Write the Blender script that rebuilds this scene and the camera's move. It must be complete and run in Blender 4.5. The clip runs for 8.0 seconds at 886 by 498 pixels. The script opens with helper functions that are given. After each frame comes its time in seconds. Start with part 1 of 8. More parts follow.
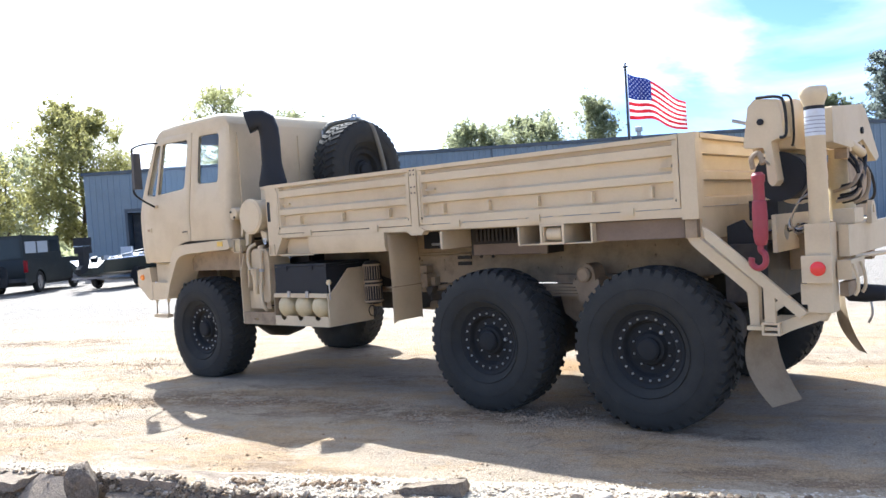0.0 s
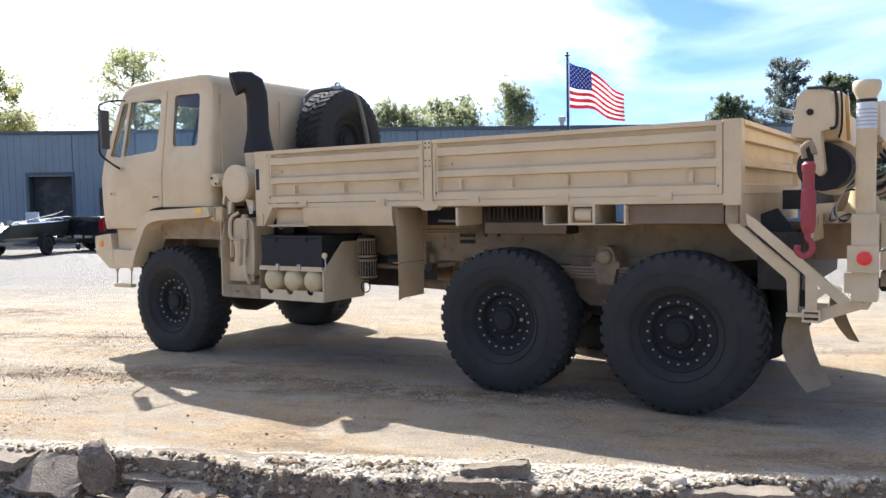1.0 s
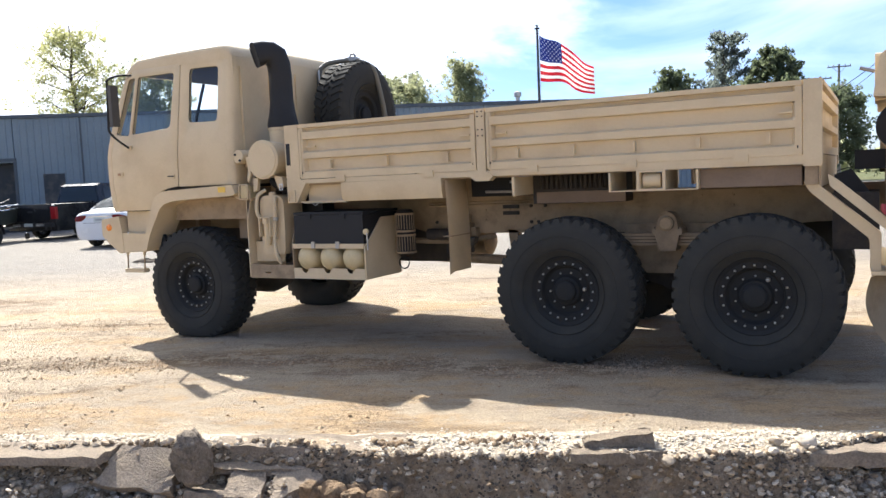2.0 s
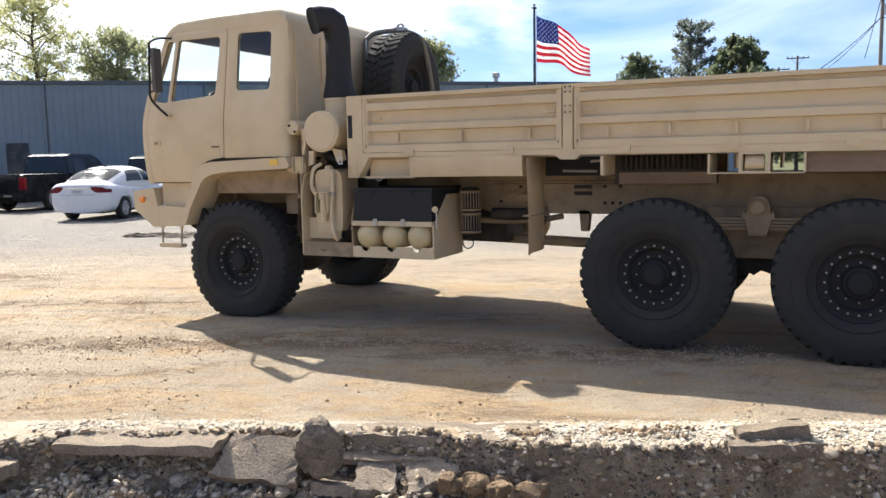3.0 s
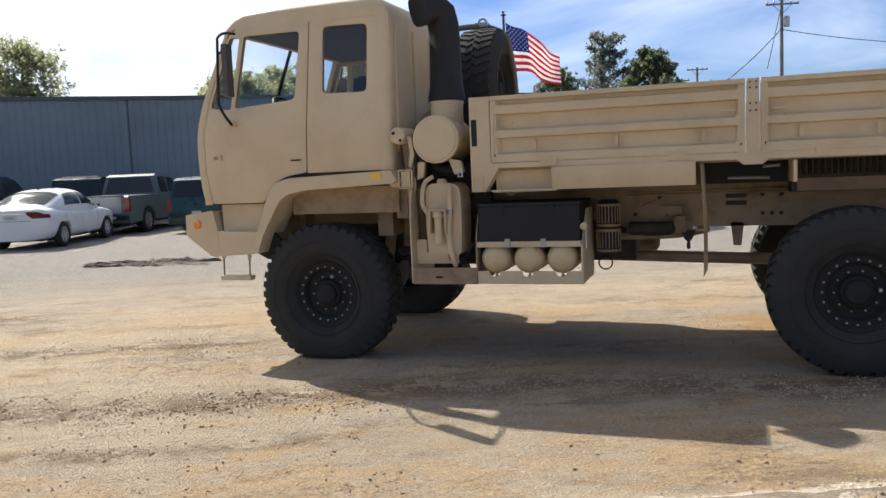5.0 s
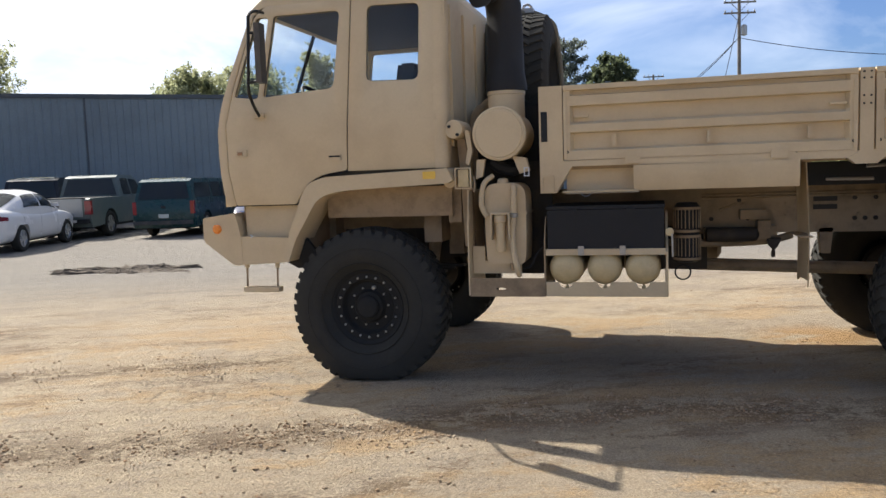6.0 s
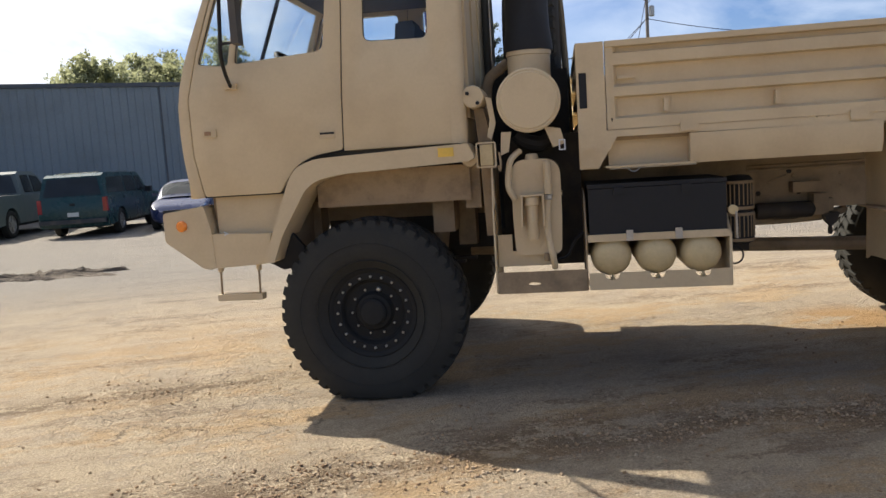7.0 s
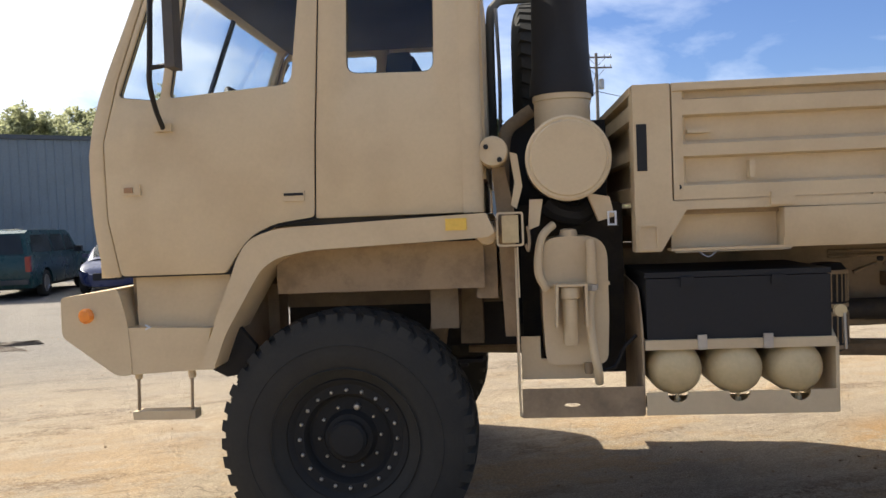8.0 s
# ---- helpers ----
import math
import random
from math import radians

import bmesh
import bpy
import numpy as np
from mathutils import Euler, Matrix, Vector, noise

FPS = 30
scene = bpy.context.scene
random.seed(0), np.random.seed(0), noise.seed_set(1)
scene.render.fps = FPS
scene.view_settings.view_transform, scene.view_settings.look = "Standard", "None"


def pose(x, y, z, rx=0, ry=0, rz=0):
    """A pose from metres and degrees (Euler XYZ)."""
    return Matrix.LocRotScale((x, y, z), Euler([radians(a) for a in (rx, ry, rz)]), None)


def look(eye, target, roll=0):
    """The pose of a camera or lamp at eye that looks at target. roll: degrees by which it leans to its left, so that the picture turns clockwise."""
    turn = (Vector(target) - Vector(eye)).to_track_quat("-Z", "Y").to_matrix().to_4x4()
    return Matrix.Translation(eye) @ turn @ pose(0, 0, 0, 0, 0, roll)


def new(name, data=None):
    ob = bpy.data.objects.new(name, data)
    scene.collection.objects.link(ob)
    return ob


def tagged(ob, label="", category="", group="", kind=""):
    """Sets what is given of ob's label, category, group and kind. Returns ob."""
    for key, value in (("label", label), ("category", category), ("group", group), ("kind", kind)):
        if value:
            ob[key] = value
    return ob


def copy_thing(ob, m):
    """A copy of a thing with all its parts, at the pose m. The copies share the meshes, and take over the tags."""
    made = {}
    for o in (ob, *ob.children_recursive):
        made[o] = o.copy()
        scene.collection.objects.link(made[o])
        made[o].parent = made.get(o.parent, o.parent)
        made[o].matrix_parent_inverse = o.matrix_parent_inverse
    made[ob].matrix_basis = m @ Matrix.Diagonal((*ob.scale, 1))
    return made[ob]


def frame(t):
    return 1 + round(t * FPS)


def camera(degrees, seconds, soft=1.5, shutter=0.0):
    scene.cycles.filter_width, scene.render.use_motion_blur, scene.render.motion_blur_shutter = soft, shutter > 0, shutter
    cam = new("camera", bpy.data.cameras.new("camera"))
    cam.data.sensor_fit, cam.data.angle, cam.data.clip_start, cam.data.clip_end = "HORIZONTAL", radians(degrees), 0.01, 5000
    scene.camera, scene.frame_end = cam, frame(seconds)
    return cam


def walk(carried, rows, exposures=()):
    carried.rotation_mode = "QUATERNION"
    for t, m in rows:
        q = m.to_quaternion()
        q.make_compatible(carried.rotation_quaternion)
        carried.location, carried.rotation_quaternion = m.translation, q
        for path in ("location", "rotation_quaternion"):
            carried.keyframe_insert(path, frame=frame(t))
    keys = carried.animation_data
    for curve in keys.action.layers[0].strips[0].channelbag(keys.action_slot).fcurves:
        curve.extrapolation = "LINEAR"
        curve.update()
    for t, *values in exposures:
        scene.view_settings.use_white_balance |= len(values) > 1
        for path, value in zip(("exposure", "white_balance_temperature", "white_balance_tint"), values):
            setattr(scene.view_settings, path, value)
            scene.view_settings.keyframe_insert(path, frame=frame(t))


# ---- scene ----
cam = camera(57.5, 8.0)
PATH = [
    (0, (8.201, -5.403, 1.614), (6.923, -3.866, 1.55), -3.7),
    (0.5, (7.755, -5.611, 1.595), (6.587, -3.989, 1.523), -2.4),
    (1, (7.301, -5.829, 1.593), (6.22, -4.15, 1.476), -1.1),
    (2.3, (6.048, -6.238, 1.546), (5.131, -4.473, 1.34), -2.5),
    (2.5, (5.822, -6.273, 1.557), (4.929, -4.499, 1.329), -2.0),
    (3, (5.301, -6.406, 1.547), (4.452, -4.609, 1.324), -1.1),
    (3.5, (4.785, -6.475, 1.565), (4.002, -4.646, 1.367), -1.5),
    (4, (4.203, -6.405, 1.588), (3.478, -4.549, 1.418), -1.5),
    (4.5, (3.643, -6.339, 1.588), (2.961, -4.471, 1.381), -2.5),
    (5, (3.106, -6.178, 1.573), (2.481, -4.289, 1.378), -2.4),
    (5.2, (2.896, -6.125, 1.578), (2.294, -4.226, 1.399), -2.2),
    (6.5, (1.646, -5.356, 1.533), (1.223, -3.412, 1.33), -2.5),
    (7, (1.219, -4.926, 1.524), (0.918, -2.962, 1.294), -3.7),
    (7.2, (1.102, -4.641, 1.527), (0.851, -2.67, 1.303), -3.9),
    (7.5, (0.952, -4.301, 1.527), (0.782, -2.313, 1.38), -2.3),
    (8, (0.754, -3.653, 1.574), (0.594, -1.661, 1.496), -2.2),
]
walk(cam, [(t, look(eye, target, roll)) for t, eye, target, roll in PATH],
     exposures=[(0.0, 1.72, 5400, 10), (1.0, 1.38, 5550, 10), (2.5, 1.44, 6020, 10), (3.5, 0.91, 6050, 10), (4.5, 0.79, 6080, 10), (6.5, 0.79, 6230, 10), (7.0, 0.80, 6400, 10), (7.5, 0.98, 6450, 10), (8.0, 1.02, 6380, 10)])

# ---- light ----
SUN_TO = Vector((-0.95, 0.555, 1.0)).normalized()
SUN_EL = math.asin(SUN_TO.z)
world = bpy.data.worlds.new("sky")
scene.world = world
world.use_nodes = True
wt = world.node_tree
wt.nodes.clear()
w_out = wt.nodes.new("ShaderNodeOutputWorld")
w_bg = wt.nodes.new("ShaderNodeBackground")
w_sky = wt.nodes.new("ShaderNodeTexSky")
w_sky.sky_type = 'NISHITA'
w_sky.sun_disc = False
w_sky.sun_elevation = SUN_EL
w_sky.sun_rotation = math.atan2(SUN_TO.x, SUN_TO.y)
w_sky.dust_density = 0.55
w_sky.air_density = 1.0
w_sky.ozone_density = 1.6
w_bg.inputs["Strength"].default_value = 0.13
# thin cirrus streaks laid over the clear sky
w_co = wt.nodes.new("ShaderNodeTexCoord")
w_map = wt.nodes.new("ShaderNodeMapping")
w_map.inputs["Scale"].default_value = (1.6, 1.6, 5.0)
w_map.inputs["Rotation"].default_value = (0.15, 0.35, 0.2)
w_no = wt.nodes.new("ShaderNodeTexNoise")
w_no.inputs["Scale"].default_value = 1.7
w_no.inputs["Detail"].default_value = 7.0
w_no.inputs["Roughness"].default_value = 0.55
w_no.inputs["Distortion"].default_value = 0.5
w_ra = wt.nodes.new("ShaderNodeValToRGB")
w_ra.color_ramp.elements[0].position = 0.44
w_ra.color_ramp.elements[0].color = (0, 0, 0, 1)
w_ra.color_ramp.elements[1].position = 0.74
w_ra.color_ramp.elements[1].color = (0.60, 0.60, 0.60, 1)
w_mix = wt.nodes.new("ShaderNodeMix")
w_mix.data_type = 'RGBA'
w_mix.inputs[7].default_value = (5.6, 5.8, 6.1, 1)
wt.links.new(w_co.outputs["Generated"], w_map.inputs["Vector"])
wt.links.new(w_map.outputs[0], w_no.inputs["Vector"])
wt.links.new(w_no.outputs["Fac"], w_ra.inputs[0])
wt.links.new(w_ra.outputs[0], w_mix.inputs[0])
# clear autumn air: a deeper blue than the plain model gives
w_tint = wt.nodes.new("ShaderNodeMix")
w_tint.data_type, w_tint.blend_type = 'RGBA', 'MULTIPLY'
w_tint.inputs[0].default_value = 1.0
w_tint.inputs[7].default_value = (0.328, 0.382, 0.525, 1)
wt.links.new(w_sky.outputs[0], w_tint.inputs[6])
wt.links.new(w_tint.outputs[2], w_mix.inputs[6])
# thin bright haze round the sun
w_dot = wt.nodes.new("ShaderNodeVectorMath")
w_dot.operation = 'DOT_PRODUCT'
w_dot.inputs[1].default_value = SUN_TO
wt.links.new(w_co.outputs["Generated"], w_dot.inputs[0])
w_add = wt.nodes.new("ShaderNodeMath")
w_add.operation = 'MULTIPLY_ADD'
w_add.inputs[1].default_value = 0.35
wt.links.new(w_no.outputs["Fac"], w_add.inputs[0])
wt.links.new(w_dot.outputs["Value"], w_add.inputs[2])
w_hr = wt.nodes.new("ShaderNodeValToRGB")
w_hr.color_ramp.elements[0].position = 0.83
w_hr.color_ramp.elements[0].color = (0, 0, 0, 1)
w_hr.color_ramp.elements[1].position = 1.0
w_hr.color_ramp.elements[1].color = (0.92, 0.92, 0.92, 1)
wt.links.new(w_add.outputs[0], w_hr.inputs[0])
w_haze = wt.nodes.new("ShaderNodeMix")
w_haze.data_type = 'RGBA'
w_haze.inputs[7].default_value = (7.6, 7.35, 7.0, 1)
wt.links.new(w_hr.outputs[0], w_haze.inputs[0])
wt.links.new(w_mix.outputs[2], w_haze.inputs[6])
wt.links.new(w_haze.outputs[2], w_bg.inputs[0])
wt.links.new(w_bg.outputs[0], w_out.inputs[0])

sun_data = bpy.data.lights.new("sun", 'SUN')
sun_data.energy = 4.9
sun_data.angle = radians(0.55)
sun_data.color = (1.0, 0.915, 0.785)
sun = new("sun", sun_data)
sun.matrix_world = look(SUN_TO * 50, (0, 0, 0))


# ---- materials ----
def nodes_of(name):
    m = bpy.data.materials.new(name)
    m.use_nodes = True
    t = m.node_tree
    t.nodes.clear()
    out = t.nodes.new("ShaderNodeOutputMaterial")
    bs = t.nodes.new("ShaderNodeBsdfPrincipled")
    t.links.new(bs.outputs[0], out.inputs[0])
    return m, t, bs, out


def noise_node(t, scale, detail=4.0, rough=0.55, coord=None, stretch=None):
    n = t.nodes.new("ShaderNodeTexNoise")
    n.inputs["Scale"].default_value = scale
    n.inputs["Detail"].default_value = detail
    n.inputs["Roughness"].default_value = rough
    if coord is not None:
        if stretch:
            mp = t.nodes.new("ShaderNodeMapping")
            mp.inputs["Scale"].default_value = stretch
            t.links.new(coord, mp.inputs["Vector"])
            coord = mp.outputs[0]
        t.links.new(coord, n.inputs["Vector"])
    return n


def ramp(t, src, p0, c0, p1, c1):
    r = t.nodes.new("ShaderNodeValToRGB")
    r.color_ramp.elements[0].position, r.color_ramp.elements[0].color = p0, (*c0, 1)
    r.color_ramp.elements[1].position, r.color_ramp.elements[1].color = p1, (*c1, 1)
    t.links.new(src, r.inputs[0])
    return r


def mixc(t, fac, a, b):
    m = t.nodes.new("ShaderNodeMix")
    m.data_type = 'RGBA'
    for sock, v in ((m.inputs[0], fac), (m.inputs[6], a), (m.inputs[7], b)):
        if isinstance(v, (int, float)):
            sock.default_value = v
        elif isinstance(v, tuple):
            sock.default_value = (*v, 1)
        else:
            t.links.new(v, sock)
    return m.outputs[2]


def world_coord(t):
    return t.nodes.new("ShaderNodeNewGeometry").outputs["Position"]


def paint(name, col, rough=0.6, metal=0.0, dirt=(0.3, 0.25, 0.18), dirt_amt=0.35, scale=2.5, grain=60.0, bump=0.02, spec=0.4, object_vary=0.0, gritty=1.0):
    """A painted or plain surface with soft stains, fine grain and light relief."""
    m, t, bs, out = nodes_of(name)
    co = world_coord(t)
    big = noise_node(t, scale, 5, 0.6, co)
    fine = noise_node(t, grain, 3, 0.6, co)
    stain = ramp(t, big.outputs["Fac"], 0.46, (0, 0, 0), 0.78, (dirt_amt,) * 3)
    c = mixc(t, stain.outputs[0], col, dirt)
    speck = ramp(t, fine.outputs["Fac"], 0.3, (1 - 0.06 * gritty,) * 3, 0.7, (1 + 0.04 * gritty,) * 3)
    mul = t.nodes.new("ShaderNodeMix")
    mul.data_type, mul.blend_type = 'RGBA', 'MULTIPLY'
    mul.inputs[0].default_value = 1.0
    t.links.new(c, mul.inputs[6])
    t.links.new(speck.outputs[0], mul.inputs[7])
    last = mul.outputs[2]
    if object_vary:
        oi = t.nodes.new("ShaderNodeObjectInfo")
        rv = ramp(t, oi.outputs["Random"], 0.0, (1 - object_vary,) * 3, 1.0, (1 + object_vary,) * 3)
        m2 = t.nodes.new("ShaderNodeMix")
        m2.data_type, m2.blend_type = 'RGBA', 'MULTIPLY'
        m2.inputs[0].default_value = 1.0
        t.links.new(last, m2.inputs[6])
        t.links.new(rv.outputs[0], m2.inputs[7])
        last = m2.outputs[2]
    t.links.new(last, bs.inputs["Base Color"])
    rr = ramp(t, big.outputs["Fac"], 0.3, (max(0.02, rough - 0.08),) * 3, 0.75, (min(1, rough + 0.12),) * 3)
    t.links.new(rr.outputs[0], bs.inputs["Roughness"])
    bs.inputs["Metallic"].default_value = metal
    bs.inputs["Specular IOR Level"].default_value = spec
    if bump:
        bp = t.nodes.new("ShaderNodeBump")
        bp.inputs["Strength"].default_value = 0.15 * gritty
        bp.inputs["Distance"].default_value = bump
        t.links.new(fine.outputs["Fac"], bp.inputs["Height"])
        t.links.new(bp.outputs[0], bs.inputs["Normal"])
    return m


def glass(name, tint=(0.94, 0.96, 0.96), gloss=0.02):
    m, t, bs, out = nodes_of(name)
    t.nodes.remove(bs)
    tr = t.nodes.new("ShaderNodeBsdfTransparent")
    tr.inputs[0].default_value = (*tint, 1)
    gl = t.nodes.new("ShaderNodeBsdfGlossy")
    gl.inputs["Roughness"].default_value = gloss
    lw = t.nodes.new("ShaderNodeLayerWeight")
    pw = t.nodes.new("ShaderNodeMath")
    pw.operation = 'POWER'
    pw.inputs[1].default_value = 4.0
    t.links.new(lw.outputs["Facing"], pw.inputs[0])
    fr = t.nodes.new("ShaderNodeMath")
    fr.operation = 'MULTIPLY_ADD'
    fr.inputs[1].default_value = 0.5
    fr.inputs[2].default_value = 0.03
    t.links.new(pw.outputs[0], fr.inputs[0])
    mx = t.nodes.new("ShaderNodeMixShader")
    t.links.new(fr.outputs[0], mx.inputs[0])
    t.links.new(tr.outputs[0], mx.inputs[1])
    t.links.new(gl.outputs[0], mx.inputs[2])
    t.links.new(mx.outputs[0], out.inputs[0])
    return m


TAN = paint("tan_matt_paint", (0.605, 0.484, 0.302), 0.6, dirt=(0.43, 0.32, 0.19), dirt_amt=0.65, scale=1.9, bump=0.001, gritty=0.5)
# darker tan: grime on the chassis, painted-in shade on skirts and tray lip
TAN_GRIME_SHADE = paint("tan_paint_grimy", (0.34, 0.25, 0.15), 0.75, dirt=(0.12, 0.09, 0.06), dirt_amt=0.8, scale=5.0, bump=0.003)
TAN_PALE = paint("pale_tank_paint", (0.57, 0.455, 0.25), 0.5, dirt=(0.36, 0.28, 0.14), dirt_amt=0.45, scale=7.0, bump=0.001)
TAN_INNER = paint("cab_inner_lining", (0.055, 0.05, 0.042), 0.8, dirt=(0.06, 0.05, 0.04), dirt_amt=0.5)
RUBBER = paint("tyre_rubber", (0.036, 0.0355, 0.032), 0.85, dirt=(0.075, 0.068, 0.056), dirt_amt=0.4, scale=5.0, grain=90, bump=0.003, spec=0.15)
RIM = paint("rim_black_paint", (0.022, 0.0225, 0.022), 0.75, dirt=(0.06, 0.05, 0.038), dirt_amt=0.3, scale=9.0, bump=0.001, spec=0.2)
BLACK = paint("black_plastic", (0.019, 0.0195, 0.021), 0.6, dirt=(0.04, 0.035, 0.03), dirt_amt=0.35, bump=0.002, spec=0.25)
# grease on running gear; painted shade on the grille box and dark fillers
GREASE_SHADE = paint("greasy_underbody", (0.035, 0.030, 0.025), 0.7, dirt=(0.11, 0.085, 0.055), dirt_amt=0.6, scale=6.0)
BOLT = paint("bright_bolt_steel", (0.42, 0.41, 0.38), 0.4, metal=0.9, dirt_amt=0.25, bump=0)
STEEL = paint("worn_steel", (0.42, 0.41, 0.39), 0.4, metal=0.8, dirt=(0.2, 0.14, 0.08), dirt_amt=0.4)
CHROME = paint("chrome", (0.8, 0.8, 0.8), 0.12, metal=1.0, dirt_amt=0.1, bump=0)
RED_PAINT = paint("faded_red_paint", (0.30, 0.045, 0.055), 0.55, dirt=(0.2, 0.09, 0.08), dirt_amt=0.5, scale=6.0)
RED_LENS = paint("red_lens", (0.75, 0.035, 0.025), 0.2, dirt_amt=0.1, bump=0, spec=0.6)
ORANGE_LENS = paint("orange_lens", (0.85, 0.26, 0.03), 0.2, dirt_amt=0.1, bump=0, spec=0.6)
YELLOW_LENS = paint("yellow_reflector", (0.80, 0.52, 0.08), 0.3, dirt_amt=0.2, bump=0)
WHITE_DECAL = paint("white_decal", (0.62, 0.64, 0.66), 0.5, dirt=(0.4, 0.38, 0.33), dirt_amt=0.4, scale=9)
GLASS = glass("window_glass")
SEAT = paint("seat_fabric", (0.035, 0.037, 0.036), 0.9, dirt_amt=0.2)


# ---- mesh tools ----
def part(name, bm, material, parent=None, label="", sharp=32):
    """Links a bmesh as one mesh object under a thing or a part."""
    bmesh.ops.recalc_face_normals(bm, faces=bm.faces[:])
    lim = radians(sharp)
    for f in bm.faces:
        f.smooth = True
    for e in bm.edges:
        e.smooth = len(e.link_faces) == 2 and e.calc_face_angle(0) < lim
    me = bpy.data.meshes.new(name)
    bm.to_mesh(me)
    bm.free()
    me.materials.append(material)
    ob = new(name, me)
    if parent is not None:
        ob.parent = parent
    if label:
        ob["label"] = label
    return ob


def thing(name, label, category, group="", at=(0, 0, 0), rz=0.0):
    ob = new(name)
    ob.empty_display_size = 0.2
    ob.matrix_basis = pose(*at, 0, 0, rz)
    return tagged(ob, label, category, group)


def soft_edges(bm, w, seg=2, lim=40, edges=None):
    es = edges if edges is not None else [e for e in bm.edges if len(e.link_faces) == 2 and e.calc_face_angle(0) > radians(lim)]
    if w > 0 and es:
        bmesh.ops.bevel(bm, geom=es, offset=w, segments=seg, profile=0.5, affect='EDGES', clamp_overlap=True)
    return bm


def add_box(bm, x0, x1, y0, y1, z0, z1, m=None):
    vs = [bm.verts.new((x, y, z)) for x in (x0, x1) for y in (y0, y1) for z in (z0, z1)]
    if m is not None:
        for v in vs:
            v.co = m @ v.co
    for q in ((0, 1, 3, 2), (4, 6, 7, 5), (0, 4, 5, 1), (2, 3, 7, 6), (0, 2, 6, 4), (1, 5, 7, 3)):
        bm.faces.new([vs[i] for i in q])
    return bm


def boxm(x0, x1, y0, y1, z0, z1, w=0.006, seg=2, m=None):
    bm = add_box(bmesh.new(), x0, x1, y0, y1, z0, z1, m)
    return soft_edges(bm, w, seg)


def add_prism(bm, poly, y0, y1, axis='y'):
    """A polygon of (x, z) pulled from y0 to y1; axis 'x': (y, z) from x0 to x1; 'z': (x, y) from z0 to z1."""
    put = {'y': lambda a, b, c: (a, c, b), 'x': lambda a, b, c: (c, a, b), 'z': lambda a, b, c: (a, b, c)}[axis]
    r0 = [bm.verts.new(put(a, b, y0)) for a, b in poly]
    r1 = [bm.verts.new(put(a, b, y1)) for a, b in poly]
    n = len(poly)
    bm.faces.new(r0)
    bm.faces.new(r1[::-1])
    for i in range(n):
        bm.faces.new((r0[i], r1[i], r1[(i + 1) % n], r0[(i + 1) % n]))
    return bm


def prism(poly, y0, y1, axis='y', w=0.0, seg=2):
    return soft_edges(add_prism(bmesh.new(), poly, y0, y1, axis), w, seg)


def add_rings(bm, rings, cap=True, closed=False):
    """Skins a row of equal rings of points."""
    vs = [[bm.verts.new(p) for p in ring] for ring in rings]
    n = len(vs[0])
    k = len(vs)
    for i in range(k if closed else k - 1):
        a, b = vs[i], vs[(i + 1) % k]
        for j in range(n):
            bm.faces.new((a[j], a[(j + 1) % n], b[(j + 1) % n], b[j]))
    if cap and not closed:
        bm.faces.new(vs[0][::-1])
        bm.faces.new(vs[-1])
    return bm


def circle(c, ax_u, ax_v, r, n, r2=None):
    r2 = r if r2 is None else r2
    return [c + ax_u * (math.cos(2 * math.pi * i / n) * r) + ax_v * (math.sin(2 * math.pi * i / n) * r2) for i in range(n)]


def add_tube(bm, pts, r, n=10, radii=None):
    pts = [Vector(p) for p in pts]
    rings = []
    u = None
    for i, p in enumerate(pts):
        d = (pts[min(i + 1, len(pts) - 1)] - pts[max(i - 1, 0)]).normalized()
        if u is None:
            u = d.orthogonal().normalized()
        else:
            u = (u - d * u.dot(d)).normalized()
        v = d.cross(u)
        rings.append(circle(p, u, v, radii[i] if radii else r, n))
    return add_rings(bm, rings)


def tube(pts, r, n=10, radii=None):
    return add_tube(bmesh.new(), pts, r, n, radii)


def curve_pts(pts, k=6):
    """A smooth line through the given points."""
    pts = [Vector(p) for p in pts]
    out = []
    for i in range(len(pts) - 1):
        p0, p1, p2, p3 = pts[max(i - 1, 0)], pts[i], pts[i + 1], pts[min(i + 2, len(pts) - 1)]
        for j in range(k):
            t = j / k
            out.append(0.5 * ((2 * p1) + (p2 - p0) * t + (2 * p0 - 5 * p1 + 4 * p2 - p3) * t * t + (3 * p1 - p0 - 3 * p2 + p3) * t ** 3))
    out.append(pts[-1])
    return out


def add_lathe(bm, prof, c, axis='y', n=32, cap=True):
    """prof: (radius, along) pairs turned round an axis through c."""
    c = Vector(c)
    a, u, v = {'y': (Vector((0, 1, 0)), Vector((1, 0, 0)), Vector((0, 0, 1))), 'x': (Vector((1, 0, 0)), Vector((0, 1, 0)), Vector((0, 0, 1))),
               'z': (Vector((0, 0, 1)), Vector((1, 0, 0)), Vector((0, 1, 0)))}[axis]
    return add_rings(bm, [circle(c + a * h, u, v, max(r, 0.0005), n) for r, h in prof], cap)


def lathe(prof, c, axis='y', n=32, cap=True):
    return add_lathe(bmesh.new(), prof, c, axis, n, cap)


def rounded(poly, r, k=4):
    """Rounds the corners of a polygon; r: one radius or one for each corner."""
    out = []
    n = len(poly)
    for i in range(n):
        ri = r[i] if isinstance(r, (list, tuple)) else r
        p, a, b = Vector(poly[i]), Vector(poly[i - 1]), Vector(poly[(i + 1) % n])
        if ri <= 0:
            out.append(tuple(p))
            continue
        da, db = (a - p), (b - p)
        d = min(ri, da.length * 0.45, db.length * 0.45)
        s, e = p + da.normalized() * d, p + db.normalized() * d
        for j in range(k + 1):
            t = j / k
            q = s * (1 - t) ** 2 + p * 2 * t * (1 - t) + e * t * t
            out.append((q.x, q.y))
    return out


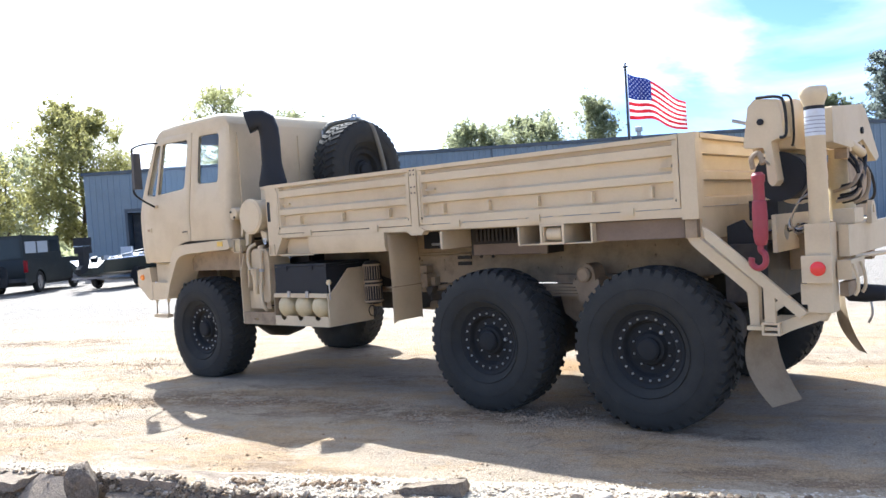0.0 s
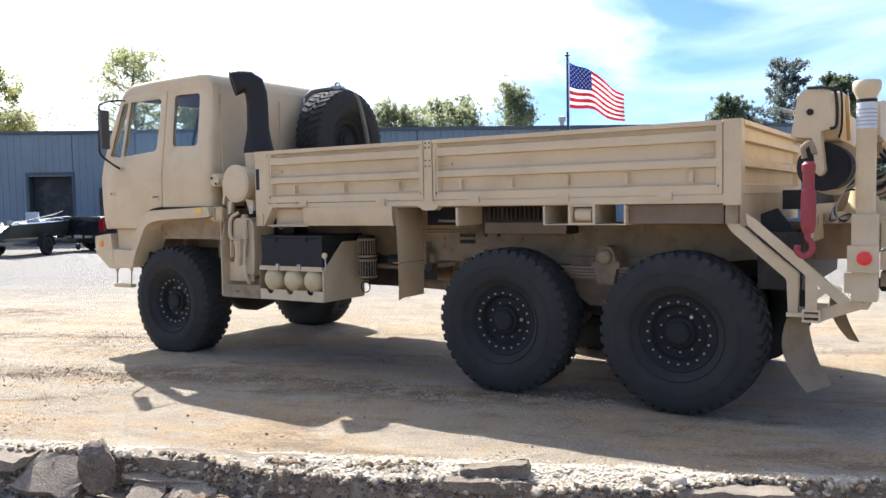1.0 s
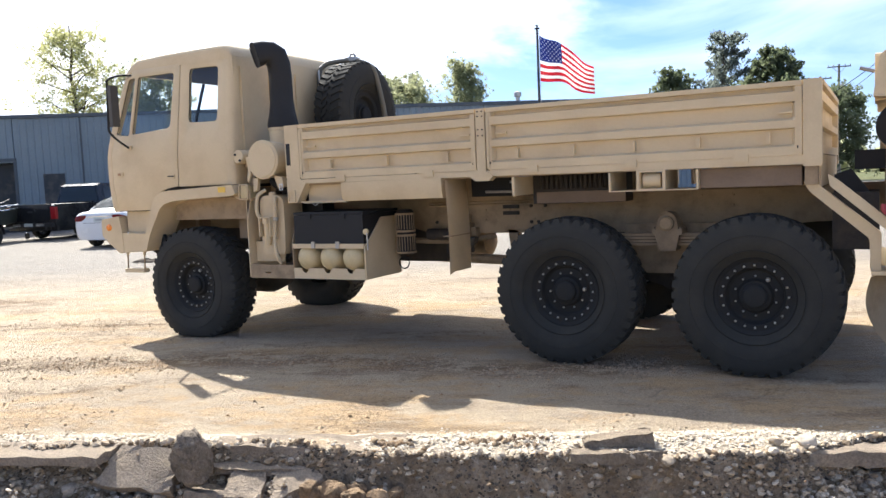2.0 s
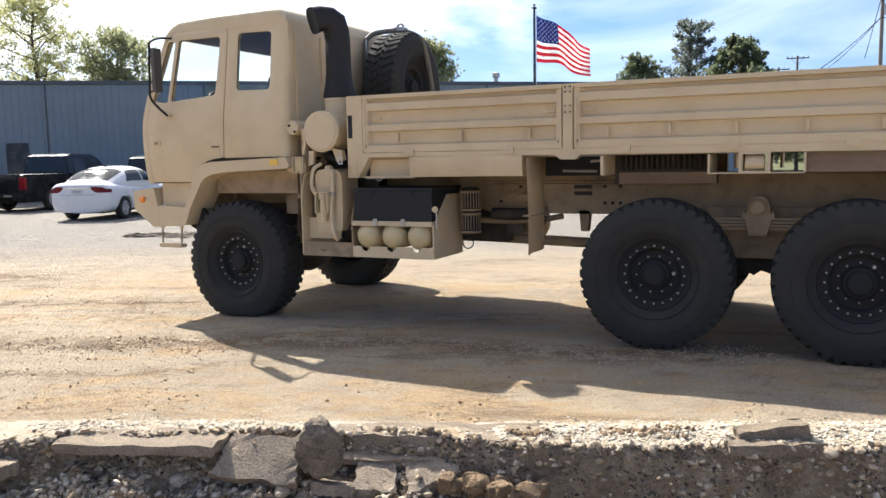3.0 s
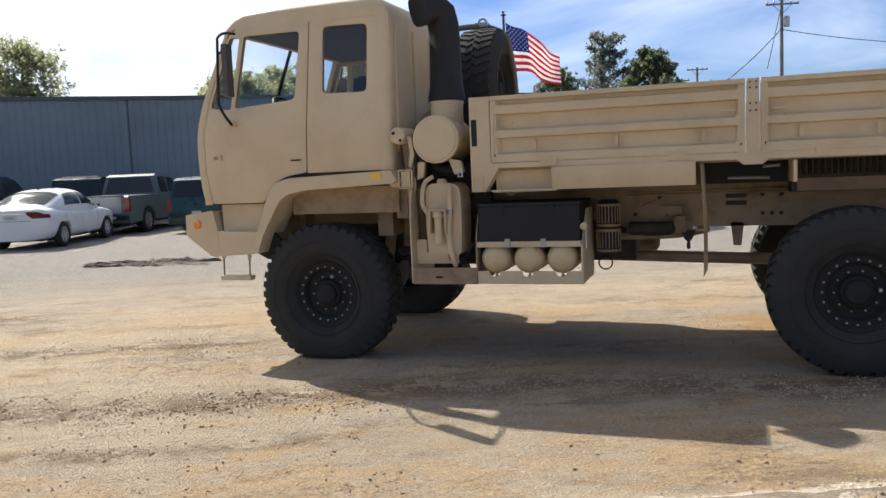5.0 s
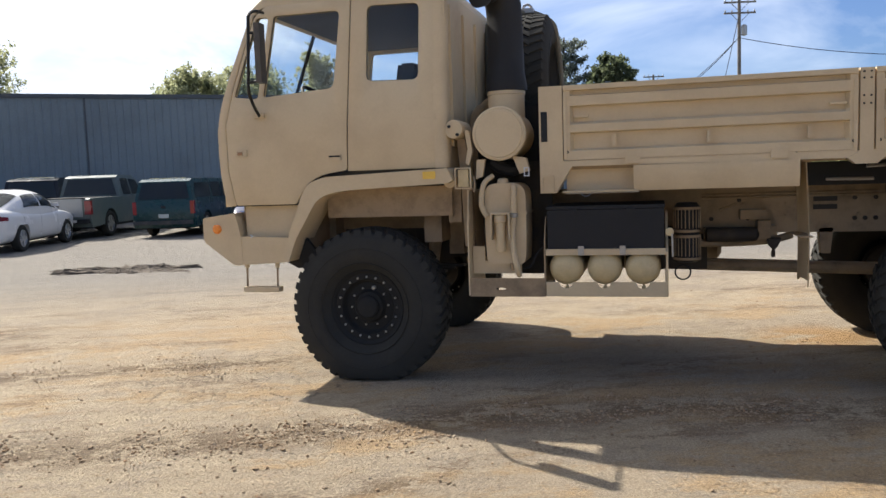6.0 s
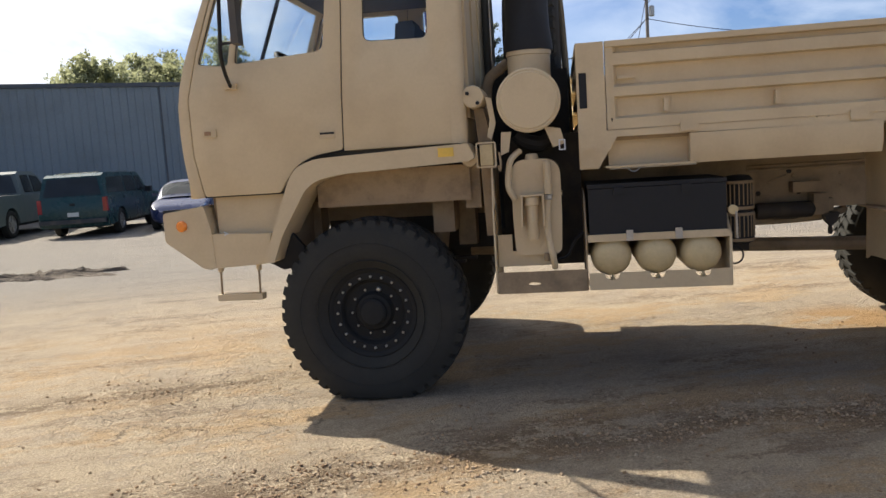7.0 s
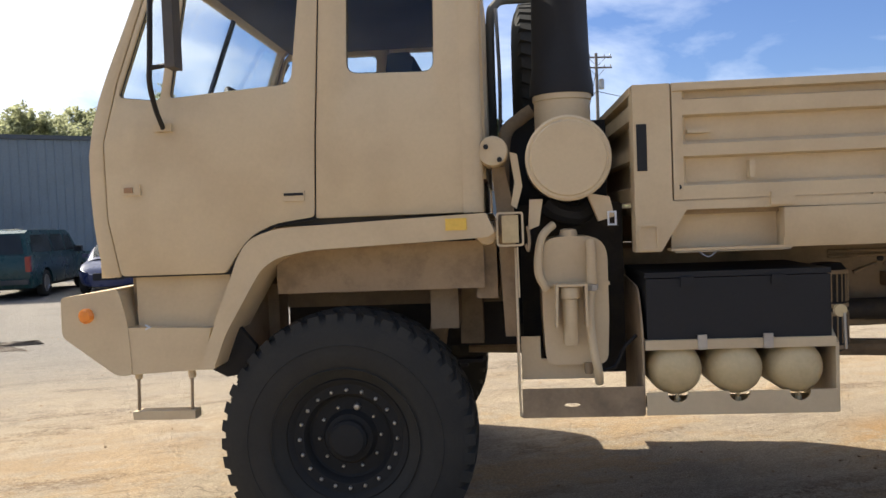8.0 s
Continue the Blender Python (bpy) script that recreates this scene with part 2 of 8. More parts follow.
def plate(outer, holes, y0, y1, lean=None, w=0.0):
    """A sheet in the xz plane between y0 and y1 with holes cut through it; lean(x, z) shifts it in y."""
    bm = bmesh.new()
    edges = []
    for loop in [outer, *holes]:
        vs = [bm.verts.new((a, y0, b)) for a, b in loop]
        edges += [bm.edges.new((vs[i], vs[(i + 1) % len(vs)])) for i in range(len(vs))]
    bmesh.ops.triangle_fill(bm, use_beauty=True, use_dissolve=False, edges=edges)
    if lean:
        bmesh.ops.bisect_plane(bm, geom=bm.verts[:] + bm.edges[:] + bm.faces[:], plane_co=(0, 0, 1.95), plane_no=(0, 0, 1))
    ext = bmesh.ops.extrude_face_region(bm, geom=bm.faces[:])
    for g in ext["geom"]:
        if isinstance(g, bmesh.types.BMVert):
            g.co.y = y1
    if lean:
        for v in bm.verts:
            v.co.y += lean(v.co.x, v.co.z)
    bmesh.ops.recalc_face_normals(bm, faces=bm.faces[:])
    return soft_edges(bm, w, 2, 60)


def mesh_of(name, verts, faces, material, smooth=False):
    me = bpy.data.meshes.new(name)
    me.from_pydata(verts, [], faces)
    me.materials.append(material)
    if smooth:
        me.polygons.foreach_set("use_smooth", [True] * len(me.polygons))
    me.update()
    return me


def share(name, mesh, parent, m=None, label=""):
    ob = new(name, mesh)
    ob.parent = parent
    if m is not None:
        ob.matrix_basis = m
    if label:
        ob["label"] = label
    return ob

# ---- ground ----
EDGE_AT, EDGE_U, EDGE_N = Vector((0.77, -3.26)), Vector((0.9307, 0.3658)), Vector((0.3658, -0.9307))


def edge_point(a, s, z=0.0):
    """A place a metres along the broken edge of the yard and s metres out from it."""
    p = EDGE_AT + EDGE_U * a + EDGE_N * s
    return Vector((p.x, p.y, z))


def fbm(x, y, z=0.0, k=4):
    return noise.fractal(Vector((x, y, z)), 0.6, 2.0, k)


def smooth01(a, b, v):
    t = min(1, max(0, (v - a) / (b - a)))
    return t * t * (3 - 2 * t)


def lip(a):
    """How far out the broken edge of the old asphalt runs."""
    return 0.43 + 0.04 * fbm(a * 0.9, 3.1) + 0.03 * fbm(a * 4.0, 7.7) - 0.25 * smooth01(5.2, 6.0, a) - 0.19 * smooth01(1.45, 1.7, a) * smooth01(3.5, 2.4, a) - 0.14 * smooth01(0.45, 0.7, a) * smooth01(1.7, 1.45, a)


def ground_z(a, s):
    p = edge_point(a, s)
    near = smooth01(40, 15, abs(a)) * smooth01(-30, -8, s)
    z = 0.012 * fbm(p.x * 0.5, p.y * 0.5) + 0.008 * fbm(p.x * 2.5, p.y * 2.5) * near
    z += 0.03 * smooth01(-0.1, 0.2, s) * smooth01(0.7, 0.3, s)
    z += 0.018 * fbm(a * 6, s * 6) * smooth01(0.0, 0.2, s) * near
    e = lip(a)
    drop = smooth01(e, e + 0.09 + 0.06 * fbm(a * 3.0, 1.7), s)
    deep = 0.25 + 0.15 * smooth01(2.6, 3.6, a) - 0.20 * smooth01(4.7, 5.7, a)
    z -= drop * deep + 0.14 * smooth01(e + 0.1, e + 0.9, s) * drop
    z += drop * (0.06 * fbm(a * 2.5, s * 2.5, 2.0) * smooth01(4.5, 2.5, s) + 0.085 * fbm(a * 8, s * 8, 4.0, 6) * smooth01(2.3, 1.5, s) + 0.03 * fbm(a * 26, s * 26, 1.0, 3) * smooth01(1.6, 1.2, s)) * near
    z += 0.42 * smooth01(2.4, 4.2, s)
    return z


def soil(name, cols, rough=0.95, scale=1.0, bump=0.03, crack=0.0, fine=70.0):
    """Bare ground of three mingled colours, drawn out along the way that wheels pass."""
    m, t, bs, out = nodes_of(name)
    co = world_coord(t)
    n1 = noise_node(t, 0.55 * scale, 7, 0.62, co, (0.55, 1.9, 1))
    n2 = noise_node(t, 1.1 * scale, 6, 0.65, co, (0.5, 2.2, 1))
    n3 = noise_node(t, fine, 3, 0.7, co)
    n4 = noise_node(t, 9.0 * scale, 4, 0.7, co, (0.6, 1.5, 1))
    c = mixc(t, ramp(t, n1.outputs["Fac"], 0.42, (0, 0, 0), 0.60, (1, 1, 1)).outputs[0], cols[0], cols[1])
    c = mixc(t, ramp(t, n2.outputs["Fac"], 0.50, (0, 0, 0), 0.66, (0.85,) * 3).outputs[0], c, cols[2])
    c = mixc(t, ramp(t, n4.outputs["Fac"], 0.54, (0, 0, 0), 0.78, (0.55,) * 3).outputs[0], c, tuple(v * 0.45 for v in cols[2]))
    n5 = noise_node(t, 0.8 * scale, 9, 0.7, co, (0.28, 2.4, 1))
    c = mixc(t, ramp(t, n5.outputs["Fac"], 0.53, (0, 0, 0), 0.68, (0.8,) * 3).outputs[0], c, tuple(v * 0.5 for v in cols[1]))
    n6 = noise_node(t, 2.6 * scale, 8, 0.75, co, (0.5, 1.7, 1))
    c = mixc(t, ramp(t, n6.outputs["Fac"], 0.50, (0, 0, 0), 0.72, (0.5,) * 3).outputs[0], c, tuple(min(1.0, v * 1.35) for v in cols[0]))
    sp = ramp(t, n3.outputs["Fac"], 0.3, (0.60,) * 3, 0.72, (1.08,) * 3)
    mul = t.nodes.new("ShaderNodeMix")
    mul.data_type, mul.blend_type = 'RGBA', 'MULTIPLY'
    mul.inputs[0].default_value = 1.0
    t.links.new(c, mul.inputs[6])
    t.links.new(sp.outputs[0], mul.inputs[7])
    last = mul.outputs[2]
    if crack:
        vo = t.nodes.new("ShaderNodeTexVoronoi")
        vo.feature = 'DISTANCE_TO_EDGE'
        vo.inputs["Scale"].default_value = 1.3
        wob = noise_node(t, 2.5, 4, 0.6, co)
        mp = t.nodes.new("ShaderNodeVectorMath")
        mp.operation = 'MULTIPLY_ADD'
        mp.inputs[1].default_value = (0.35, 0.35, 0.0)
        t.links.new(wob.outputs["Color"], mp.inputs[0])
        t.links.new(co, mp.inputs[2])
        t.links.new(mp.outputs[0], vo.inputs["Vector"])
        line = ramp(t, vo.outputs["Distance"], 0.0, (crack,) * 3, 0.014, (0, 0, 0))
        gate = ramp(t, n1.outputs["Fac"], 0.50, (1, 1, 1), 0.56, (0, 0, 0))
        f = t.nodes.new("ShaderNodeMath")
        f.operation = 'MULTIPLY'
        t.links.new(line.outputs[0], f.inputs[0])
        t.links.new(gate.outputs[0], f.inputs[1])
        last = mixc(t, f.outputs[0], last, (0.06, 0.05, 0.04))
    t.links.new(last, bs.inputs["Base Color"])
    bs.inputs["Roughness"].default_value = rough
    bs.inputs["Specular IOR Level"].default_value = 0.2
    add = t.nodes.new("ShaderNodeMath")
    add.operation = 'ADD'
    t.links.new(n3.outputs["Fac"], add.inputs[0])
    t.links.new(n6.outputs["Fac"], add.inputs[1])
    bp = t.nodes.new("ShaderNodeBump")
    bp.inputs["Strength"].default_value = 0.75
    bp.inputs["Distance"].default_value = bump
    t.links.new(add.outputs[0], bp.inputs["Height"])
    t.links.new(bp.outputs[0], bs.inputs["Normal"])
    return m


def math_node(t, op, a, b=0.0, c=0.0):
    n = t.nodes.new("ShaderNodeMath")
    n.operation = op
    for sock, v in zip(n.inputs, (a, b, c)):
        if isinstance(v, (int, float)):
            sock.default_value = v
        else:
            t.links.new(v, sock)
    return n.outputs[0]


# swept rows of brown grit: metres out from the edge, half width, from, to
GRIT_ROWS = ((-2.13, 0.26, -5.5, 5.2), (-4.15, 0.20, -7.5, -0.2), (-1.12, 0.10, -3.0, 0.8), (-6.1, 0.3, -7.5, -2.9))


def row_bend(a):
    return 0.48 * smooth01(2.2, 4.0, a)


def yard_soil(name):
    """Dust and ochre clay driven over worn asphalt, in streaks along the yard's edge."""
    m, t, bs, out = nodes_of(name)
    pos = world_coord(t)

    def along_axis(axis, off):
        d = t.nodes.new("ShaderNodeVectorMath")
        d.operation = 'DOT_PRODUCT'
        d.inputs[1].default_value = (axis.x, axis.y, 0)
        t.links.new(pos, d.inputs[0])
        return math_node(t, 'SUBTRACT', d.outputs["Value"], off)

    def fade(v, at0, at1):
        r = t.nodes.new("ShaderNodeMapRange")
        r.interpolation_type = 'SMOOTHSTEP'
        lo, hi = min(at0, at1), max(at0, at1)
        r.inputs[1].default_value, r.inputs[2].default_value = lo, hi
        r.inputs[3].default_value, r.inputs[4].default_value = (0.0, 1.0) if at0 < at1 else (1.0, 0.0)
        t.links.new(v, r.inputs[0])
        return r.outputs[0]

    a = along_axis(EDGE_U, EDGE_AT.dot(EDGE_U))
    s = along_axis(EDGE_N, EDGE_AT.dot(EDGE_N))
    cb = t.nodes.new("ShaderNodeCombineXYZ")
    t.links.new(a, cb.inputs[0])
    t.links.new(s, cb.inputs[1])
    co = cb.outputs[0]
    worn = noise_node(t, 0.42, 8, 0.66, co, (0.6, 1.4, 1))
    clay = noise_node(t, 0.8, 7, 0.64, co, (0.6, 1.3, 1))
    streak = noise_node(t, 1.0, 8, 0.66, co, (0.45, 1.6, 1))
    mottle = noise_node(t, 3.4, 9, 0.78, co, (0.8, 1.25, 1))
    crumb = noise_node(t, 30, 5, 0.75, pos)
    grain = noise_node(t, 85, 4, 0.8, pos)
    ruts = noise_node(t, 1.5, 8, 0.72, co, (0.5, 1.6, 1))

    def broken(n, k1, k2):
        """The noise n with its edges frayed by finer grit."""
        v = math_node(t, 'MULTIPLY_ADD', math_node(t, 'SUBTRACT', mottle.outputs["Fac"], 0.5), k1, n.outputs["Fac"])
        return math_node(t, 'MULTIPLY_ADD', math_node(t, 'SUBTRACT', crumb.outputs["Fac"], 0.5), k2, v)

    def near_spot(x, y, r0, r1):
        d = t.nodes.new("ShaderNodeVectorMath")
        d.operation = 'DISTANCE'
        d.inputs[1].default_value = (x, y, 0)
        t.links.new(pos, d.inputs[0])
        return fade(d.outputs["Value"], r1, r0)

    c = mixc(t, ramp(t, worn.outputs["Fac"], 0.40, (0, 0, 0), 0.60, (1, 1, 1)).outputs[0], (0.545, 0.442, 0.305), (0.475, 0.384, 0.272))
    c = mixc(t, ramp(t, mottle.outputs["Fac"], 0.48, (0, 0, 0), 0.62, (0.55,) * 3).outputs[0], c, (0.38, 0.295, 0.20))
    patch = noise_node(t, 1.6, 8, 0.68, co, (0.85, 1.15, 1))
    c = mixc(t, ramp(t, broken(patch, 0.6, 0.5), 0.50, (0, 0, 0), 0.56, (0.45,) * 3).outputs[0], c, (0.37, 0.315, 0.25))
    near = math_node(t, 'MULTIPLY_ADD', fade(s, -8.0, -4.5), 0.92, 0.08)
    c = mixc(t, math_node(t, 'MULTIPLY', near, ramp(t, broken(clay, 0.75, 0.22), 0.49, (0, 0, 0), 0.59, (0.8,) * 3).outputs[0]), c, (0.55, 0.382, 0.205))
    c = mixc(t, ramp(t, broken(streak, 0.6, 0.5), 0.555, (0, 0, 0), 0.64, (0.7,) * 3).outputs[0], c, (0.25, 0.18, 0.115))
    c = mixc(t, ramp(t, broken(ruts, 0.4, 0.5), 0.55, (0, 0, 0), 0.68, (0.6,) * 3).outputs[0], c, (0.62, 0.51, 0.37))
    scrape = noise_node(t, 3.0, 7, 0.66, co, (0.3, 2.2, 1))
    c = mixc(t, ramp(t, broken(scrape, 0.5, 0.4), 0.57, (0, 0, 0), 0.64, (0.35,) * 3).outputs[0], c, (0.60, 0.50, 0.37))
    # further off the old paving lies greyer and barer
    c = mixc(t, math_node(t, 'MULTIPLY', fade(s, -6.0, -11.5), 0.80), c, (0.292, 0.276, 0.250))
    spot = math_node(t, 'MULTIPLY', near_spot(3.5, 1.95, 0.2, 0.7), ramp(t, broken(patch, 0.4, 0.4), 0.38, (0, 0, 0), 0.46, (0.9,) * 3).outputs[0])
    c = mixc(t, spot, c, (0.50, 0.31, 0.14))
    # brown soil under the rows of grit
    bend = t.nodes.new("ShaderNodeMapRange")
    bend.interpolation_type = 'SMOOTHSTEP'
    bend.inputs[1].default_value, bend.inputs[2].default_value = 2.2, 4.0
    bend.inputs[3].default_value, bend.inputs[4].default_value = 0.0, 0.48
    t.links.new(a, bend.inputs[0])
    wob = math_node(t, 'MULTIPLY_ADD', clay.outputs["Fac"], 0.5, -0.25)
    sw = math_node(t, 'ADD', math_node(t, 'SUBTRACT', s, bend.outputs[0]), wob)
    for mid, half, a0, a1 in GRIT_ROWS:
        d = math_node(t, 'ABSOLUTE', math_node(t, 'SUBTRACT', sw, mid))
        inside = math_node(t, 'MULTIPLY', fade(a, a0 - 0.6, a0 + 0.8), fade(a, a1 + 0.6, a1 - 0.8))
        f = math_node(t, 'MULTIPLY', ramp(t, math_node(t, 'DIVIDE', d, half * 1.6), 0.15, (0.72,) * 3, 1.0, (0, 0, 0)).outputs[0],
                      ramp(t, broken(mottle, 0.0, 0.5), 0.42, (0.0,) * 3, 0.52, (1,) * 3).outputs[0])
        c = mixc(t, math_node(t, 'MULTIPLY', f, inside), c, (0.165, 0.112, 0.066))
    c = mixc(t, ramp(t, crumb.outputs["Fac"], 0.60, (0, 0, 0), 0.70, (0.6,) * 3).outputs[0], c, (0.23, 0.175, 0.12))
    c = mixc(t, ramp(t, crumb.outputs["Fac"], 0.30, (0.65,) * 3, 0.40, (0, 0, 0)).outputs[0], c, (0.60, 0.52, 0.40))
    mul = t.nodes.new("ShaderNodeMix")
    mul.data_type, mul.blend_type = 'RGBA', 'MULTIPLY'
    mul.inputs[0].default_value = 1.0
    t.links.new(c, mul.inputs[6])
    t.links.new(ramp(t, grain.outputs["Fac"], 0.34, (0.52,) * 3, 0.68, (1.15,) * 3).outputs[0], mul.inputs[7])
    # hair cracks where the asphalt lies bare
    vo = t.nodes.new("ShaderNodeTexVoronoi")
    vo.feature = 'DISTANCE_TO_EDGE'
    vo.inputs["Scale"].default_value = 4.6
    mp = t.nodes.new("ShaderNodeVectorMath")
    mp.operation = 'MULTIPLY_ADD'
    mp.inputs[1].default_value = (0.3, 0.3, 0.0)
    t.links.new(mottle.outputs["Color"], mp.inputs[0])
    t.links.new(co, mp.inputs[2])
    t.links.new(mp.outputs[0], vo.inputs["Vector"])
    line = ramp(t, vo.outputs["Distance"], 0.0, (0.85,) * 3, 0.022, (0, 0, 0))
    gate = math_node(t, 'MAXIMUM', math_node(t, 'MULTIPLY', ramp(t, worn.outputs["Fac"], 0.52, (0, 0, 0), 0.60, (1, 1, 1)).outputs[0], 0.5), near_spot(-1.0, 0.1, 0.7, 1.5))
    last = mixc(t, math_node(t, 'MULTIPLY', line.outputs[0], gate), mul.outputs[2], (0.09, 0.07, 0.05))
    t.links.new(last, bs.inputs["Base Color"])
    bs.inputs["Roughness"].default_value = 0.92
    bs.inputs["Specular IOR Level"].default_value = 0.2
    h = math_node(t, 'MULTIPLY_ADD', mottle.outputs["Fac"], 2.6, math_node(t, 'MULTIPLY_ADD', crumb.outputs["Fac"], 0.85, math_node(t, 'MULTIPLY', grain.outputs["Fac"], 0.14)))
    h = math_node(t, 'MULTIPLY_ADD', streak.outputs["Fac"], 1.0, h)
    bp = t.nodes.new("ShaderNodeBump")
    bp.inputs["Strength"].default_value = 0.85
    bp.inputs["Distance"].default_value = 0.045
    t.links.new(h, bp.inputs["Height"])
    t.links.new(bp.outputs[0], bs.inputs["Normal"])
    return m


YARD = yard_soil("dusty_yard")
LIMESTONE_BED = soil("limestone_dust", ((0.66, 0.58, 0.46), (0.57, 0.48, 0.35), (0.48, 0.35, 0.21)), bump=0.04, scale=4)
TRENCH = soil("dug_soil", ((0.33, 0.25, 0.165), (0.52, 0.42, 0.30), (0.40, 0.28, 0.16)), bump=0.09, scale=7, fine=38)
GRASS_FAR = soil("far_grass", ((0.10, 0.12, 0.045), (0.14, 0.14, 0.06), (0.18, 0.15, 0.08)), bump=0.05, scale=0.3, fine=20)


def stations(fine0, fine1, step, far, grow=1.16):
    out = [fine0 + step * i for i in range(int((fine1 - fine0) / step) + 1)]
    d = step
    while out[-1] < far:
        d *= grow
        out.append(out[-1] + d)
    d = step
    while out[0] > -far:
        d *= grow
        out.insert(0, out[0] - d)
    return out


def build_ground():
    aa = stations(-1.5, 7.5, 0.026, 2500)
    ss = stations(-0.2, 1.7, 0.022, 2500)
    na, ns = len(aa), len(ss)
    verts = []
    for a in aa:
        for s in ss:
            v = edge_point(a, s)
            v.z = ground_z(a, s) if abs(a) < 60 and abs(s) < 60 else 0.0
            verts.append(v)
    faces, idx = [], []
    for i in range(na - 1):
        e = lip(aa[i])
        for j in range(ns - 1):
            faces.append((i * ns + j, (i + 1) * ns + j, (i + 1) * ns + j + 1, i * ns + j + 1))
            s = (ss[j] + ss[j + 1]) / 2
            far = abs(aa[i]) > 75 or s < -62
            idx.append(3 if far else 0 if s < -0.02 + 0.05 * fbm(aa[i] * 3, 9.0) or s > 4.5 else 1 if s < e else 2)
    me = mesh_of("ground", verts, faces, YARD, True)
    for m in (LIMESTONE_BED, TRENCH, GRASS_FAR):
        me.materials.append(m)
    me.polygons.foreach_set("material_index", idx)
    tagged(new("ground", me), "dusty tan dirt yard with a crumbling dug edge", "ground", kind="structure")


build_ground()

# ---- metal building ----
WALL_AT = 38.0
WALL_N = Vector((-math.sin(radians(WALL_AT)), math.cos(radians(WALL_AT)), 0))
WALL_D, WALL_H = 30.0, 5.2
SIDING = paint("blue_grey_siding", (0.18, 0.222, 0.25), 0.5, dirt=(0.13, 0.155, 0.17), dirt_amt=0.5, scale=0.6, grain=14, bump=0.003)
SIDING_TRIM = paint("dark_trim", (0.06, 0.075, 0.09), 0.5, dirt_amt=0.2)
DARK_BAY = paint("dark_bay_door", (0.035, 0.04, 0.045), 0.7)


def build_building():
    """Long metal shed, in its own frame: x along the wall, y into it."""
    b = thing("metal_building", "long blue-grey corrugated metal building beside the yard", "building")
    b.matrix_basis = Matrix.Translation(WALL_N * WALL_D) @ pose(0, 0, 0, 0, 0, WALL_AT)
    x0, x1, dep = -15.5, 26.0, 22.0
    bay = (-13.5, -11.45, 3.1)

    def ribbed(name, xa, xb, z0, z1):
        pts = []
        x = xa
        while x < xb - 0.001:
            for dx, dy in ((0, 0), (0.21, 0), (0.235, -0.03), (0.275, -0.03)):
                if x + dx < xb:
                    pts.append((x + dx, dy))
            x += 0.30
        pts.append((xb, 0))
        bm = bmesh.new()
        front = [[bm.verts.new((px, py, z)) for px, py in pts] for z in (z0, z1)]
        back = [[bm.verts.new((px, 0.08, z)) for px, _ in (pts[0], pts[-1])] for z in (z0, z1)]
        for i in range(len(pts) - 1):
            bm.faces.new((front[0][i], front[0][i + 1], front[1][i + 1], front[1][i]))
        bm.faces.new((back[0][0], back[1][0], back[1][1], back[0][1]))
        bm.faces.new([*front[1], back[1][1], back[1][0]])
        bm.faces.new([*front[0][::-1], back[0][0], back[0][1]])
        bm.faces.new((front[0][0], front[1][0], back[1][0], back[0][0]))
        bm.faces.new((front[0][-1], back[0][1], back[1][1], front[1][-1]))
        part(name, bm, SIDING, b, "blue-grey ribbed sheet metal")

    ribbed("wall", x0, bay[0], -0.3, WALL_H - 0.16)
    ribbed("wall", bay[0], bay[1], bay[2], WALL_H - 0.16)
    xs = [bay[1], -8.6, -2.0, 4.6, 11.2, 17.8, x1]
    for a, c in zip(xs, xs[1:]):
        ribbed("wall", a + 0.02, c - 0.02, -0.3, WALL_H - 0.16)
        if c < x1:
            part("seam_trim", boxm(c - 0.035, c + 0.035, -0.04, 0.02, 0, WALL_H - 0.17, 0.005), SIDING_TRIM, b)
    # near-black colour paints in the shade of the bay opening
    part("bay_door", boxm(bay[0] + 0.05, bay[1] - 0.05, 0.6, 0.66, 0, bay[2] - 0.02), DARK_BAY, b, "roll-up door coloured near black for the shaded bay")
    for xx in (bay[0], bay[1]):
        part("door_jamb", boxm(xx - 0.06, xx + 0.06, -0.05, 0.5, 0, bay[2] + 0.06), SIDING_TRIM, b)
    part("door_header", boxm(bay[0] - 0.06, bay[1] + 0.06, -0.06, 0.5, bay[2] + 0.061, bay[2] + 0.2), SIDING_TRIM, b)
    part("side_door", boxm(-10.3, -9.4, -0.07, -0.035, 0.0, 2.55), DARK_BAY, b, "dark steel entrance door")
    part("eave_trim", boxm(x0 - 0.1, x1 + 0.1, -0.09, 0.05, WALL_H - 0.155, WALL_H, 0.01), SIDING_TRIM, b, "dark eave gutter")
    part("end_wall", boxm(x0, x0 + 0.1, 0.09, dep, -0.3, WALL_H - 0.1), SIDING, b)
    part("end_wall", boxm(x1 - 0.1, x1, 0.09, dep, -0.3, WALL_H - 0.1), SIDING, b)
    part("back_wall", boxm(x0, x1, dep + 0.01, dep + 0.1, -0.3, WALL_H - 0.1), SIDING, b)
    roof = prism([(0.06, WALL_H - 0.05), (dep / 2, WALL_H + 0.12), (dep + 0.1, WALL_H - 0.05), (dep + 0.1, WALL_H - 0.09), (0.06, WALL_H - 0.09)], x0, x1, 'x')
    part("roof", roof, SIDING_TRIM, b, "low-pitched dark metal roof")
    vent = lathe([(0.11, 0), (0.11, 0.3), (0.19, 0.31), (0.19, 0.52), (0.02, 0.58)], (11.85, 0.6, WALL_H - 0.05), 'z', 14)
    part("roof_vent", vent, STEEL, b, "galvanised roof vent cap")


build_building()

# ---- army truck ----
truck = thing("cargo_truck", "tan six-wheeled army cargo truck with a rear crane", "truck")
WIDE = 2.44


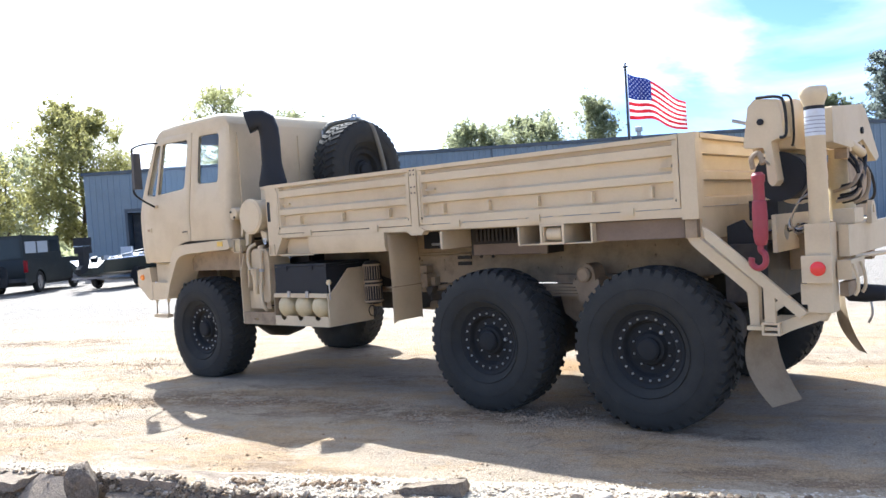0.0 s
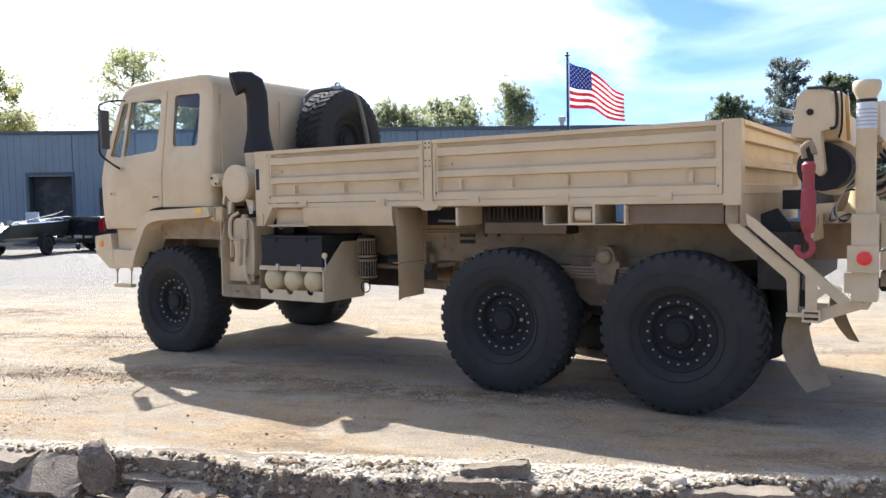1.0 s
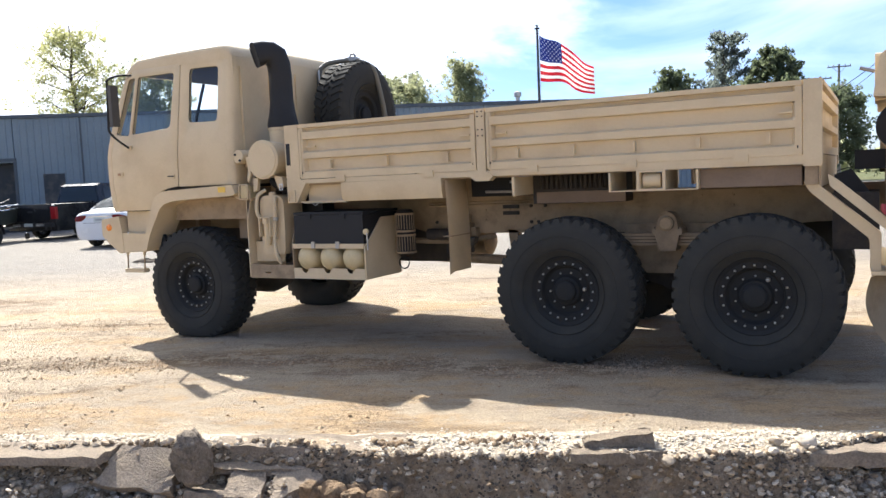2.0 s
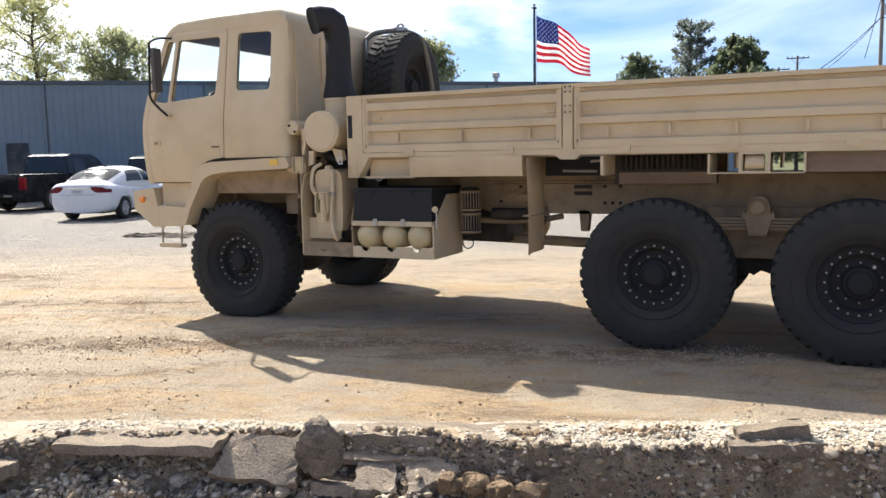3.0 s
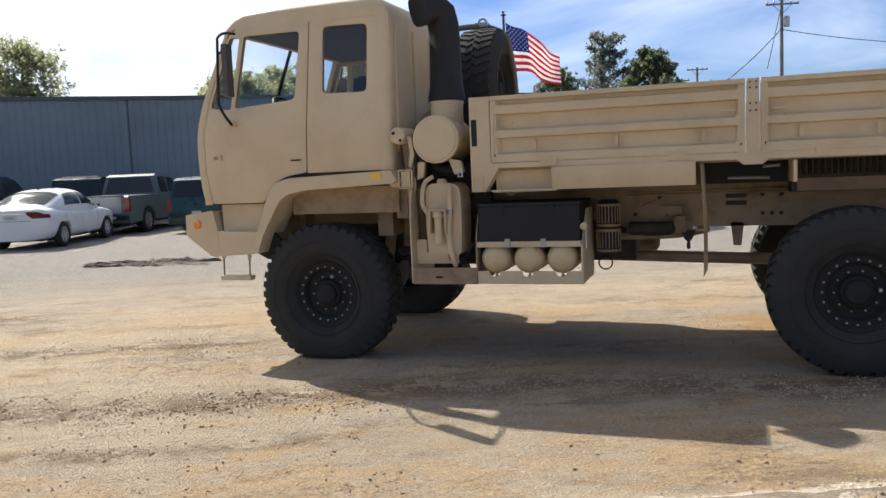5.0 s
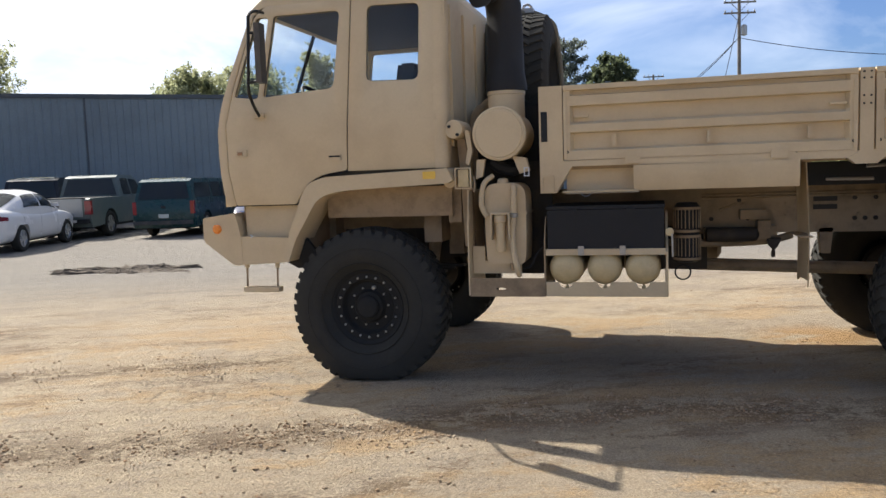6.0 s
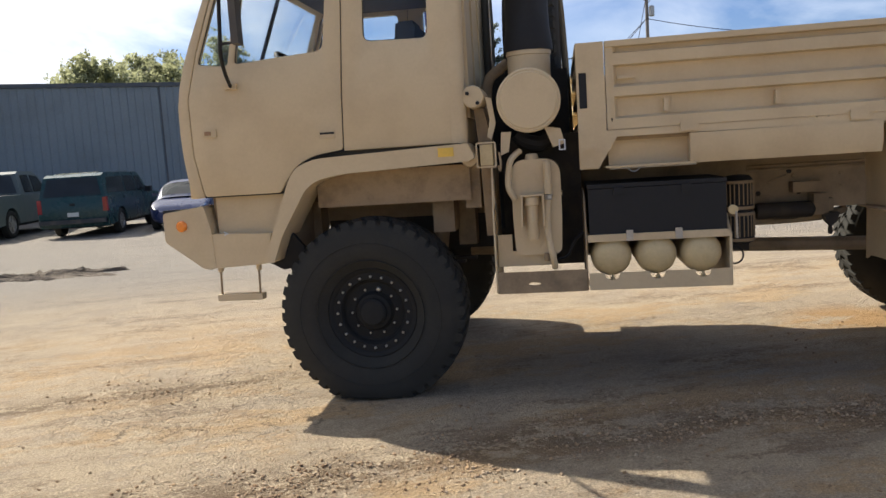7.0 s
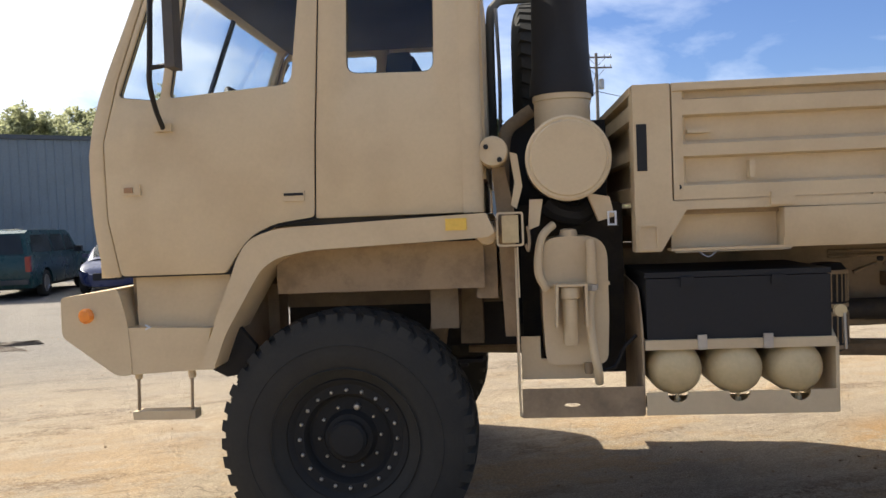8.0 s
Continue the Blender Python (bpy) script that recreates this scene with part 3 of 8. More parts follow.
def side_lean(x, z):
    return 0.10 * max(0.0, z - 1.95)


def side_lean_far(x, z):
    return -side_lean(x, z)


# wheels
def tyre_meshes(flat):
    """Carcass and tread of one tyre; flat: height of the axle over the ground on which it rests."""
    R, W = 0.606, 0.385
    prof = [(0.262, 0.075), (0.288, 0.056), (0.318, 0.022), (0.37, -0.012), (0.43, -0.020), (0.49, -0.014), (0.535, 0.000), (0.560, 0.014), (0.576, 0.034), (0.584, 0.065)]
    prof += [(0.588, 0.10), (0.590, W / 2)]
    prof += [(r, W - h) for r, h in prof[::-1][1:]]
    bm = lathe(prof, (0, 0, 0), 'y', 80, cap=False)
    for r, h in ((0.345, -0.008), (0.455, -0.0195)):
        add_lathe(bm, [(r - 0.005, h + 0.005), (r, h - 0.002), (r + 0.005, h + 0.005)], (0, 0, 0), 'y', 80, cap=False)
    carcass, bm = bm, bmesh.new()

    def lug(ends, half):
        """A tread block between two ends, each (angle, depth at foot, foot radius, depth at top, top radius)."""
        vs = []
        for top in (0, 1):
            for a, yf, rf, yt, rt in ends:
                for sg in (-1, 1):
                    q, rr, yy = a + sg * half * (0.86 if top else 1.0), (rt if top else rf), (yt if top else yf)
                    vs.append(bm.verts.new((math.cos(q) * rr, yy, math.sin(q) * rr)))
        for q in ((0, 1, 3, 2), (4, 6, 7, 5), (0, 4, 5, 1), (2, 3, 7, 6), (0, 2, 6, 4), (1, 5, 7, 3)):
            bm.faces.new([vs[i] for i in q])

    rnd = random.Random(2)
    N = 42
    for i in range(N):
        a, d = 2 * math.pi * i / N, math.pi / N
        wear = rnd.uniform(-0.003, 0.001)
        lug(((a, 0.006, 0.545, 0.028, R - 0.010 + wear), (a + 0.075, 0.135, 0.575, 0.133, R + wear)), 0.051)
        lug(((a + 0.105, 0.128, 0.572, 0.130, R + wear), (a + 0.03, 0.198, 0.575, 0.196, R + wear)), 0.046)
        b = a + d
        lug(((b, W - 0.006, 0.545, W - 0.028, R - 0.010 + wear), (b + 0.075, W - 0.135, 0.575, W - 0.133, R + wear)), 0.051)
        lug(((b + 0.105, W - 0.128, 0.572, W - 0.130, R + wear), (b + 0.03, W - 0.198, 0.575, W - 0.196, R + wear)), 0.046)
    for part_bm in (carcass, bm):
        for v in part_bm.verts:
            squash = smooth01(-flat + 0.16, -flat, v.co.z)
            v.co.y += 0.018 * squash * (1 if v.co.y > W / 2 else -1) * min(1.0, abs(v.co.y - W / 2) / 0.15)
            if v.co.z < -flat + 0.012:
                v.co.z = -flat + 0.012 + 0.12 * (v.co.z + flat - 0.012)
            v.co.y -= 0.038
    return carcass, bm


bolt_data = []


def build_wheel(name, flat, spin):
    """A whole wheel with its outer face towards -y, at the origin; spin turns its bolts."""
    w = new(name)
    w.parent = truck
    carcass, blocks = tyre_meshes(flat)
    part("tyre", carcass, RUBBER, w, "black rubber tyre with deep block tread", 40)
    part("tread", blocks, RUBBER, w, "", 30)["kind"] = "stuff"
    rim = lathe([(0.262, 0.30), (0.262, 0.06), (0.288, 0.036), (0.293, 0.018), (0.285, 0.010), (0.270, 0.020), (0.258, 0.034), (0.214, 0.036), (0.204, 0.05),
                 (0.196, 0.083), (0.185, 0.090), (0.13, 0.084), (0.118, 0.066), (0.112, 0.051), (0.09, 0.046), (0.088, 0.018), (0.074, 0.006), (0.05, 0.002), (0.0, 0.001)], (0, 0, 0), 'y', 56, cap=False)
    part("rim", rim, RIM, w, "dull black steel rim with bright bolts", 28)
    if not bolt_data:
        first = part("bolt", lathe([(0.009, 0.012), (0.009, -0.008), (0.006, -0.011), (0.0, -0.012)], (0, 0, 0), 'y', 8), BOLT, w)
        first.matrix_basis = pose(0.232, 0.034, 0)
        bolt_data.append(first.data)
    for i in range(1 if w.children[-1].name.startswith("bolt") else 0, 20):
        a = 2 * math.pi * i / 20
        share("bolt", bolt_data[0], w, pose(0.232 * math.cos(a), 0.034, 0.232 * math.sin(a)))
    for i in range(10):
        a = 2 * math.pi * i / 10 + radians(spin)
        share("bolt", bolt_data[0], w, pose(0.148 * math.cos(a), 0.083, 0.148 * math.sin(a)) @ Matrix.Scale(1.9 if i == 0 else 0.9, 4))
    return w


# along the truck, axle height, turn of the long bolt
WHEELS = ((-0.02, 0.556, 75), (4.1, 0.595, 4), (5.558, 0.594, 54))
WHEEL_X = tuple(w[0] for w in WHEELS)
wheels = []
for wx, wz, spin in WHEELS:
    wheel = build_wheel("wheel", wz, spin)
    wheel.matrix_basis = pose(wx, 0.005 if wx < 1 else 0.02, wz)
    copy_thing(wheel, pose(wx, WIDE - 0.005, wz, 0, 0, 180))
    wheels.append(wheel)

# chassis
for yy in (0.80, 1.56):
    part("frame_rail", prism([(-1.0, 1.10), (2.15, 1.10), (2.45, 1.02), (5.2, 1.02), (5.9, 1.09), (6.75, 1.12), (6.75, 1.37), (-1.0, 1.37)], yy, yy + 0.085, 'y', 0.01), TAN_GRIME_SHADE, truck, "grimy tan frame rail")
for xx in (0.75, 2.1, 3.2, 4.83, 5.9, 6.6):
    part("cross_member", boxm(xx, xx + 0.1, 0.89, 1.555, 1.13, 1.33), TAN_GRIME_SHADE, truck)
for xx in WHEEL_X:
    bm = lathe([(0.075, 0.32), (0.085, 0.6), (0.1, 0.8), (0.24, 1.0), (0.28, 1.22), (0.24, 1.44), (0.1, 1.64), (0.085, 1.84), (0.075, 2.12)], (xx, 0, 0.58), 'y', 18)
    part("axle", bm, GREASE_SHADE, truck, "greasy axle with a round differential")
    for yy in (0.2, WIDE - 0.3):
        part("brake_drum", lathe([(0.2, yy), (0.21, yy + 0.02), (0.21, yy + 0.1), (0.1, yy + 0.14)], (xx, 0, 0.58), 'y', 20), GREASE_SHADE, truck)
part("drive_shaft", tube([(0.5, 1.22, 0.80), (3.9, 1.22, 0.69)], 0.05), TAN_GRIME_SHADE, truck)
part("drive_shaft", tube([(4.3, 1.22, 0.62), (5.4, 1.22, 0.62)], 0.05), GREASE_SHADE, truck)
part("transfer_case", soft_edges(add_box(bmesh.new(), 1.95, 2.5, 1.0, 1.5, 0.72, 1.08), 0.09, 3), GREASE_SHADE, truck, "greasy gearbox casting")
part("engine", soft_edges(add_box(bmesh.new(), -0.5, 1.0, 0.86, 1.56, 0.85, 1.5), 0.08, 3), GREASE_SHADE, truck)
# leaf springs between the rear wheels and their saddle
for yy in (0.52, 1.84):
    for k in range(4):
        zz = 0.925 + 0.027 * k
        h = 0.62 - 0.055 * (3 - k)
        part("leaf_spring", boxm(4.83 - h, 4.83 + h, yy, yy + 0.09, zz, zz + 0.021, 0.003), TAN_GRIME_SHADE, truck)
    dome = [(4.835 + 0.083 * math.cos(q), 1.115 + 0.09 * math.sin(q)) for q in [math.pi * i / 10 for i in range(11)]]
    part("spring_saddle", prism([(4.768, 0.885), (4.902, 0.885), (4.932, 1.015), (4.958, 1.022), (4.958, 1.06), (4.94, 1.085), (4.928, 1.06)] + dome + [(4.742, 1.06), (4.73, 1.085), (4.712, 1.06), (4.712, 1.022), (4.738, 1.015)], yy - 0.06, yy + 0.12, 'y', 0.012), TAN_GRIME_SHADE, truck, "tan cast spring saddle")
    part("suspension_bracket", prism([(4.42, 1.10), (5.24, 1.10), (5.16, 0.76), (5.06, 0.68), (4.62, 0.68), (4.50, 0.76)], yy + 0.14, yy + 0.20, 'y', 0.01), TAN_GRIME_SHADE, truck, "grimy tan suspension bracket")
    part("torque_rod_housing", prism([(4.45, 0.80), (5.22, 0.80), (5.16, 0.62), (5.02, 0.585), (4.95, 0.53), (4.91, 0.545), (4.85, 0.565), (4.79, 0.525), (4.70, 0.57), (4.52, 0.62)], yy + 0.24, yy + 0.34, 'y', 0.012), GREASE_SHADE, truck, "greasy axle rod housing")
    sgn = -1 if yy < 1 else 1
    c0 = yy - 0.06 if yy < 1 else yy + 0.12
    part("saddle_cap", lathe([(0.062, 0), (0.062, sgn * 0.04), (0.045, sgn * 0.055), (0.0, sgn * 0.058)], (4.835, c0, 1.115), 'y', 20), TAN_GRIME_SHADE, truck)
for xx in (-0.55, 0.55):
    part("spring_hanger", boxm(xx - 0.06, xx + 0.06, 0.62, 0.80, 0.9, 1.25, 0.015), TAN_GRIME_SHADE, truck)
for k in range(4):
    part("leaf_spring", boxm(-0.6 + 0.08 * (3 - k), 0.6 - 0.08 * (3 - k), 0.64, 0.73, 0.72 + 0.024 * k, 0.739 + 0.024 * k, 0.003), GREASE_SHADE, truck)
part("shock_absorber", tube([(0.33, 0.6, 0.7), (0.42, 0.6, 1.25)], 0.05, 12), TAN_GRIME_SHADE, truck)
for xx in [2.75, 3.05, 3.3, 3.55, 3.9, 4.15, 4.4, 4.62, 5.05, 5.3, 5.5, 5.7]:
    for zz in (1.15, 1.24, 1.32):
        if (int(xx * 20) + int(zz * 100)) % 3:
            part("rivet", lathe([(0.013, 0), (0.013, -0.010), (0.0, -0.013)], (xx, 0.8, zz), 'y', 8), TAN_GRIME_SHADE, truck)

# cab
cab = new("cab")
cab.parent = truck
cab["label"] = "tan flat-nosed truck cab with side windows"
QWIN = rounded([(-1.04, 2.19), (-0.837, 2.165), (-0.742, 2.785), (-0.842, 2.785)], 0.03)
DWIN = rounded([(-0.795, 2.175), (-0.215, 2.215), (-0.16, 2.79), (-0.70, 2.79)], [0.03, 0.05, 0.05, 0.03])
RWIN = rounded([(0.045, 2.25), (0.445, 2.24), (0.455, 2.795), (0.055, 2.805)], 0.05)
DOOR = rounded([(-1.055, 1.355), (-1.105, 1.62), (-1.108, 1.98), (-1.04, 2.26), (-0.86, 2.80), (-0.76, 2.87), (-0.075, 2.872), (-0.125, 1.60), (-0.315, 1.575), (-0.42, 1.525), (-0.49, 1.45), (-0.55, 1.355)], [0.02, 0, 0, 0, 0.05, 0.03, 0.03, 0.02, 0.05, 0.03, 0.03, 0.02], 3)
GROW = [(-1.065, 1.347), (-1.115, 1.62), (-1.118, 1.98), (-1.05, 2.262), (-0.87, 2.806), (-0.765, 2.881), (-0.064, 2.883), (-0.113, 1.588), (-0.31, 1.563), (-0.41, 1.515), (-0.478, 1.443), (-0.535, 1.347)]
for near in (True, False):
    lean = side_lean if near else side_lean_far
    o = (lambda a: a) if near else (lambda a: WIDE - a)
    # body side: rear panel, roof band and nose strip
    rear = [(-0.119, 1.592), (0.588, 1.592), (0.588, 2.90), (-0.80, 2.90), (-0.80, 2.885), (-0.772, 2.88), (-0.069, 2.881)]
    part("side_panel", plate(rear, [RWIN], o(0.0), o(0.045), lean, 0.012), TAN, cab)
    nose = [(-1.14, 1.35), (-1.166, 1.47), (-1.182, 1.60), (-1.190, 1.76), (-1.188, 1.92), (-1.170, 2.06), (-1.138, 2.19), (-1.095, 2.315), (-0.895, 2.83), (-0.84, 2.885), (-0.772, 2.882), (-0.868, 2.806), (-1.047, 2.262), (-1.114, 1.98), (-1.111, 1.62), (-1.06, 1.35)]
    part("side_panel", plate(nose, [], o(0.0), o(0.06), lean, 0.012), TAN, cab)
    part("door_gap", plate(GROW, [[(-1.075, 2.13), (-0.15, 2.13), (-0.11, 2.85), (-0.85, 2.85)]], o(0.012), o(0.03), lean), BLACK, cab)
    door = part("door", plate(DOOR, [QWIN, DWIN], o(-0.004), o(0.045), lean, 0.008), TAN, cab, "closed tan cab door with a handle")
    part("window_pane", plate(QWIN, [], o(0.02), o(0.025), lean), GLASS, cab, "clear quarter-light glass").visible_shadow = False
    part("window_pane", plate(DWIN, [], o(0.02), o(0.025), lean), GLASS, cab, "clear side window glass").visible_shadow = False
    part("window_pane", plate(RWIN, [], o(0.02), o(0.025), lean), GLASS, cab, "clear rear side window glass").visible_shadow = False
    for loop in (DWIN, RWIN, QWIN):
        pts = [(a, (o(0.012)) + lean(a, b), b) for a, b in loop]
        bm = bmesh.new()
        add_rings(bm, [circle(Vector(p), Vector((0, 1, 0)), Vector((pts[i - 1][0] - p[0], 0, pts[i - 1][2] - p[2])).normalized().cross(Vector((0, 1, 0))), 0.004, 6) for i, p in enumerate(pts)], closed=True)
        part("window_seal", bm, BLACK, cab)
    if near:
        part("handle", boxm(-0.265, -0.165, -0.014, -0.001, 1.675, 1.72, 0.006), TAN, door, "recessed tan handle plate")
        part("handle_pull", boxm(-0.26, -0.17, -0.018, -0.012, 1.70, 1.712, 0.002), BLACK, door)
        part("door_light", boxm(-1.03, -0.94, -0.014, -0.001, 1.73, 1.78, 0.006), TAN, door, "small tan side lamp housing")
        part("lamp_lens", boxm(-1.015, -0.975, -0.02, -0.012, 1.743, 1.768, 0.003), paint("amber_dull", (0.35, 0.2, 0.1), 0.4), door)
        part("mirror_foot", boxm(-0.86, -0.775, -0.02, -0.001, 2.02, 2.055, 0.006), TAN, door)
# roof, back wall, front, floor
def arch(x, top, base=2.858, inset=0.0):
    """A ring across the cab: upright flanks, round shoulders and a slightly crowned top."""
    y0 = 0.088 + inset
    half = WIDE / 2 - y0
    r = min(0.065, (top - base) * 0.92)
    ring = [Vector((x, WIDE / 2 - half, base))]
    for k in range(7):
        a = math.pi / 2 * k / 6
        ring.append(Vector((x, WIDE / 2 - half + r * (1 - math.cos(a)), top - r * (1 - math.sin(a)))))
    ring += [Vector((x, WIDE / 2 - half * f, top + 0.012 * (1 - f * f))) for f in (0.6, 0.3, 0.0)]
    return ring + [Vector((p.x, WIDE - p.y, p.z)) for p in ring[-2::-1]]


roof_rows = [arch(-0.893, 2.863, 2.83, 0.004), arch(-0.845, 2.925, 2.84), arch(-0.79, 2.965), arch(-0.70, 2.995), arch(-0.4, 3.008), arch(0.1, 3.016), arch(0.46, 3.016), arch(0.55, 3.0), arch(0.605, 2.96), arch(0.632, 2.905)]
part("roof", add_rings(bmesh.new(), roof_rows), TAN, cab, "tan cab roof with rounded edges", 50)
for near in (True, False):
    rows = []
    for k in range(9):
        z = 1.592 + (2.866 - 1.592) * k / 8
        y0 = side_lean(0, z)
        ring = [Vector((0.56, y0 - 0.002, z)), Vector((0.598, y0 - 0.002, z))]
        ring += [Vector((0.598 + 0.055 * math.sin(q), y0 - 0.002 + 0.055 * (1 - math.cos(q)), z)) for q in (0.3, 0.6, 0.9, 1.2, 1.5708)]
        ring += [Vector((0.653, y0 + 0.09, z)), Vector((0.56, y0 + 0.09, z))]
        rows.append([Vector((p.x, p.y if near else WIDE - p.y, p.z)) for p in ring])
    part("corner_panel", add_rings(bmesh.new(), rows), TAN, cab, "", 40)
part("back_wall", boxm(0.60, 0.645, 0.09, WIDE - 0.09, 1.59, 2.88, 0.012), TAN, cab, "tan back wall with pressed ribs")
for ya in (0.18, 0.62, 1.06, 1.50, 1.94):
    part("pressed_rib", boxm(0.64, 0.665, ya, ya + 0.32, 1.75, 2.78, 0.02, 3), TAN, cab)
part("front_wall", boxm(-1.185, -1.13, 0.06, WIDE - 0.06, 1.345, 1.98, 0.02), TAN, cab)
def leaned(bm):
    """Tilts a part inwards with the cab's sides."""
    for v in bm.verts:
        v.co.y += side_lean(v.co.x, v.co.z) * (1 if v.co.y < WIDE / 2 else -1)
    return bm


part("screen_bar", prism([(-1.16, 1.98), (-1.08, 2.30), (-0.875, 2.83), (-0.855, 2.82), (-1.06, 2.29), (-1.14, 1.98)], WIDE / 2 - 0.014, WIDE / 2 + 0.014), BLACK, cab, "thin dark bar in the windscreen")
for ya, yb in ((0.06, 0.10), (WIDE - 0.10, WIDE - 0.06)):
    part("windscreen_post", leaned(prism([(-1.187, 1.98), (-1.10, 2.30), (-0.895, 2.83), (-0.80, 2.93), (-0.76, 2.90), (-0.86, 2.80), (-1.06, 2.27), (-1.14, 1.98)], ya, yb)), TAN, cab)
pane = prism([(-1.165, 1.985), (-1.085, 2.30), (-0.88, 2.825), (-0.874, 2.823), (-1.079, 2.298), (-1.159, 1.984)], 0.1, WIDE - 0.1)
part("windscreen", leaned(pane), GLASS, cab, "clear windscreen glass").visible_shadow = False
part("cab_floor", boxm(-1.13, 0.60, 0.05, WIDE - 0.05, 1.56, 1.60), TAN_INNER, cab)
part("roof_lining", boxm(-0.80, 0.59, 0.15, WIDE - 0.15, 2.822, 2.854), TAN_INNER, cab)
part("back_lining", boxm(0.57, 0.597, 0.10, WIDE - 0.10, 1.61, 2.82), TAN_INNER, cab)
part("dashboard", prism(rounded([(-1.12, 1.62), (-1.12, 2.14), (-0.95, 2.17), (-0.76, 2.06), (-0.78, 1.75), (-0.95, 1.62)], 0.05), 0.07, WIDE - 0.07), BLACK, cab, "black dashboard")
tor = bmesh.new()
cc, nn = Vector((-0.55, 0.62, 2.13)), Vector((0.75, 0, 0.66)).normalized()
uu = Vector((0, 1, 0))
vv = nn.cross(uu)
add_rings(tor, [circle(cc + (uu * math.cos(q) + vv * math.sin(q)) * 0.23, uu * math.cos(q) + vv * math.sin(q), nn, 0.016, 8) for q in [2 * math.pi * i / 36 for i in range(36)]], closed=True)
for q in (0.5, 2.6, 4.7):
    add_tube(tor, [cc, cc + (uu * math.cos(q) + vv * math.sin(q)) * 0.23], 0.012, 6)
add_tube(tor, [cc, cc - nn * 0.35], 0.035, 8)
part("steering_wheel", tor, BLACK, cab, "black steering wheel")
for ya in (0.36, 1.03, 1.60):
    part("seat", soft_edges(add_box(bmesh.new(), -0.30, 0.22, ya, ya + 0.48, 1.75, 1.92), 0.05, 3), SEAT, cab, "dark fabric seat")
    bk = soft_edges(add_box(bmesh.new(), 0, 0.13, ya, ya + 0.48, 0, 0.52, Matrix.Translation((0.12, 0, 1.88)) @ Matrix.Rotation(radians(8), 4, 'Y')), 0.05, 3)
    part("seat_back", bk, SEAT, cab)
    part("head_rest", soft_edges(add_box(bmesh.new(), 0.19, 0.29, ya + 0.1, ya + 0.38, 2.30, 2.42), 0.05, 3), SEAT, cab)
    part("seat_base", boxm(-0.2, 0.15, ya + 0.08, ya + 0.4, 1.60, 1.75), BLACK, cab)
# mirror
MIRROR_GREY = paint("weathered_mirror_shell", (0.075, 0.068, 0.058), 0.55, dirt=(0.16, 0.13, 0.10), dirt_amt=0.4)
bm = tube(curve_pts([(-0.815, -0.01, 2.035), (-0.78, -0.16, 2.10), (-0.735, -0.31, 2.19), (-0.72, -0.33, 2.30), (-0.70, -0.33, 2.66), (-0.70, -0.315, 2.73), (-0.74, -0.15, 2.79), (-0.77, 0.05, 2.815)], 5), 0.012, 8)
part("mirror_arm", bm, BLACK, cab, "thin dark mirror arm")
part("mirror", soft_edges(add_box(bmesh.new(), -0.022, 0.02, -0.05, 0.05, -0.21, 0.21, pose(-0.615, -0.335, 2.45, 0, 0, 4)), 0.018, 3), MIRROR_GREY, cab, "tall dark grey door mirror")
part("mirror_clamp", tube([(-0.72, -0.33, 2.25), (-0.60, -0.345, 2.26)], 0.01, 6), BLACK, cab)
part("mirror_clamp", tube([(-0.70, -0.33, 2.6), (-0.60, -0.345, 2.6)], 0.01, 6), BLACK, cab)
bm = tube(curve_pts([(-0.82, WIDE + 0.01, 2.035), (-0.95, WIDE + 0.16, 2.13), (-0.985, WIDE + 0.20, 2.30), (-0.985, WIDE + 0.20, 2.66), (-0.86, WIDE - 0.02, 2.775)], 6), 0.013, 8)
part("mirror_arm", bm, BLACK, cab)
part("mirror", soft_edges(add_box(bmesh.new(), -0.03, 0.03, -0.09, 0.09, -0.2, 0.2, pose(-0.95, WIDE + 0.19, 2.48, 0, 0, -62)), 0.022, 3), BLACK, cab)

# fenders and wheel wells
FLARE = [(-0.685, 0.915), (-0.475, 1.438), (-0.42, 1.51), (-0.30, 1.553), (0.66, 1.588), (0.70, 1.50), (0.665, 1.478), (-0.15, 1.448), (-0.30, 1.418), (-0.375, 1.365), (-0.55, 1.08), (-0.615, 0.915)]
for y0, y1 in ((-0.055, 0.30), (WIDE - 0.30, WIDE + 0.055)):
    part("fender", prism(rounded(FLARE, [0.01, 0.05, 0.05, 0.08, 0.01, 0.01, 0.01, 0.08, 0.05, 0.05, 0.04, 0.01], 3), y0, y1, 'y', 0.01), TAN, truck, "tan wheel-arch flare")
part("reflector", boxm(0.48, 0.575, -0.062, -0.05, 1.515, 1.568, 0.003), YELLOW_LENS, truck, "yellow side reflector")
# shade under the arch is put into this panel's darker tan
part("fender_skirt", boxm(-0.36, 0.64, 0.16, 0.18, 1.235, 1.46, 0.005), TAN_GRIME_SHADE, truck, "tan splash panel, darkened for shade under the arch")
part("wheel_well", boxm(-0.62, 0.64, 0.30, 0.80, 1.40, 1.44, 0.005), TAN_GRIME_SHADE, truck)
part("well_front", boxm(-0.72, -0.55, 0.16, 0.8, 0.93, 1.38, 0.01), TAN_GRIME_SHADE, truck)
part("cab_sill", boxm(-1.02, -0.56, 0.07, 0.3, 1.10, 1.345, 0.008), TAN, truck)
# filler added to close the gap, its darker tan painted in as shade
part("front_skirt", boxm(-1.06, -0.80, 0.12, WIDE - 0.12, 0.98, 1.352, 0.01), TAN_GRIME_SHADE, truck, "filler panel behind the bumper, tan darkened for shade")
part("cab_mount", boxm(0.36, 0.50, 0.35, 0.78, 1.02, 1.40, 0.015), TAN_GRIME_SHADE, truck)
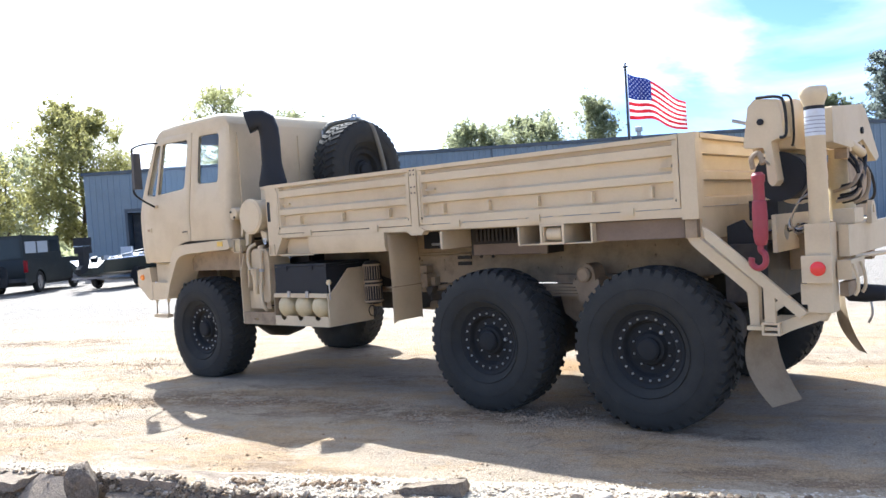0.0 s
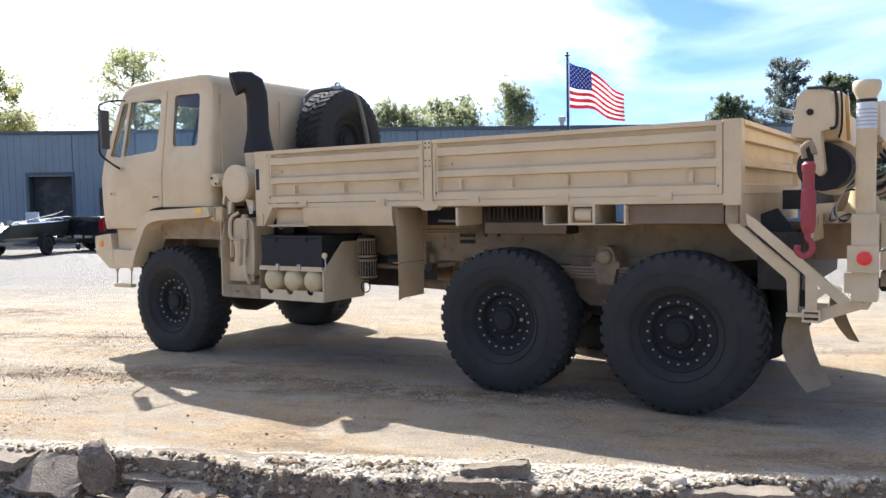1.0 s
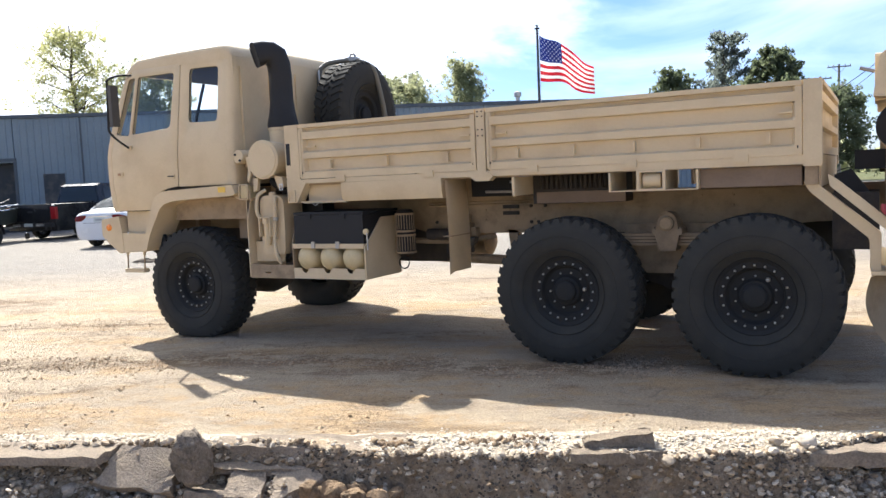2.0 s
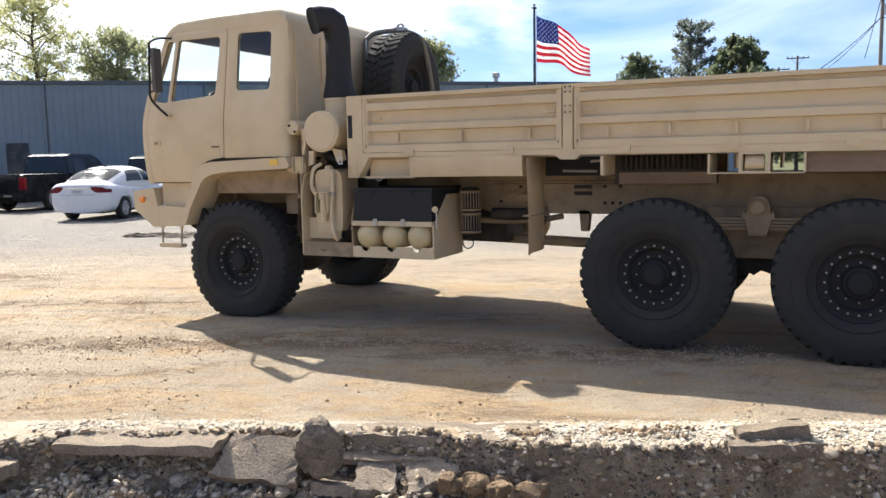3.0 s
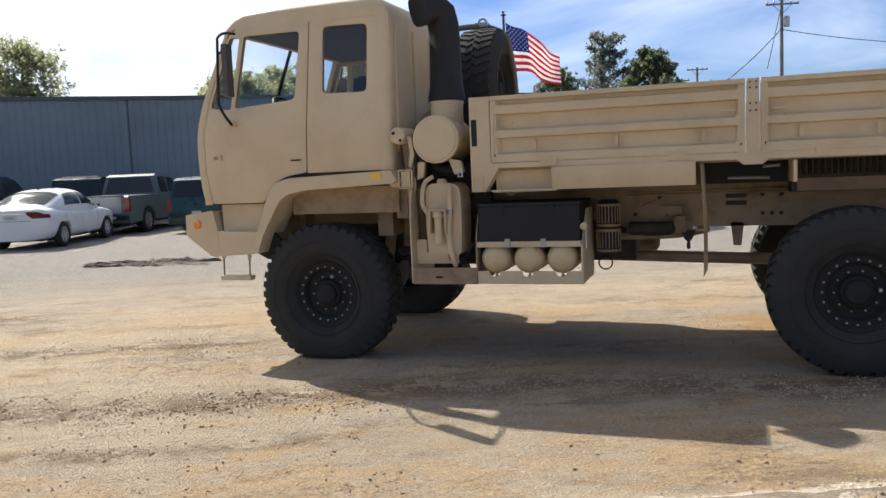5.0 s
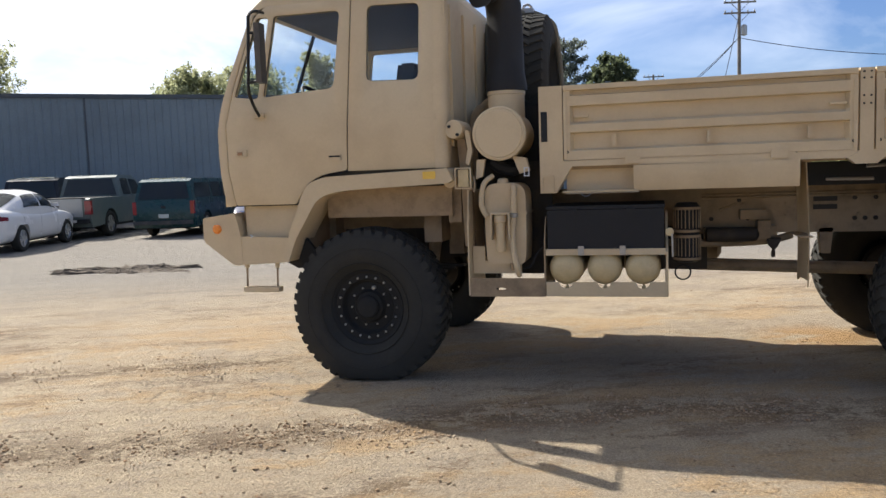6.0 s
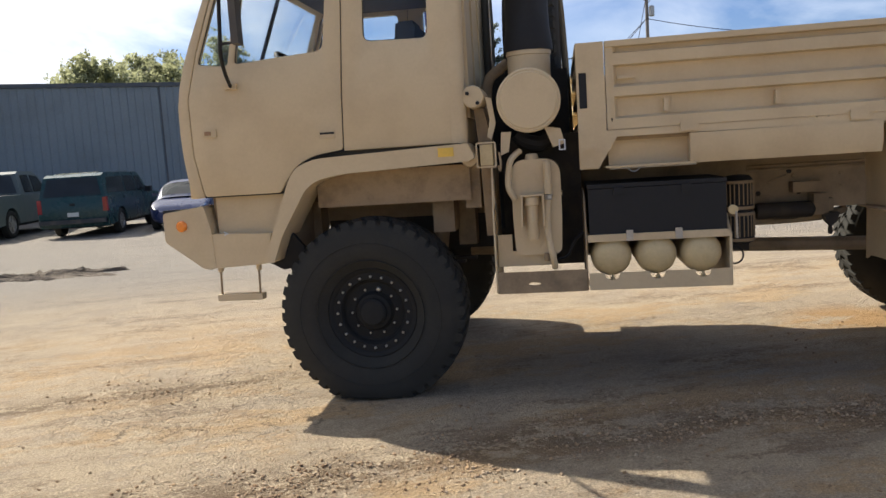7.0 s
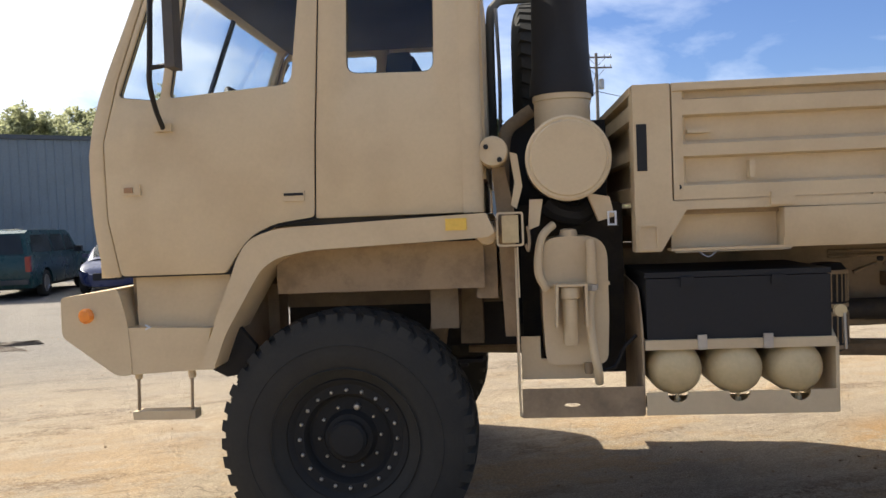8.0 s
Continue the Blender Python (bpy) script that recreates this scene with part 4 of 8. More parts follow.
part("cab_mount", boxm(0.60, 0.70, 0.20, 0.78, 1.18, 1.55, 0.015), TAN_GRIME_SHADE, truck)
# bumper with its end step
part("bumper", prism(rounded([(-1.363, 1.262), (-1.365, 1.075), (-1.105, 0.884), (-1.03, 0.884), (-1.042, 1.14), (-1.082, 1.297)], [0.02, 0.03, 0.03, 0.03, 0.05, 0.02]), 0.0, WIDE, 'y', 0.022, 3), TAN, truck, "angular tan steel bumper")
part("indicator", lathe([(0.036, 0.01), (0.036, -0.012), (0.026, -0.024), (0.0, -0.026)], (-1.238, 0.0, 1.174), 'y', 20), ORANGE_LENS, truck, "round orange indicator lamp")
part("step_box", prism([(-1.058, 1.112), (-0.64, 1.10), (-0.69, 0.905), (-1.040, 0.888)], 0.004, 0.36, 'y', 0.018, 3), TAN, truck, "tan entry step box")
for xx in (-1.018, -0.757):
    part("stirrup_cable", tube([(xx, 0.04, 0.90), (xx - 0.004, 0.035, 0.70)], 0.008, 8), TAN_GRIME_SHADE, truck)
    part("cable_clamp", lathe([(0.016, 0.0), (0.018, 0.008), (0.018, 0.035), (0.012, 0.04)], (xx, 0.04, 0.862), 'z', 12), TAN, truck)
part("stirrup_step", boxm(-1.037, -0.735, 0.0, 0.075, 0.673, 0.713, 0.014, 3), TAN, truck, "hanging tan foot step")
part("hood_latch", plate([(-0.955, 1.098), (-0.925, 1.112), (-0.955, 1.126), (-0.955, 1.119), (-0.942, 1.112), (-0.955, 1.105)], [], -0.002, 0.003), WHITE_DECAL, truck)
part("splash_flap", prism([(-0.735, 0.905), (-0.62, 0.845), (-0.50, 0.86), (-0.47, 0.99), (-0.56, 1.10), (-0.66, 0.95)], 0.13, 0.17, 'y', 0.006), BLACK, truck, "black rubber splash flap behind the arch")

# ---- cargo bed ----
bed = new("cargo_bed")
bed.parent = truck
bed["label"] = "tan drop-side cargo bed with ribbed panels"
BX0, BX1, BTOP = 1.325, 6.01, 2.126
# panel section: (depth from the face, height)
SECTION = [(0.0, 1.612), (0.0, 1.672), (0.045, 1.688), (0.045, 1.795), (0.0, 1.803), (0.0, 1.855), (0.045, 1.875), (0.045, 1.977), (0.0, 1.985), (0.0, 2.052), (0.04, 2.060), (0.04, 2.088), (-0.008, 2.092), (-0.008, 2.126)]


def ribbed_panel(length, width=0.075):
    """A drop side of the given length in its own frame: x along, face towards -y."""
    bm = bmesh.new()
    e = 0.045
    stations_x = [(0.0, 0.0), (e, 0.0), (e + 0.02, 1.0), (length - e - 0.02, 1.0), (length - e, 0.0), (length, 0.0)]
    rows = []
    for x, f in stations_x:
        row = [bm.verts.new((x, d * f if d > 0 else d, z)) for d, z in SECTION]
        row += [bm.verts.new((x, width, BTOP)), bm.verts.new((x, width, SECTION[0][1]))]
        rows.append(row)
    n = len(rows[0])
    for a, b in zip(rows, rows[1:]):
        for j in range(n):
            bm.faces.new((a[j], b[j], b[(j + 1) % n], a[(j + 1) % n]))
    bm.faces.new(rows[0][::-1])
    bm.faces.new(rows[-1])
    return bm


def drop_side(x0, x1, m, latch_at):
    p = part("side_panel", ribbed_panel(x1 - x0), TAN, bed, "ribbed tan steel drop side", 25)
    p.matrix_basis = m
    L = x1 - x0
    n = 3 if L < 2.2 else 5
    for i in range(n):
        xx = L * (i + 0.55) / n
        part("tie_loop", boxm(xx - 0.012, xx + 0.012, 0.0, 0.05, 1.70, 1.775, 0.004), TAN, p)
    for xx in (0.07, L - 0.16):
        part("latch_bar", boxm(xx, xx + 0.1, 0.015, 0.05, 1.905, 1.922, 0.003), TAN, p)
    for i in range(max(2, n - 2)):
        xx = L * (i + 0.5) / max(2, n - 2)
        part("hinge", boxm(xx - 0.05, xx + 0.05, -0.016, 0.004, 1.575, 1.632, 0.008), TAN, p)
    for xx in (0.022, L - 0.022):
        part("bolt", lathe([(0.012, 0), (0.012, -0.006), (0, -0.007)], (xx, -0.001, 1.668), 'y', 10), BLACK, p)
    for xx in (0.012, L - 0.012):
        part("corner_iron", boxm(xx - 0.012, xx + 0.012, -0.008, 0.0, 1.63, 2.06, 0.003), TAN, p)


drop_side(1.495, 3.36, pose(1.495, 0, 0), 0)
drop_side(3.465, 5.885, pose(3.465, 0, 0), 0)
drop_side(1.495, 3.36, pose(3.36, WIDE, 0, 0, 0, 180), 0)
drop_side(3.465, 5.885, pose(5.885, WIDE, 0, 0, 0, 180), 0)
for y0, y1 in ((-0.004, 0.075), (WIDE - 0.075, WIDE + 0.004)):
    part("corner_post", boxm(5.892, 6.012, y0, y1, 1.53, 2.13, 0.008), TAN, bed)
    part("middle_post", prism([(3.372, 2.125), (3.453, 2.125), (3.453, 1.60), (3.52, 1.56), (3.475, 1.52), (3.35, 1.52), (3.30, 1.56), (3.372, 1.60)], y0 - 0.004, y1, 'y', 0.006), TAN, bed, "tan post between the drop sides")
    part("sill", prism([(1.49, 1.605), (5.90, 1.605), (5.90, 1.545), (1.49, 1.568)], y0 + 0.006, y1 + 0.02, 'y', 0.006), TAN, bed)
    part("front_leg", prism([(1.325, 2.126), (1.488, 2.126), (1.488, 1.612), (1.55, 1.57), (1.435, 1.385), (1.325, 1.385)], y0, y1 + 0.04, 'y', 0.006), TAN, bed, "tan front corner post with a step pocket")
# no recess is cut: a black plate paints the slot's shaded inside
part("pocket", boxm(1.338, 1.382, -0.0075, 0.01, 1.745, 1.952, 0.002), BLACK, bed, "black plate painting the slot's dark inside")
part("tube_end", plate(rounded([(1.336, 1.392), (1.424, 1.392), (1.424, 1.508), (1.336, 1.508)], 0.012), [rounded([(1.346, 1.402), (1.414, 1.402), (1.414, 1.498), (1.346, 1.498)], 0.008)], -0.014, -0.002), TAN, bed)
for xx in (3.392, 3.433):
    for zz in (1.90, 1.95, 2.06, 2.10):
        part("rivet", lathe([(0.007, 0), (0.007, -0.005), (0, -0.006)], (xx, -0.009, zz), 'y', 7), BLACK, bed)
# headboard, tailgate and floor
hb = part("headboard", ribbed_panel(WIDE - 0.12), TAN, bed, "ribbed tan headboard", 25)
hb.matrix_basis = pose(1.33, WIDE - 0.06, 0, 0, 0, -90)
tg = part("tailgate", ribbed_panel(WIDE - 0.16), TAN, bed, "ribbed tan tailgate", 25)
tg.matrix_basis = pose(6.01, 0.08, 0, 0, 0, 90)
tg_low = boxm(5.95, 6.0, 0.08, WIDE - 0.08, 1.38, 1.61, 0.008)
part("tail_sill", tg_low, TAN, bed)
for i in range(12):
    y0 = 0.06 + i * (WIDE - 0.12) / 12
    part("floor_plank", boxm(1.38, 5.96, y0 + 0.004, y0 + (WIDE - 0.12) / 12 - 0.004, 1.545, 1.585, 0.004), TAN_GRIME_SHADE, bed)
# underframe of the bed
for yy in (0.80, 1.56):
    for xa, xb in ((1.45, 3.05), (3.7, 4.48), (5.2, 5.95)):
        part("bed_runner", boxm(xa, xb, yy, yy + 0.08, 1.375, 1.543, 0.006), TAN_GRIME_SHADE, bed)
part("recess_panel", boxm(1.50, 2.0, 0.10, 0.115, 1.39, 1.565, 0.003), TAN, bed)
part("recess_floor", boxm(1.48, 2.0, 0.0, 0.10, 1.385, 1.396, 0.002), TAN, bed)
part("locker", prism([(-0.012, 1.562), (-0.012, 1.445), (0.012, 1.388), (0.42, 1.385), (0.42, 1.562)], 1.965, 3.02, 'x', 0.01), TAN, bed, "flat tan stowage locker")
part("locker_rod", tube([(1.5, 0.02, 1.38), (2.0, 0.02, 1.381)], 0.006, 6), STEEL, bed)
BROWN_BOX = paint("brown_locker", (0.21, 0.15, 0.10), 0.7, dirt=(0.12, 0.09, 0.06), dirt_amt=0.5)
# brown and near-black tones here paint in the shade of the recess
part("vent_box", boxm(3.70, 4.50, 0.42, 0.70, 1.30, 1.545, 0.01), GREASE_SHADE, bed, "grille box under the bed, darkened for recess shade")
part("vent_panel", boxm(3.74, 4.52, 0.396, 0.418, 1.305, 1.40, 0.005), BROWN_BOX, bed)
for i in range(17):
    x0 = 3.76 + i * 0.043
    part("slat", soft_edges(add_box(bmesh.new(), -0.008, 0.008, -0.02, 0.02, 1.425, 1.54, pose(x0 + 0.03, 0.395, 0, 0, 0, 35)), 0.002, 1), GREASE_SHADE, bed)
part("side_baffle", prism(rounded([(0.0, 1.385), (0.46, 1.385), (0.46, 1.542), (0.0, 1.542)], [0.03, 0, 0, 0.03]), 3.682, 3.698, 'x', 0.004), TAN, bed, "tan cross plate under the bed")
part("baffle_roll", tube([(3.69, 0.012, 1.39), (3.69, 0.012, 1.54)], 0.014, 10), TAN, bed)
# black block added so the gap under the bed stays dark as shade
part("dark_tank", boxm(3.06, 3.68, 0.50, 0.75, 1.375, 1.54, 0.04, 3), BLACK, bed, "black block backing the shaded gap under the bed")
part("pipe_end", tube([(3.50, 0.38, 1.50), (3.62, 0.38, 1.505)], 0.012, 8), STEEL, bed)
part("pipe_end", tube([(3.25, 0.40, 1.42), (3.55, 0.40, 1.415)], 0.012, 8), STEEL, bed)
for x0, x1 in ((4.50, 4.515), (4.73, 4.75), (4.915, 4.935), (5.165, 5.18)):
    part("fork_pocket_wall", boxm(x0, x1, 0.0, 0.45, 1.398, 1.542, 0.003), TAN, bed)
    part("fork_pocket_wall", boxm(x0, x1, WIDE - 0.45, WIDE, 1.398, 1.542, 0.003), TAN, bed)
part("fork_pocket_rim", plate(rounded([(4.722, 1.392), (4.942, 1.392), (4.942, 1.55), (4.722, 1.55)], 0.006), [rounded([(4.742, 1.41), (4.922, 1.41), (4.922, 1.535), (4.742, 1.535)], 0.006)], -0.016, 0.01), TAN, bed, "square tan winch frame")
part("roller", lathe([(0.055, 4.765), (0.06, 4.775), (0.06, 4.885), (0.055, 4.9)], (0, 0.06, 1.472), 'x', 18), TAN, bed, "tan tie-down roller")
part("pocket_strip", boxm(4.5, 4.73, 0.0, 0.4, 1.392, 1.4, 0.002), TAN, bed)
part("pocket_strip", boxm(4.935, 5.17, 0.0, 0.4, 1.392, 1.4, 0.002), TAN, bed)
part("under_locker", boxm(5.18, 5.88, 0.06, 0.5, 1.40, 1.54, 0.01), BROWN_BOX, bed, "brownish stowage box")
part("rear_hanger", boxm(5.90, 5.985, 0.02, 0.10, 1.40, 1.535, 0.006), TAN_GRIME_SHADE, bed)
# flap before the middle wheel: flat sheet under a rolled hood
bm = bmesh.new()
rows = []
for k in range(9):
    t = k / 8
    z = 1.54 - 0.80 * t
    x = 3.05 + 0.02 * math.sin(t * 2.2)
    rows.append([Vector((x + 0.03 * math.cos(q), 0.20 + 0.205 * math.sin(q), z - (0.02 if k == 8 and abs(q) > 1.2 else 0))) for q in [(-1 + 2 * j / 10) * 1.5 for j in range(11)]])
vs = [[bm.verts.new(p) for p in r] for r in rows]
for a, b in zip(vs, vs[1:]):
    for j in range(10):
        bm.faces.new((a[j], a[j + 1], b[j + 1], b[j]))
bmesh.ops.solidify(bm, geom=bm.faces[:], thickness=0.008)
part("mud_flap", bm, TAN, truck, "curved tan mud guard hanging before the wheel")
part("flap_seam", boxm(3.02, 3.10, -0.01, 0.40, 1.05, 1.058, 0.002), TAN_GRIME_SHADE, truck)

# ---- gear behind the cab ----
part("air_cleaner", lathe([(0.10, 0.55), (0.17, 0.54), (0.178, 0.50), (0.178, 0.03), (0.192, 0.025), (0.192, 0.0), (0.182, -0.008), (0.172, -0.006), (0.165, -0.014), (0.0, -0.016)], (1.037, 0, 1.818), 'y', 40, cap=False), TAN, truck, "round tan air cleaner drum")
part("intake_neck", lathe([(0.135, 0.0), (0.135, 0.27), (0.142, 0.275), (0.142, 0.30)], (1.04, 0.33, 1.84), 'z', 28), TAN, truck, "tan intake neck")
# rubber snorkel: cone, oval stack and forward elbow
rings = []
mouth = Vector((-0.62, -0.78, 0)).normalized()
for k, z, ru, rv, tilt in ((0.0, 2.14, 0.155, 0.155, 0), (0.0, 2.18, 0.155, 0.155, 0), (0.0, 2.28, 0.132, 0.145, 0), (0.0, 2.40, 0.110, 0.128, 0), (0.0, 2.66, 0.108, 0.122, 0), (0.01, 2.77, 0.110, 0.122, 6), (0.04, 2.85, 0.118, 0.124, 34), (0.10, 2.878, 0.118, 0.126, 68), (0.18, 2.875, 0.120, 0.128, 92), (0.235, 2.862, 0.124, 0.130, 106), (0.245, 2.860, 0.124, 0.130, 106), (0.235, 2.860, 0.106, 0.112, 106)):
    c, a = Vector((1.04, 0.34, z)) + mouth * k, radians(tilt)
    u = -mouth * math.cos(a) + Vector((0, 0, 1)) * math.sin(a)
    sq = 1.0 if z < 2.3 else 0.62
    side = Vector((-mouth.y, mouth.x, 0))
    ring = []
    for i in range(32):
        q = 2 * math.pi * i / 32
        cu, cv = math.cos(q), math.sin(q)
        ring.append(c + u * ru * math.copysign(abs(cu) ** sq, cu) + side * rv * math.copysign(abs(cv) ** sq, cv))
    rings.append(ring)
part("snorkel", add_rings(bmesh.new(), rings), BLACK, truck, "black rubber intake snorkel")
part("small_cylinder", lathe([(0.04, 0.3), (0.07, 0.29), (0.07, 0.015), (0.064, 0.0), (0.0, -0.004)], (0.70, 0.02, 1.865), 'y', 20), TAN, truck, "small tan cylinder")
for dx, dz in ((-0.03, 0.02), (0.03, -0.04)):
    part("bolt", lathe([(0.012, 0), (0.012, -0.012), (0, -0.013)], (0.70 + dx, 0.018, 1.865 + dz), 'y', 8), BLACK, truck)
part("intake_pipe", tube(curve_pts([(0.90, 0.5, 2.10), (0.84, 0.5, 2.06), (0.76, 0.5, 1.98), (0.74, 0.5, 1.75), (0.74, 0.5, 1.5)], 5), 0.035, 12), TAN_GRIME_SHADE, truck)
part("stay", prism([(0.69, 1.80), (0.75, 1.80), (0.79, 1.60), (0.80, 1.0), (0.73, 1.0), (0.71, 1.55)], 0.16, 0.22, 'y', 0.01), TAN_GRIME_SHADE, truck)
part("lever", prism([(0.775, 1.86), (0.81, 1.85), (0.83, 1.70), (0.80, 1.60), (0.775, 1.62), (0.795, 1.72)], 0.05, 0.075, 'y', 0.006), TAN, truck)
part("lamp_guard", plate(rounded([(0.705, 1.432), (0.828, 1.432), (0.828, 1.587), (0.705, 1.587)], 0.015), [rounded([(0.714, 1.441), (0.819, 1.441), (0.819, 1.578), (0.714, 1.578)], 0.01)], -0.01, 0.005), TAN, truck, "tan wire lamp guard")
part("side_lamp", soft_edges(add_box(bmesh.new(), 0.73, 0.805, 0.0, 0.14, 1.448, 1.572), 0.02, 3), TAN_PALE, truck)
part("air_horn", lathe([(0.045, -0.1), (0.05, -0.09), (0.035, -0.02), (0.03, 0.15)], (0.66, 0.12, 1.49), 'y', 16), TAN, truck)
part("bracket", prism([(0.86, 1.64), (0.92, 1.64), (0.90, 1.52), (0.85, 1.50)], 0.05, 0.09, 'y', 0.005), TAN, truck)
part("bracket", prism([(1.12, 1.66), (1.22, 1.64), (1.24, 1.55), (1.17, 1.53)], 0.05, 0.11, 'y', 0.005), TAN, truck)
part("white_clip", plate([(1.205, 1.51), (1.245, 1.51), (1.245, 1.575), (1.205, 1.575)], [[(1.213, 1.518), (1.237, 1.518), (1.237, 1.567), (1.213, 1.567)]], 0.02, 0.03), WHITE_DECAL, truck)
# dark cooling pack behind
part("radiator_pack", boxm(0.74, 1.28, 0.62, 1.9, 1.0, 2.05, 0.03), BLACK, truck, "black cooling pack")
part("hose", tube(curve_pts([(0.95, 0.25, 1.62), (1.0, 0.24, 1.58), (1.10, 0.24, 1.56), (1.16, 0.3, 1.62)], 5), 0.05, 10), BLACK, truck)
# dark sheet added as painted shade for the depth behind the reservoir
part("dark_backing", boxm(0.82, 1.34, 0.52, 0.56, 0.75, 1.62, 0.01), GREASE_SHADE, truck)
# reservoir on its bracket
# tray and lip take the darker tan, which paints in their shade
part("tray", boxm(0.79, 1.345, 0.008, 0.05, 0.65, 0.662, 0.003), TAN_GRIME_SHADE, truck, "tan steel tray")
part("tray_lip", plate([(0.797, 0.648), (1.340, 0.648), (1.340, 0.782), (0.797, 0.782)], [[(1.02 - 0.037 * math.cos(q), 0.705 + 0.009 * math.sin(q)) for q in [2 * math.pi * i / 14 for i in range(14)]]], 0.0, 0.006), TAN_GRIME_SHADE, truck)
part("tray_end", prism([(0.0, 0.655), (0.55, 0.655), (0.55, 1.42), (0.06, 1.42), (0.0, 1.2)], 0.784, 0.793, 'x'), TAN, truck)
part("tray_end", prism(rounded([(0.0, 0.655), (0.55, 0.655), (0.55, 1.25), (0.10, 1.22), (0.0, 1.02)], [0, 0, 0, 0.06, 0.06]), 1.338, 1.347, 'x'), TAN_GRIME_SHADE, truck)
part("tray_back", plate([(0.80, 0.805), (1.16, 0.805), (1.16, 0.90), (0.89, 0.90), (0.89, 1.005), (0.80, 1.005)], [], 0.10, 0.115), TAN, truck, "tan reservoir foot plate")
part("reservoir", prism(rounded([(0.915, 0.875), (1.195, 0.875), (1.205, 1.10), (1.205, 1.465), (0.905, 1.465), (0.905, 1.10)], [0.05, 0.05, 0.02, 0.11, 0.09, 0.02], 6), 0.07, 0.36, 'y', 0.022, 3), TAN, truck, "upright tan fluid reservoir", 40)
part("filler_cap", lathe([(0.034, -0.02), (0.040, 0), (0.042, 0.03), (0.036, 0.05), (0.02, 0.056), (0, 0.057)], (1.035, 0.12, 1.445), 'z', 20), TAN, truck, "round filler cap")
part("seam_flange", boxm(0.898, 1.212, 0.063, 0.367, 1.238, 1.252, 0.004), TAN, truck)
part("spin_filter", lathe([(0.028, 0.0), (0.033, 0.012), (0.034, 0.21), (0.046, 0.215), (0.046, 0.262), (0.038, 0.268)], (1.026, 0.02, 0.975), 'z', 20), TAN, truck, "tan spin-on filter")
part("filter_bracket", plate([(0.962, 1.254), (1.102, 1.254), (1.102, 1.06), (1.092, 1.06), (1.090, 1.244), (0.974, 1.244), (0.966, 1.06), (0.957, 1.06)], [], -0.03, 0.07), TAN, truck)
part("hose", tube(curve_pts([(1.125, 0.05, 1.44), (1.128, 0.035, 1.40), (1.126, 0.03, 1.25)], 5), 0.022, 12), TAN, truck)
part("hose_union", lathe([(0.018, 0), (0.028, 0.006), (0.028, 0.03), (0.018, 0.036)], (1.126, 0.03, 1.215), 'z', 8), STEEL, truck)
part("hose", tube(curve_pts([(1.122, 0.03, 1.22), (1.112, 0.02, 1.10), (1.125, 0.01, 0.95), (1.142, 0.01, 0.86), (1.150, 0.05, 0.795)], 6), 0.020, 12), TAN, truck)
part("hose", tube(curve_pts([(0.965, 0.10, 1.52), (0.915, 0.05, 1.475), (0.893, 0.04, 1.40), (0.890, 0.04, 1.30), (0.925, 0.05, 1.225)], 6), 0.019, 12), TAN, truck)
part("drain_fitting", lathe([(0.016, 0.0), (0.022, 0.02), (0.022, 0.05)], (1.105, 0.06, 0.835), 'z', 8), TAN_GRIME_SHADE, truck)
part("cable", tube(curve_pts([(1.17, 0.1, 0.84), (1.23, 0.1, 0.86), (1.27, 0.1, 0.94), (1.33, 0.1, 1.0)], 5), 0.009, 6), BLACK, truck)
part("chain", tube(curve_pts([(0.845, 0.0, 1.52), (0.852, -0.004, 1.46), (0.846, 0.0, 1.41), (0.835, 0.01, 1.44)], 5), 0.007, 6), TAN_GRIME_SHADE, truck)
part("stay_wire", tube([(0.797, -0.005, 1.43), (0.799, -0.005, 1.2)], 0.004, 6), TAN, truck)
# tank and silencer hung on the far side of the frame
part("fuel_tank", boxm(1.03, 2.02, 1.72, 2.22, 0.64, 1.34, 0.07, 4), TAN_GRIME_SHADE, truck, "tan fuel tank on the far side")
part("tank_strap", boxm(1.24, 1.28, 1.715, 2.226, 0.635, 1.346, 0.07, 4), STEEL, truck)
part("tank_strap", boxm(1.76, 1.80, 1.715, 2.226, 0.635, 1.346, 0.07, 4), STEEL, truck)
part("silencer", lathe([(0.0, 2.06), (0.10, 2.07), (0.16, 2.10), (0.16, 2.62), (0.10, 2.66), (0.0, 2.67)], (0, 1.80, 0.86), 'x', 20, cap=False), TAN_GRIME_SHADE, truck, "dusty exhaust silencer")
# air tank rack and battery box
part("battery_box", boxm(1.365, 2.165, 0.015, 0.62, 0.985, 1.262, 0.012), BLACK, truck, "black battery box")
for xx in (1.545, 1.94):
    part("lid_latch", boxm(xx - 0.03, xx + 0.03, 0.004, 0.02, 1.225, 1.268, 0.004), BLACK, truck)
part("battery_lid", boxm(1.36, 2.17, 0.02, 0.63, 1.266, 1.29, 0.006), BLACK, truck)
part("tank_rail", boxm(1.352, 2.175, -0.006, 0.03, 0.945, 0.988, 0.004), TAN, truck, "tan rack rail")
notch = [(1.352, 0.652), (2.178, 0.652), (2.178, 0.755)]
for cx in (2.02, 1.757, 1.49):
    notch += [(cx + 0.045, 0.755)] + [(cx + 0.045 * math.cos(q), 0.748 - 0.04 * math.sin(q)) for q in [math.pi * i / 8 for i in range(9)]] + [(cx - 0.045, 0.755)]
notch += [(1.352, 0.755)]
part("tank_tray", plate(notch, [], -0.006, 0.004), TAN, truck, "notched tan tank tray")
part("tank_shelf", boxm(1.355, 2.175, 0.14, 0.34, 0.652, 0.662, 0.002), TAN, truck)
